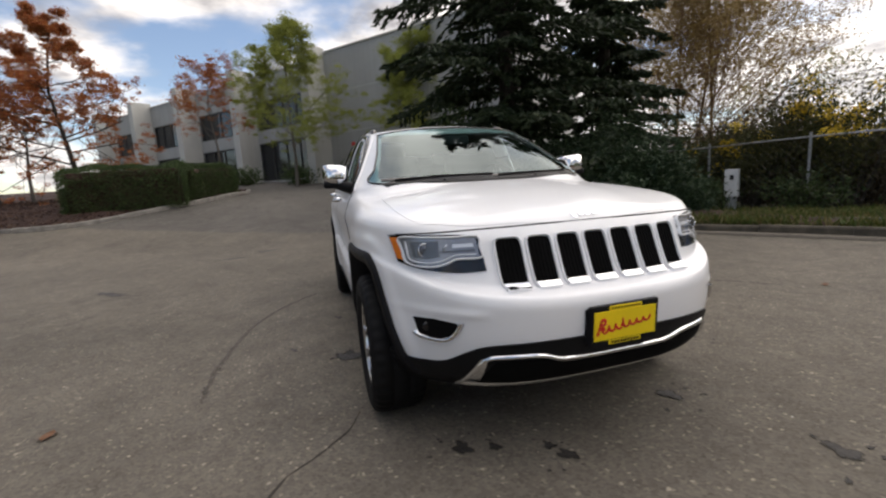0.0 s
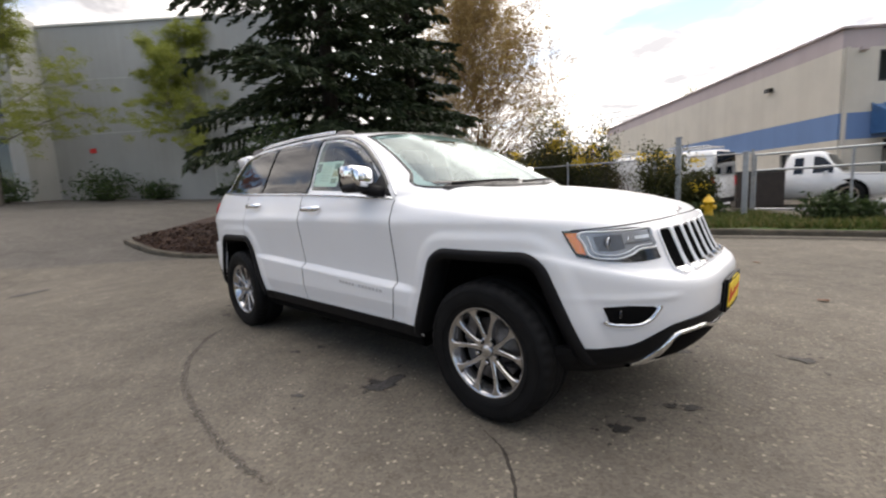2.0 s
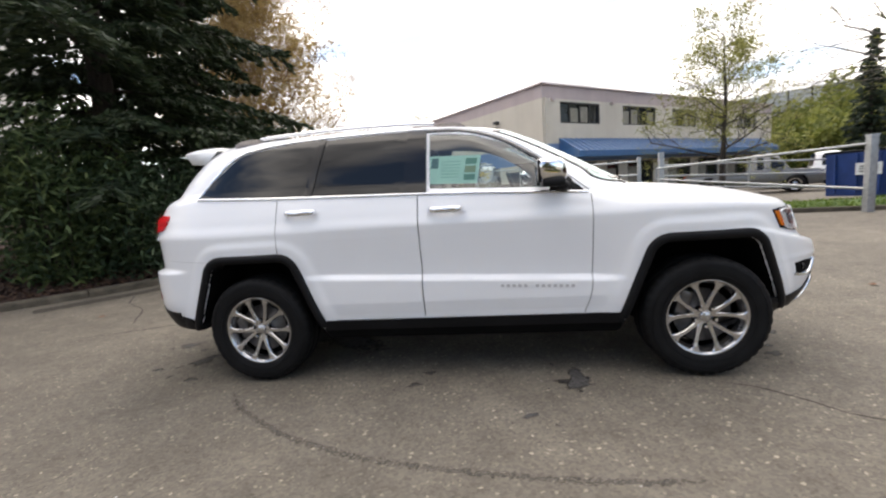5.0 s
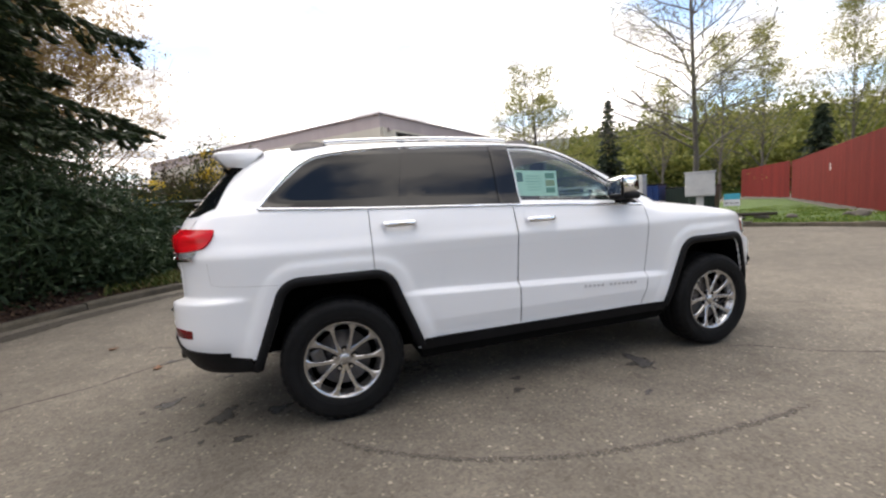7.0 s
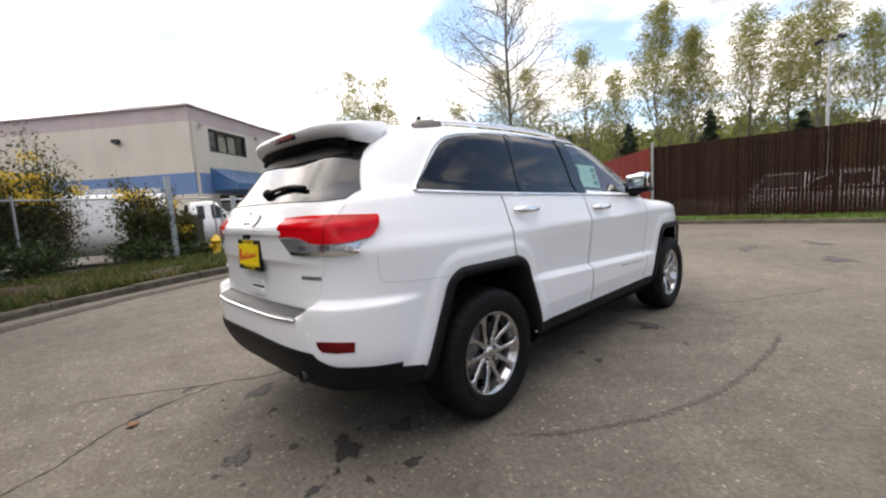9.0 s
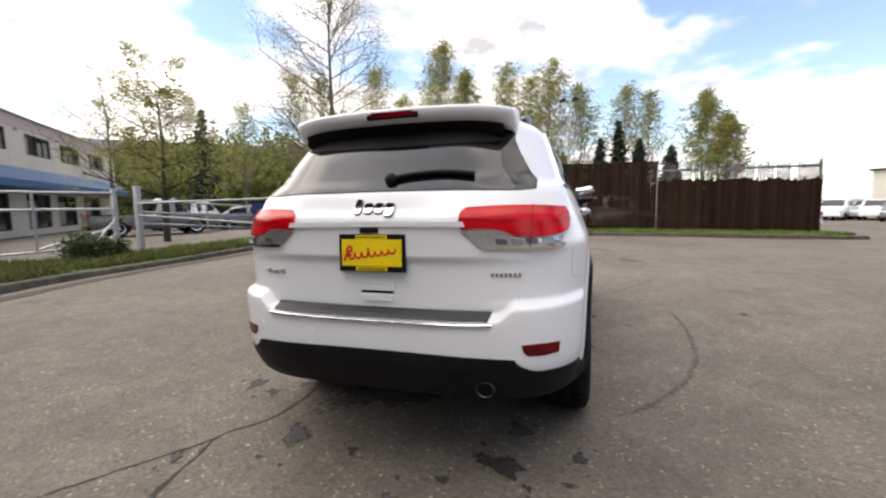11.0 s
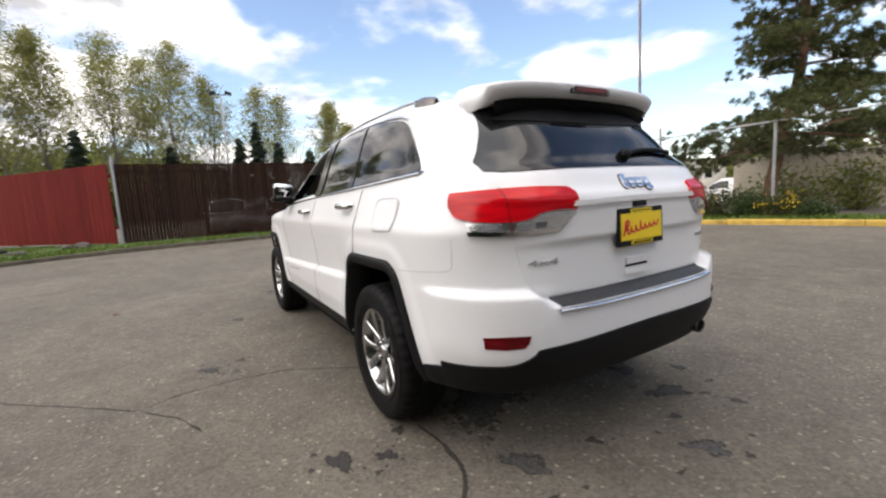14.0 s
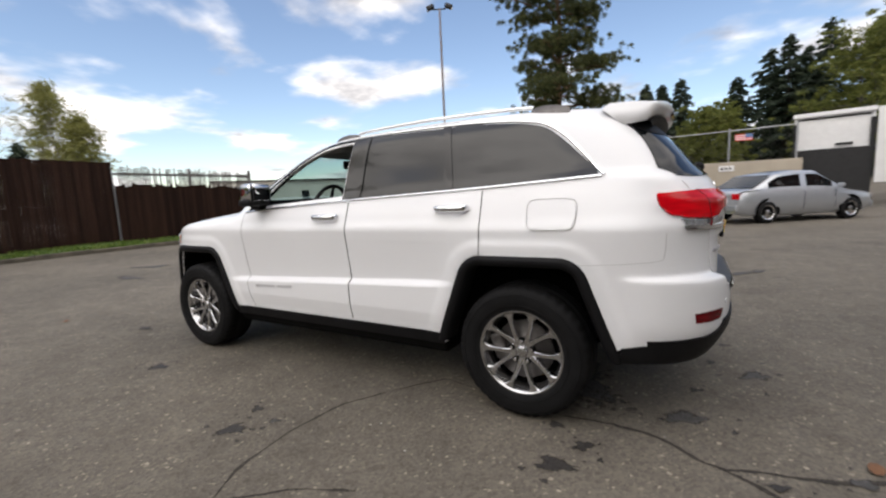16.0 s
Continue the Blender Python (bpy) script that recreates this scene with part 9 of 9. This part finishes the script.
# ---- fences, posts and street furniture ----
M_WIRE = plain("dull_fence_wire", (0.17, 0.165, 0.16), 0.6, 0.4, var=0.2)
def mesh_fence(name, label, line, height, post_r=0.03, gap=2.4, mesh_step=0.20, base=0.0, rail=True, post_extra=0.1, wire=0.0016):
    """A chain-link fence: posts, rails and a woven mesh of thin wires."""
    top = thing(name, label, "fence")
    c = np.array(line, float)
    s = np.concatenate([[0], np.cumsum(np.linalg.norm(np.diff(c, axis=0), axis=1))])
    n = max(1, round(s[-1] / gap))
    at = np.linspace(0, s[-1], n + 1)
    px, py = np.interp(at, s, c[:, 0]), np.interp(at, s, c[:, 1])
    for x, y in zip(px, py):
        z = float(rise(x, y)) + base
        bm = bmesh.new()
        rod(bm, (x, y, z - 0.1), (x, y, z + height + post_extra), post_r, post_r, 10)
        part("post", bm, M_METAL, top)
    for k in range(n):
        a, b = np.array((px[k], py[k])), np.array((px[k + 1], py[k + 1]))
        L = np.linalg.norm(b - a)
        za, zb = float(rise(*a)) + base, float(rise(*b)) + base
        if rail:
            bm = bmesh.new()
            rod(bm, (*a, za + height), (*b, zb + height), 0.021, 0.021, 8)
            part("rail", bm, M_METAL, top)
        segs = []
        d = (b - a) / L
        for off in np.arange(-height, L, mesh_step):
            for sg in (1, -1):
                u0, u1 = off, off + height
                v0, v1 = 0.0, height
                if u0 < 0:
                    v0 = -u0
                    u0 = 0
                if u1 > L:
                    v1 = height - (u1 - L)
                    u1 = L
                if v1 - v0 < 0.02:
                    continue
                if sg < 0:
                    v0, v1 = height - v0, height - v1
                p, q = a + d * u0, a + d * u1
                segs.append(((p[0], p[1], za + v0), (q[0], q[1], za + v1), wire, wire))
        ob = new("mesh_panel", fast_mesh("mesh_panel", limbs_mesh(segs, 3), 4, M_WIRE))
        ob.parent = top
    return top


mesh_fence("chain_link_fence", "rusty chain-link fence grown through by broom", [(-8.2, 8.9), (-5.6, 9.9), (-3.4, 10.0), (-0.5, 11.4), (1.0, 12.2)], 1.75, gap=2.7, base=0.05)
mesh_fence("chain_link_fence", "tall chain-link fence behind the yellow kerb", [(8.1, -11.5), (4.0, -11.9), (-1.45, -11.75)], 2.55, 0.04, gap=3.1, base=0.08, post_extra=0.35)
mesh_fence("chain_link_fence", "chain-link fence on top of the beige wall", [(3.0, -19.0), (-6.0, -19.0)], 1.35, 0.035, gap=2.5, base=2.0)
mesh_fence("chain_link_fence", "chain-link return beside the lot", [(-1.45, -11.75), (-1.0, -18.9)], 2.55, 0.035, gap=3.4, base=0.0)
rw2 = thing("retaining_wall", "beige concrete retaining wall under the fence", "wall")
Facade((6.0, -19.0), (-1, 0), (0, 1)).box("wall", 0, 12.2, 0, 2.0, -0.35, 0.12, P_BEIGE, rw2, bevel=0.03)
sgn2 = thing("wall_sign", "small white notice on the beige wall", "sign")
Facade((-3.4, -19.0), (-1, 0), (0, 1)).box("board", 0, 0.55, 1.62, 1.86, 0.125, 0.15, C_WHITE, sgn2)
for i in range(3):
    Facade((-3.4, -19.0), (-1, 0), (0, 1)).box("printed_bar", 0.08 + i * 0.14, 0.17 + i * 0.14, 1.70, 1.78, 0.151, 0.154, M_DARKMETAL, sgn2)
fg = thing("flag", "small striped flag tied to the fence", "flag")
ff = Facade((-3.95, -19.0), (-1, 0), (0, 1))
for i in range(7):
    ff.box("stripe", 0, 0.62 - 0.02 * (i % 3), 2.86 + 0.038 * i, 2.898 + 0.038 * i, 0.0, 0.012, M_RED if i % 2 == 0 else C_WHITE, fg)
ff.box("canton", 0.35, 0.60, 2.975, 3.126, 0.0122, 0.016, P_BLUE, fg)

# two big posts and swing gates to the north lot
for i, (x, y, h, r) in enumerate(((-0.5, 10.7, 2.3, 0.075), (1.05, 10.6, 1.75, 0.07), (4.95, 11.8, 1.85, 0.06), (5.65, 11.8, 1.95, 0.09), (9.0, 7.95, 1.80, 0.10))):
    gp = thing("gate_post", "square grey steel gate post", "post")
    part("post", box_bm(r * 1.7, r * 1.7, h + 0.2, (x, y, h / 2 - 0.1), 0.012), M_METAL, gp)
    part("post_cap", box_bm(r * 2.0, r * 2.0, 0.03, (x, y, h + 0.015), 0.008), M_METAL, gp)


def pipe_gate(label, a, b, z_top, z_low, extra=()):
    g = thing("pipe_gate", label, "gate")
    a, b = Vector((*a, 0)), Vector((*b, 0))
    for (s0, za), (s1, zb) in (((0, z_top[0]), (1, z_top[1])), ((0, z_low[0]), (1, z_low[1])), *extra):
        bm = bmesh.new()
        p, q = a.lerp(b, s0), a.lerp(b, s1)
        rod(bm, (p.x, p.y, za), (q.x, q.y, zb), 0.032, 0.032, 10)
        part("pipe", bm, M_METAL, g)


pipe_gate("open swing gate of grey steel pipes", (9.0, 7.95), (5.4, 11.5), (1.62, 1.45), (0.55, 1.10), (((1, 1.45), (1, 1.10)),))
pipe_gate("grey pipe gate across the lot entrance", (5.65, 11.8), (11.5, 12.6), (1.55, 1.35), (0.85, 0.40), (((0, 1.2), (1, 0.9)), ((1, 1.35), (1, 0.40)), ((0.5, 1.45), (0.5, 0.65))))
pipe_gate("grey pipe gate leaf by the fence end", (4.95, 11.8), (1.1, 11.9), (1.75, 1.72), (0.25, 0.25), (((0, 1.3), (1, 1.3)), ((0, 0.8), (0.5, 0.3)), ((0.5, 1.75), (0.5, 0.25)), ((1, 1.75), (1, 0.25)), ((0, 1.75), (0.0, 0.2))))
pipe_gate("folded pipe gate leaf", (4.95, 11.8), (3.2, 10.3), (1.0, 0.35), (0.6, 0.2))

# hydrant
hy = thing("fire_hydrant", "yellow fire hydrant in the grass", "hydrant", Matrix.Translation((0.35, 10.15, 0.10)))
M_HYD = plain("hydrant_yellow", (0.70, 0.42, 0.02), 0.5, var=0.15)
vs, fs = lathe([(0.0, 0.62), (0.05, 0.61), (0.10, 0.56), (0.125, 0.49), (0.14, 0.48), (0.14, 0.45), (0.105, 0.44), (0.10, 0.12), (0.14, 0.10), (0.15, 0.0)], 24, "z")
part_of("barrel", vs, fs, M_HYD, hy)
for d in ((1, 0), (-1, 0), (0, -1)):
    bm = bmesh.new()
    rod(bm, (0, 0, 0.34), (d[0] * 0.17, d[1] * 0.17, 0.34), 0.055, 0.055, 10)
    part("outlet", bm, M_HYD, hy)
bm = bmesh.new()
rod(bm, (0, 0, 0.60), (0, 0, 0.67), 0.025, 0.025, 5)
part("nut", bm, M_HYD, hy)

# mailbox cluster, bin, signs, skip
M_BOXPAINT = plain("pale_grey_box_paint", (0.50, 0.50, 0.49), 0.5, var=0.12, scale=3)
mb = thing("cluster_mailbox", "grey metal cluster mailbox on a pedestal", "mailbox", facing(11.1, 7.65, -0.75, -0.66))
part("pedestal", box_bm(0.22, 0.22, 1.1, (0, 0, 0.45), 0.01), M_BOXPAINT, mb)
part("cabinet", box_bm(0.46, 0.86, 0.78, (0, 0, 1.40), 0.02), M_BOXPAINT, mb)
part("cabinet_roof", box_bm(0.52, 0.92, 0.04, (0, 0, 1.81), 0.012), M_BOXPAINT, mb)
for i in range(2):
    for j in range(4):
        part("mailbox_door", box_bm(0.012, 0.36, 0.15, (0.236, -0.20 + 0.40 * i, 1.13 + 0.175 * j), 0.004), M_BOXPAINT, mb)
tb = thing("trash_bin", "dark green plastic trash bin by the tree", "bin", facing(12.0, 8.55, -0.75, -0.66))
part("bin_body", box_bm(0.55, 0.55, 1.0, (0, 0, 0.58), 0.05), plain("dark_green_plastic", (0.012, 0.03, 0.02), 0.5), tb)
part("bin_lid", box_bm(0.60, 0.60, 0.09, (0, 0, 1.12), 0.03), M_BLACKPLASTIC, tb)
ys2 = thing("yard_sign", "small blue and white yard sign", "sign", facing(12.1, 7.3, -0.78, -0.62))
part("board", box_bm(0.015, 0.46, 0.22, (0, 0, 0.72), 0.003), C_WHITE, ys2)
part("board_top", box_bm(0.016, 0.46, 0.20, (0, 0, 0.93), 0.003), plain("cyan_print", (0.05, 0.42, 0.55), 0.5), ys2)
for y in (-0.18, 0.18):
    bm = bmesh.new()
    rod(bm, (0, y, 0.0), (0, y, 0.65), 0.006, 0.006, 5)
    part("wire_leg", bm, M_METAL, ys2)
for i in range(3):
    part("printed_bar", box_bm(0.004, 0.10, 0.03, (0.0095, -0.14 + 0.14 * i, 0.71), 0.0), M_DARKMETAL, ys2)
sk = thing("dumpster", "blue steel dumpster with a white label", "dumpster", facing(12.0, 11.6, -0.84, -0.54))
M_SKIP = plain("blue_dumpster_paint", (0.015, 0.05, 0.20), 0.5, var=0.2, scale=4)
sb2 = box_bm(1.5, 2.1, 1.35, (0, 0, 0.82), 0.03)
for v in sb2.verts:
    if v.co.z < 0.5:
        v.co.x *= 0.86
part("bin_body", sb2, M_SKIP, sk)
for y in (-0.8, -0.27, 0.27, 0.8):
    part("rib", box_bm(0.07, 0.08, 1.2, (0.76, y, 0.85), 0.01), M_SKIP, sk)
part("bin_lid", box_bm(1.56, 2.16, 0.07, (0, 0, 1.53), 0.02), M_BLACKPLASTIC, sk)
part("white_label", box_bm(0.012, 0.62, 0.36, (0.80, 0.05, 0.98), 0.003), C_WHITE, sk)
for i in range(3):
    part("printed_bar", box_bm(0.004, 0.44, 0.035, (0.808, 0.05, 0.90 + 0.08 * i), 0.0), M_DARKMETAL, sk)
sk2 = thing("dumpster", "dark green dumpster beside the blue one", "dumpster", facing(13.4, 10.0, -0.84, -0.54))
part("bin_body", box_bm(1.4, 1.7, 1.15, (0, 0, 0.75), 0.03), plain("dark_green_paint", (0.012, 0.026, 0.018), 0.5, var=0.2), sk2)
part("bin_lid", box_bm(1.45, 1.76, 0.06, (0, 0, 1.36), 0.02), M_BLACKPLASTIC, sk2)

sk3 = thing("dumpster", "dark brown steel dumpster in the north lot", "dumpster", facing(0.72, 15.7, 0.3, -0.95))
part("bin_body", box_bm(1.0, 1.35, 1.15, (0, 0, 0.68), 0.03), plain("dark_brown_paint", (0.035, 0.024, 0.018), 0.6, var=0.3), sk3)
part("bin_lid", box_bm(1.06, 1.42, 0.06, (0, 0, 1.29), 0.02), M_BLACKPLASTIC, sk3)

# landscape rocks and a low log in the grass by the tree
M_ROCK = plain("rock", (0.12, 0.105, 0.09), 0.9, var=0.4, scale=5, bump=0.6, bscale=25)
for i, (x, y, r) in enumerate(((12.4, 6.5, 0.22), (11.9, 6.9, 0.17), (12.9, 5.9, 0.15), (13.9, 4.7, 0.20), (14.1, 5.1, 0.15), (11.5, 7.5, 0.16), (13.4, 6.3, 0.12))):
    bm = bmesh.new()
    bmesh.ops.create_icosphere(bm, subdivisions=3, radius=r)
    for v in bm.verts:
        v.co *= 1 + 0.35 * noise.noise(v.co * 5 + Vector((i * 3, 0, 0)))
        v.co.z *= 0.65
    bmesh.ops.translate(bm, verts=bm.verts, vec=(x, y, 0.16 + r * 0.3))
    rk = part("rock", bm, M_ROCK, None, "rough brown garden rock in the grass", True)
    tagged(rk, category="rock", group="rocks by the verge")
lg = bmesh.new()
rod(lg, (11.7, 7.1, 0.32), (12.5, 6.1, 0.34), 0.06, 0.05, 8)
tagged(part("log", lg, B_DARK, None, "short dark log across the rocks", True), category="log")


# lamp posts
def lamp_post(x, y, h, label, rust=0.0, heads=2, turn=0.0, r=0.06):
    lp = thing("street_lamp", label, "street lamp", Matrix.Translation((x, y, float(rise(x, y)))) @ Matrix.Rotation(turn, 4, "Z"))
    bm = bmesh.new()
    rod(bm, (0, 0, rust if rust else 0), (0, 0, h), r, r * 0.7, 12)
    part("pole", bm, M_METAL if not rust else plain("mauve_grey_pole_paint", (0.20, 0.17, 0.17), 0.6, var=0.2), lp)
    if rust:
        bm = bmesh.new()
        rod(bm, (0, 0, 0), (0, 0, rust), r * 1.08, r * 1.02, 12)
        part("painted_foot", bm, plain("orange_primer", (0.40, 0.14, 0.035), 0.7, var=0.3), lp, "orange painted foot")
    part("base", box_bm(0.3, 0.3, 0.12, (0, 0, 0.12), 0.02), M_KERB, lp)
    bm = bmesh.new()
    rod(bm, (-0.28, 0, h - 0.02), (0.28, 0, h - 0.02), 0.03, 0.03, 8)
    part("cross_arm", bm, M_DARKMETAL, lp)
    for sd in ((-1, 1) if heads == 2 else (1,)):
        hd = part("lamp_head", box_bm(0.34, 0.24, 0.17, (sd * 0.40, 0.03, h + 0.06), 0.04, rot=pose(0, 0, 0, 0, sd * 22, 0)), M_DARKMETAL, lp, smooth=True)
        part("lamp_glass", box_bm(0.26, 0.19, 0.02, (sd * 0.43, 0.03, h - 0.03), 0.006, rot=pose(0, 0, 0, 0, sd * 22, 0)), M_SILVERLENS, hd)
    return lp


lamp_post(7.3, -14.2, 9.35, "slim lamp post with two floodlight heads", 2.2, 2, radians(25))
lamp_post(23.8, -0.6, 7.55, "far lamp post with two floodlight heads", 0, 2, radians(80), 0.07)
lamp_post(31.5, -46.0, 9.2, "far lamp post over the white building", 0, 2, radians(40), 0.09)
lamp_post(60.0, -20.0, 9.0, "far lamp post beyond the fence", 0, 2, radians(80), 0.10)

# power lines far to the north
pw = thing("power_lines", "thin dark power lines on two far poles", "power line")
for x0 in (-70.0, 60.0):
    bm = bmesh.new()
    rod(bm, (x0, 62, 0), (x0, 62, 13), 0.15, 0.12, 8)
    part("pole", bm, B_DARK, pw)
for z in (12.6, 11.8, 11.2):
    vs, fs = tube([(-70 + 130 * t, 62, z - 1.4 * math.sin(math.pi * t)) for t in np.linspace(0, 1, 24)], 0.03, 4)
    part_of("wire", vs, fs, M_DARKMETAL, pw)

# white cabinet at the fence by the broom
ub = thing("utility_cabinet", "weathered white utility cabinet by the fence", "cabinet", Matrix.Translation((-4.85, 9.4, 0.1)) @ Matrix.Rotation(0.5, 4, "Z"))
part("box", box_bm(0.30, 0.26, 0.72, (0, 0, 0.70), 0.02), C_WHITE, ub)
part("leg", box_bm(0.22, 0.2, 0.4, (0, 0, 0.18), 0.01), M_METAL, ub)
part("latch", box_bm(0.08, 0.02, 0.12, (0.02, -0.16, 0.85), 0.005), M_DARKMETAL, ub)

# dry leaves and litter on the asphalt
M_LEAF = plain("dry_leaf", (0.16, 0.075, 0.035), 0.8, var=0.3)
for i, (x, y) in enumerate(((2.71, 2.60), (-2.95, 0.72), (1.1, -2.6), (-3.6, 1.6), (0.9, 3.6), (3.9, 1.1), (-4.7, 0.9), (2.0, 4.5))):
    bm = bmesh.new()
    vsl = [bm.verts.new((0.045 * math.cos(a) * (1.4 if k % 2 else 0.9), 0.03 * math.sin(a), 0.006 + 0.012 * abs(math.sin(a * 1.5)))) for k, a in enumerate(np.linspace(0, 2 * math.pi, 9)[:-1])]
    bm.faces.new(vsl)
    bmesh.ops.triangulate(bm, faces=bm.faces[:])
    lf = part("fallen_leaf", bm, M_LEAF, None, "curled dry brown leaf on the asphalt")
    lf.matrix_world = Matrix.Translation((x, y, 0.0)) @ Matrix.Rotation(i * 1.3, 4, "Z")
    tagged(lf, category="leaf", group="fallen leaves")

# ---- fence boards, piece by piece ----


def board_mat(name, a, b):
    m = Mat(name)
    tone = m.ramp(m.rand(), (0.0, a), (1.0, b))
    m.set(Base_Color=m.mix(1.0, tone, m.ramp(m.noise(2.0, 6, 0.65, stretch=(4, 4, 0.35)), (0.3, (0.62,) * 3), (0.7, (1.12,) * 3)), "MULTIPLY"), Roughness=0.8, Specular_IOR_Level=0.12)
    m.bump(m.noise(14, 4, stretch=(4, 4, 0.4)), 0.3, 0.01)
    return m.m


M_BROWN = board_mat("brown_fence_slat", (0.017, 0.0078, 0.0052), (0.034, 0.0165, 0.0105))
M_REDBOARD = board_mat("red_fence_board", (0.130, 0.014, 0.012), (0.165, 0.020, 0.016))
M_PALESLAT = board_mat("weathered_slat", (0.075, 0.062, 0.055), (0.20, 0.18, 0.165))


def board_run(name, label, a, b, height, pitch, wide, thick, mat, base=0.1, posts=3.0, rails=(0.3, 0.9), post_mat=None, jitter=0.0, seed=0, back=0.06, show=None):
    """A fence of upright boards on rails and posts from a to b, each board a piece."""
    top = thing(name, label, "fence")
    a, b = Vector((*a, 0)), Vector((*b, 0))
    L = (b - a).length
    d = (b - a) / L
    rot = Matrix.Rotation(math.atan2(d.y, d.x), 4, "Z")
    rs = random.Random(seed)
    bmb = box_bm(wide, thick, 1.0, (0, 0, 0.5), 0.0)
    shared = bpy.data.meshes.new("board")
    bmb.to_mesh(shared)
    bmb.free()
    shared.materials.append(mat)
    n = int(L / pitch)
    for i in range(n):
        s = (i + 0.5) * pitch
        if show and not show(s, rs):
            continue
        p = a + d * s
        ob = new("board", shared)
        ob.parent = top
        h = height * (1 + jitter * (rs.random() - 0.5))
        ob.matrix_basis = Matrix.Translation((p.x, p.y, base + float(rise(p.x, p.y)))) @ rot @ Matrix.Rotation(radians(rs.uniform(-2, 2) * (1 if jitter else 0.2)), 4, "Z") @ Matrix.Diagonal((1, 1, h, 1))
    nn = rot @ Vector((0, -1, 0))
    for f in rails:
        m = Matrix.Translation(((a + b) / 2 - nn * back) + Vector((0, 0, base + height * f))) @ rot
        bm = box_bm(L, 0.05, 0.09, (0, 0, 0), 0.0)
        bmesh.ops.transform(bm, matrix=m, verts=bm.verts)
        part("rail", bm, post_mat or M_METAL, top)
    k = max(1, round(L / posts))
    for i in range(k + 1):
        p = a + d * (L * i / k) - nn * (back + 0.06)
        part("post", box_bm(0.09, 0.09, height + 0.05, (p.x, p.y, base + height / 2 - 0.03), 0.01), post_mat or M_METAL, top)
    return top


# the side that faces the yard is the right-hand one going from a to b
board_run("brown_slat_fence", "tall brown slatted privacy fence with narrow gaps", (14.02, 3.62), (14.35, -4.0), 2.68, 0.100, 0.0945, 0.012, M_BROWN, 0.12, post_mat=M_BROWN, seed=1, jitter=0.012)
board_run("weathered_slat_fence", "weathered slatted fence with gaps and missing slats", (14.35, -4.0), (14.6, -9.4), 2.55, 0.075, 0.040, 0.010, M_PALESLAT, 0.12, seed=2, jitter=0.05, show=lambda s, r: r.random() < 0.86)
board_run("low_brown_screen", "brown screen along the lower part of the slats", (14.27, -4.0), (14.52, -9.4), 1.95, 0.100, 0.096, 0.012, M_BROWN, 0.12, seed=3, jitter=0.08)
board_run("red_panel_fence", "long dull red board fence on the grass", (32.3, 18.6), (14.0, 3.7), 2.62, 0.30, 0.298, 0.020, M_REDBOARD, 0.20, post_mat=M_REDBOARD, seed=4, rails=(0.2, 0.85))
board_run("red_panel_fence", "far end of the dull red board fence", (41.0, 29.0), (32.3, 18.6), 2.7, 0.40, 0.398, 0.020, M_REDBOARD, 0.2, post_mat=M_REDBOARD, seed=5, rails=(0.2, 0.85))
pj = thing("fence_post", "tall grey steel post between red and brown fences", "post")
bm = bmesh.new()
rod(bm, (13.95, 3.66, 0), (13.95, 3.66, 3.0), 0.045, 0.045, 10)
part("post", bm, M_METAL, pj)
for x, y in ((17.2, 6.28), (22.0, 10.2)):
    nt = thing("notice", "small white notice on the red fence", "sign", facing(x, y, -0.63, 0.775))
    part("board", box_bm(0.01, 0.26, 0.34, (0.018, 0, 1.9), 0.0), C_WHITE, nt)
    part("printed_bar", box_bm(0.004, 0.16, 0.05, (0.0252, 0, 1.95), 0.0), M_DARKMETAL, nt)
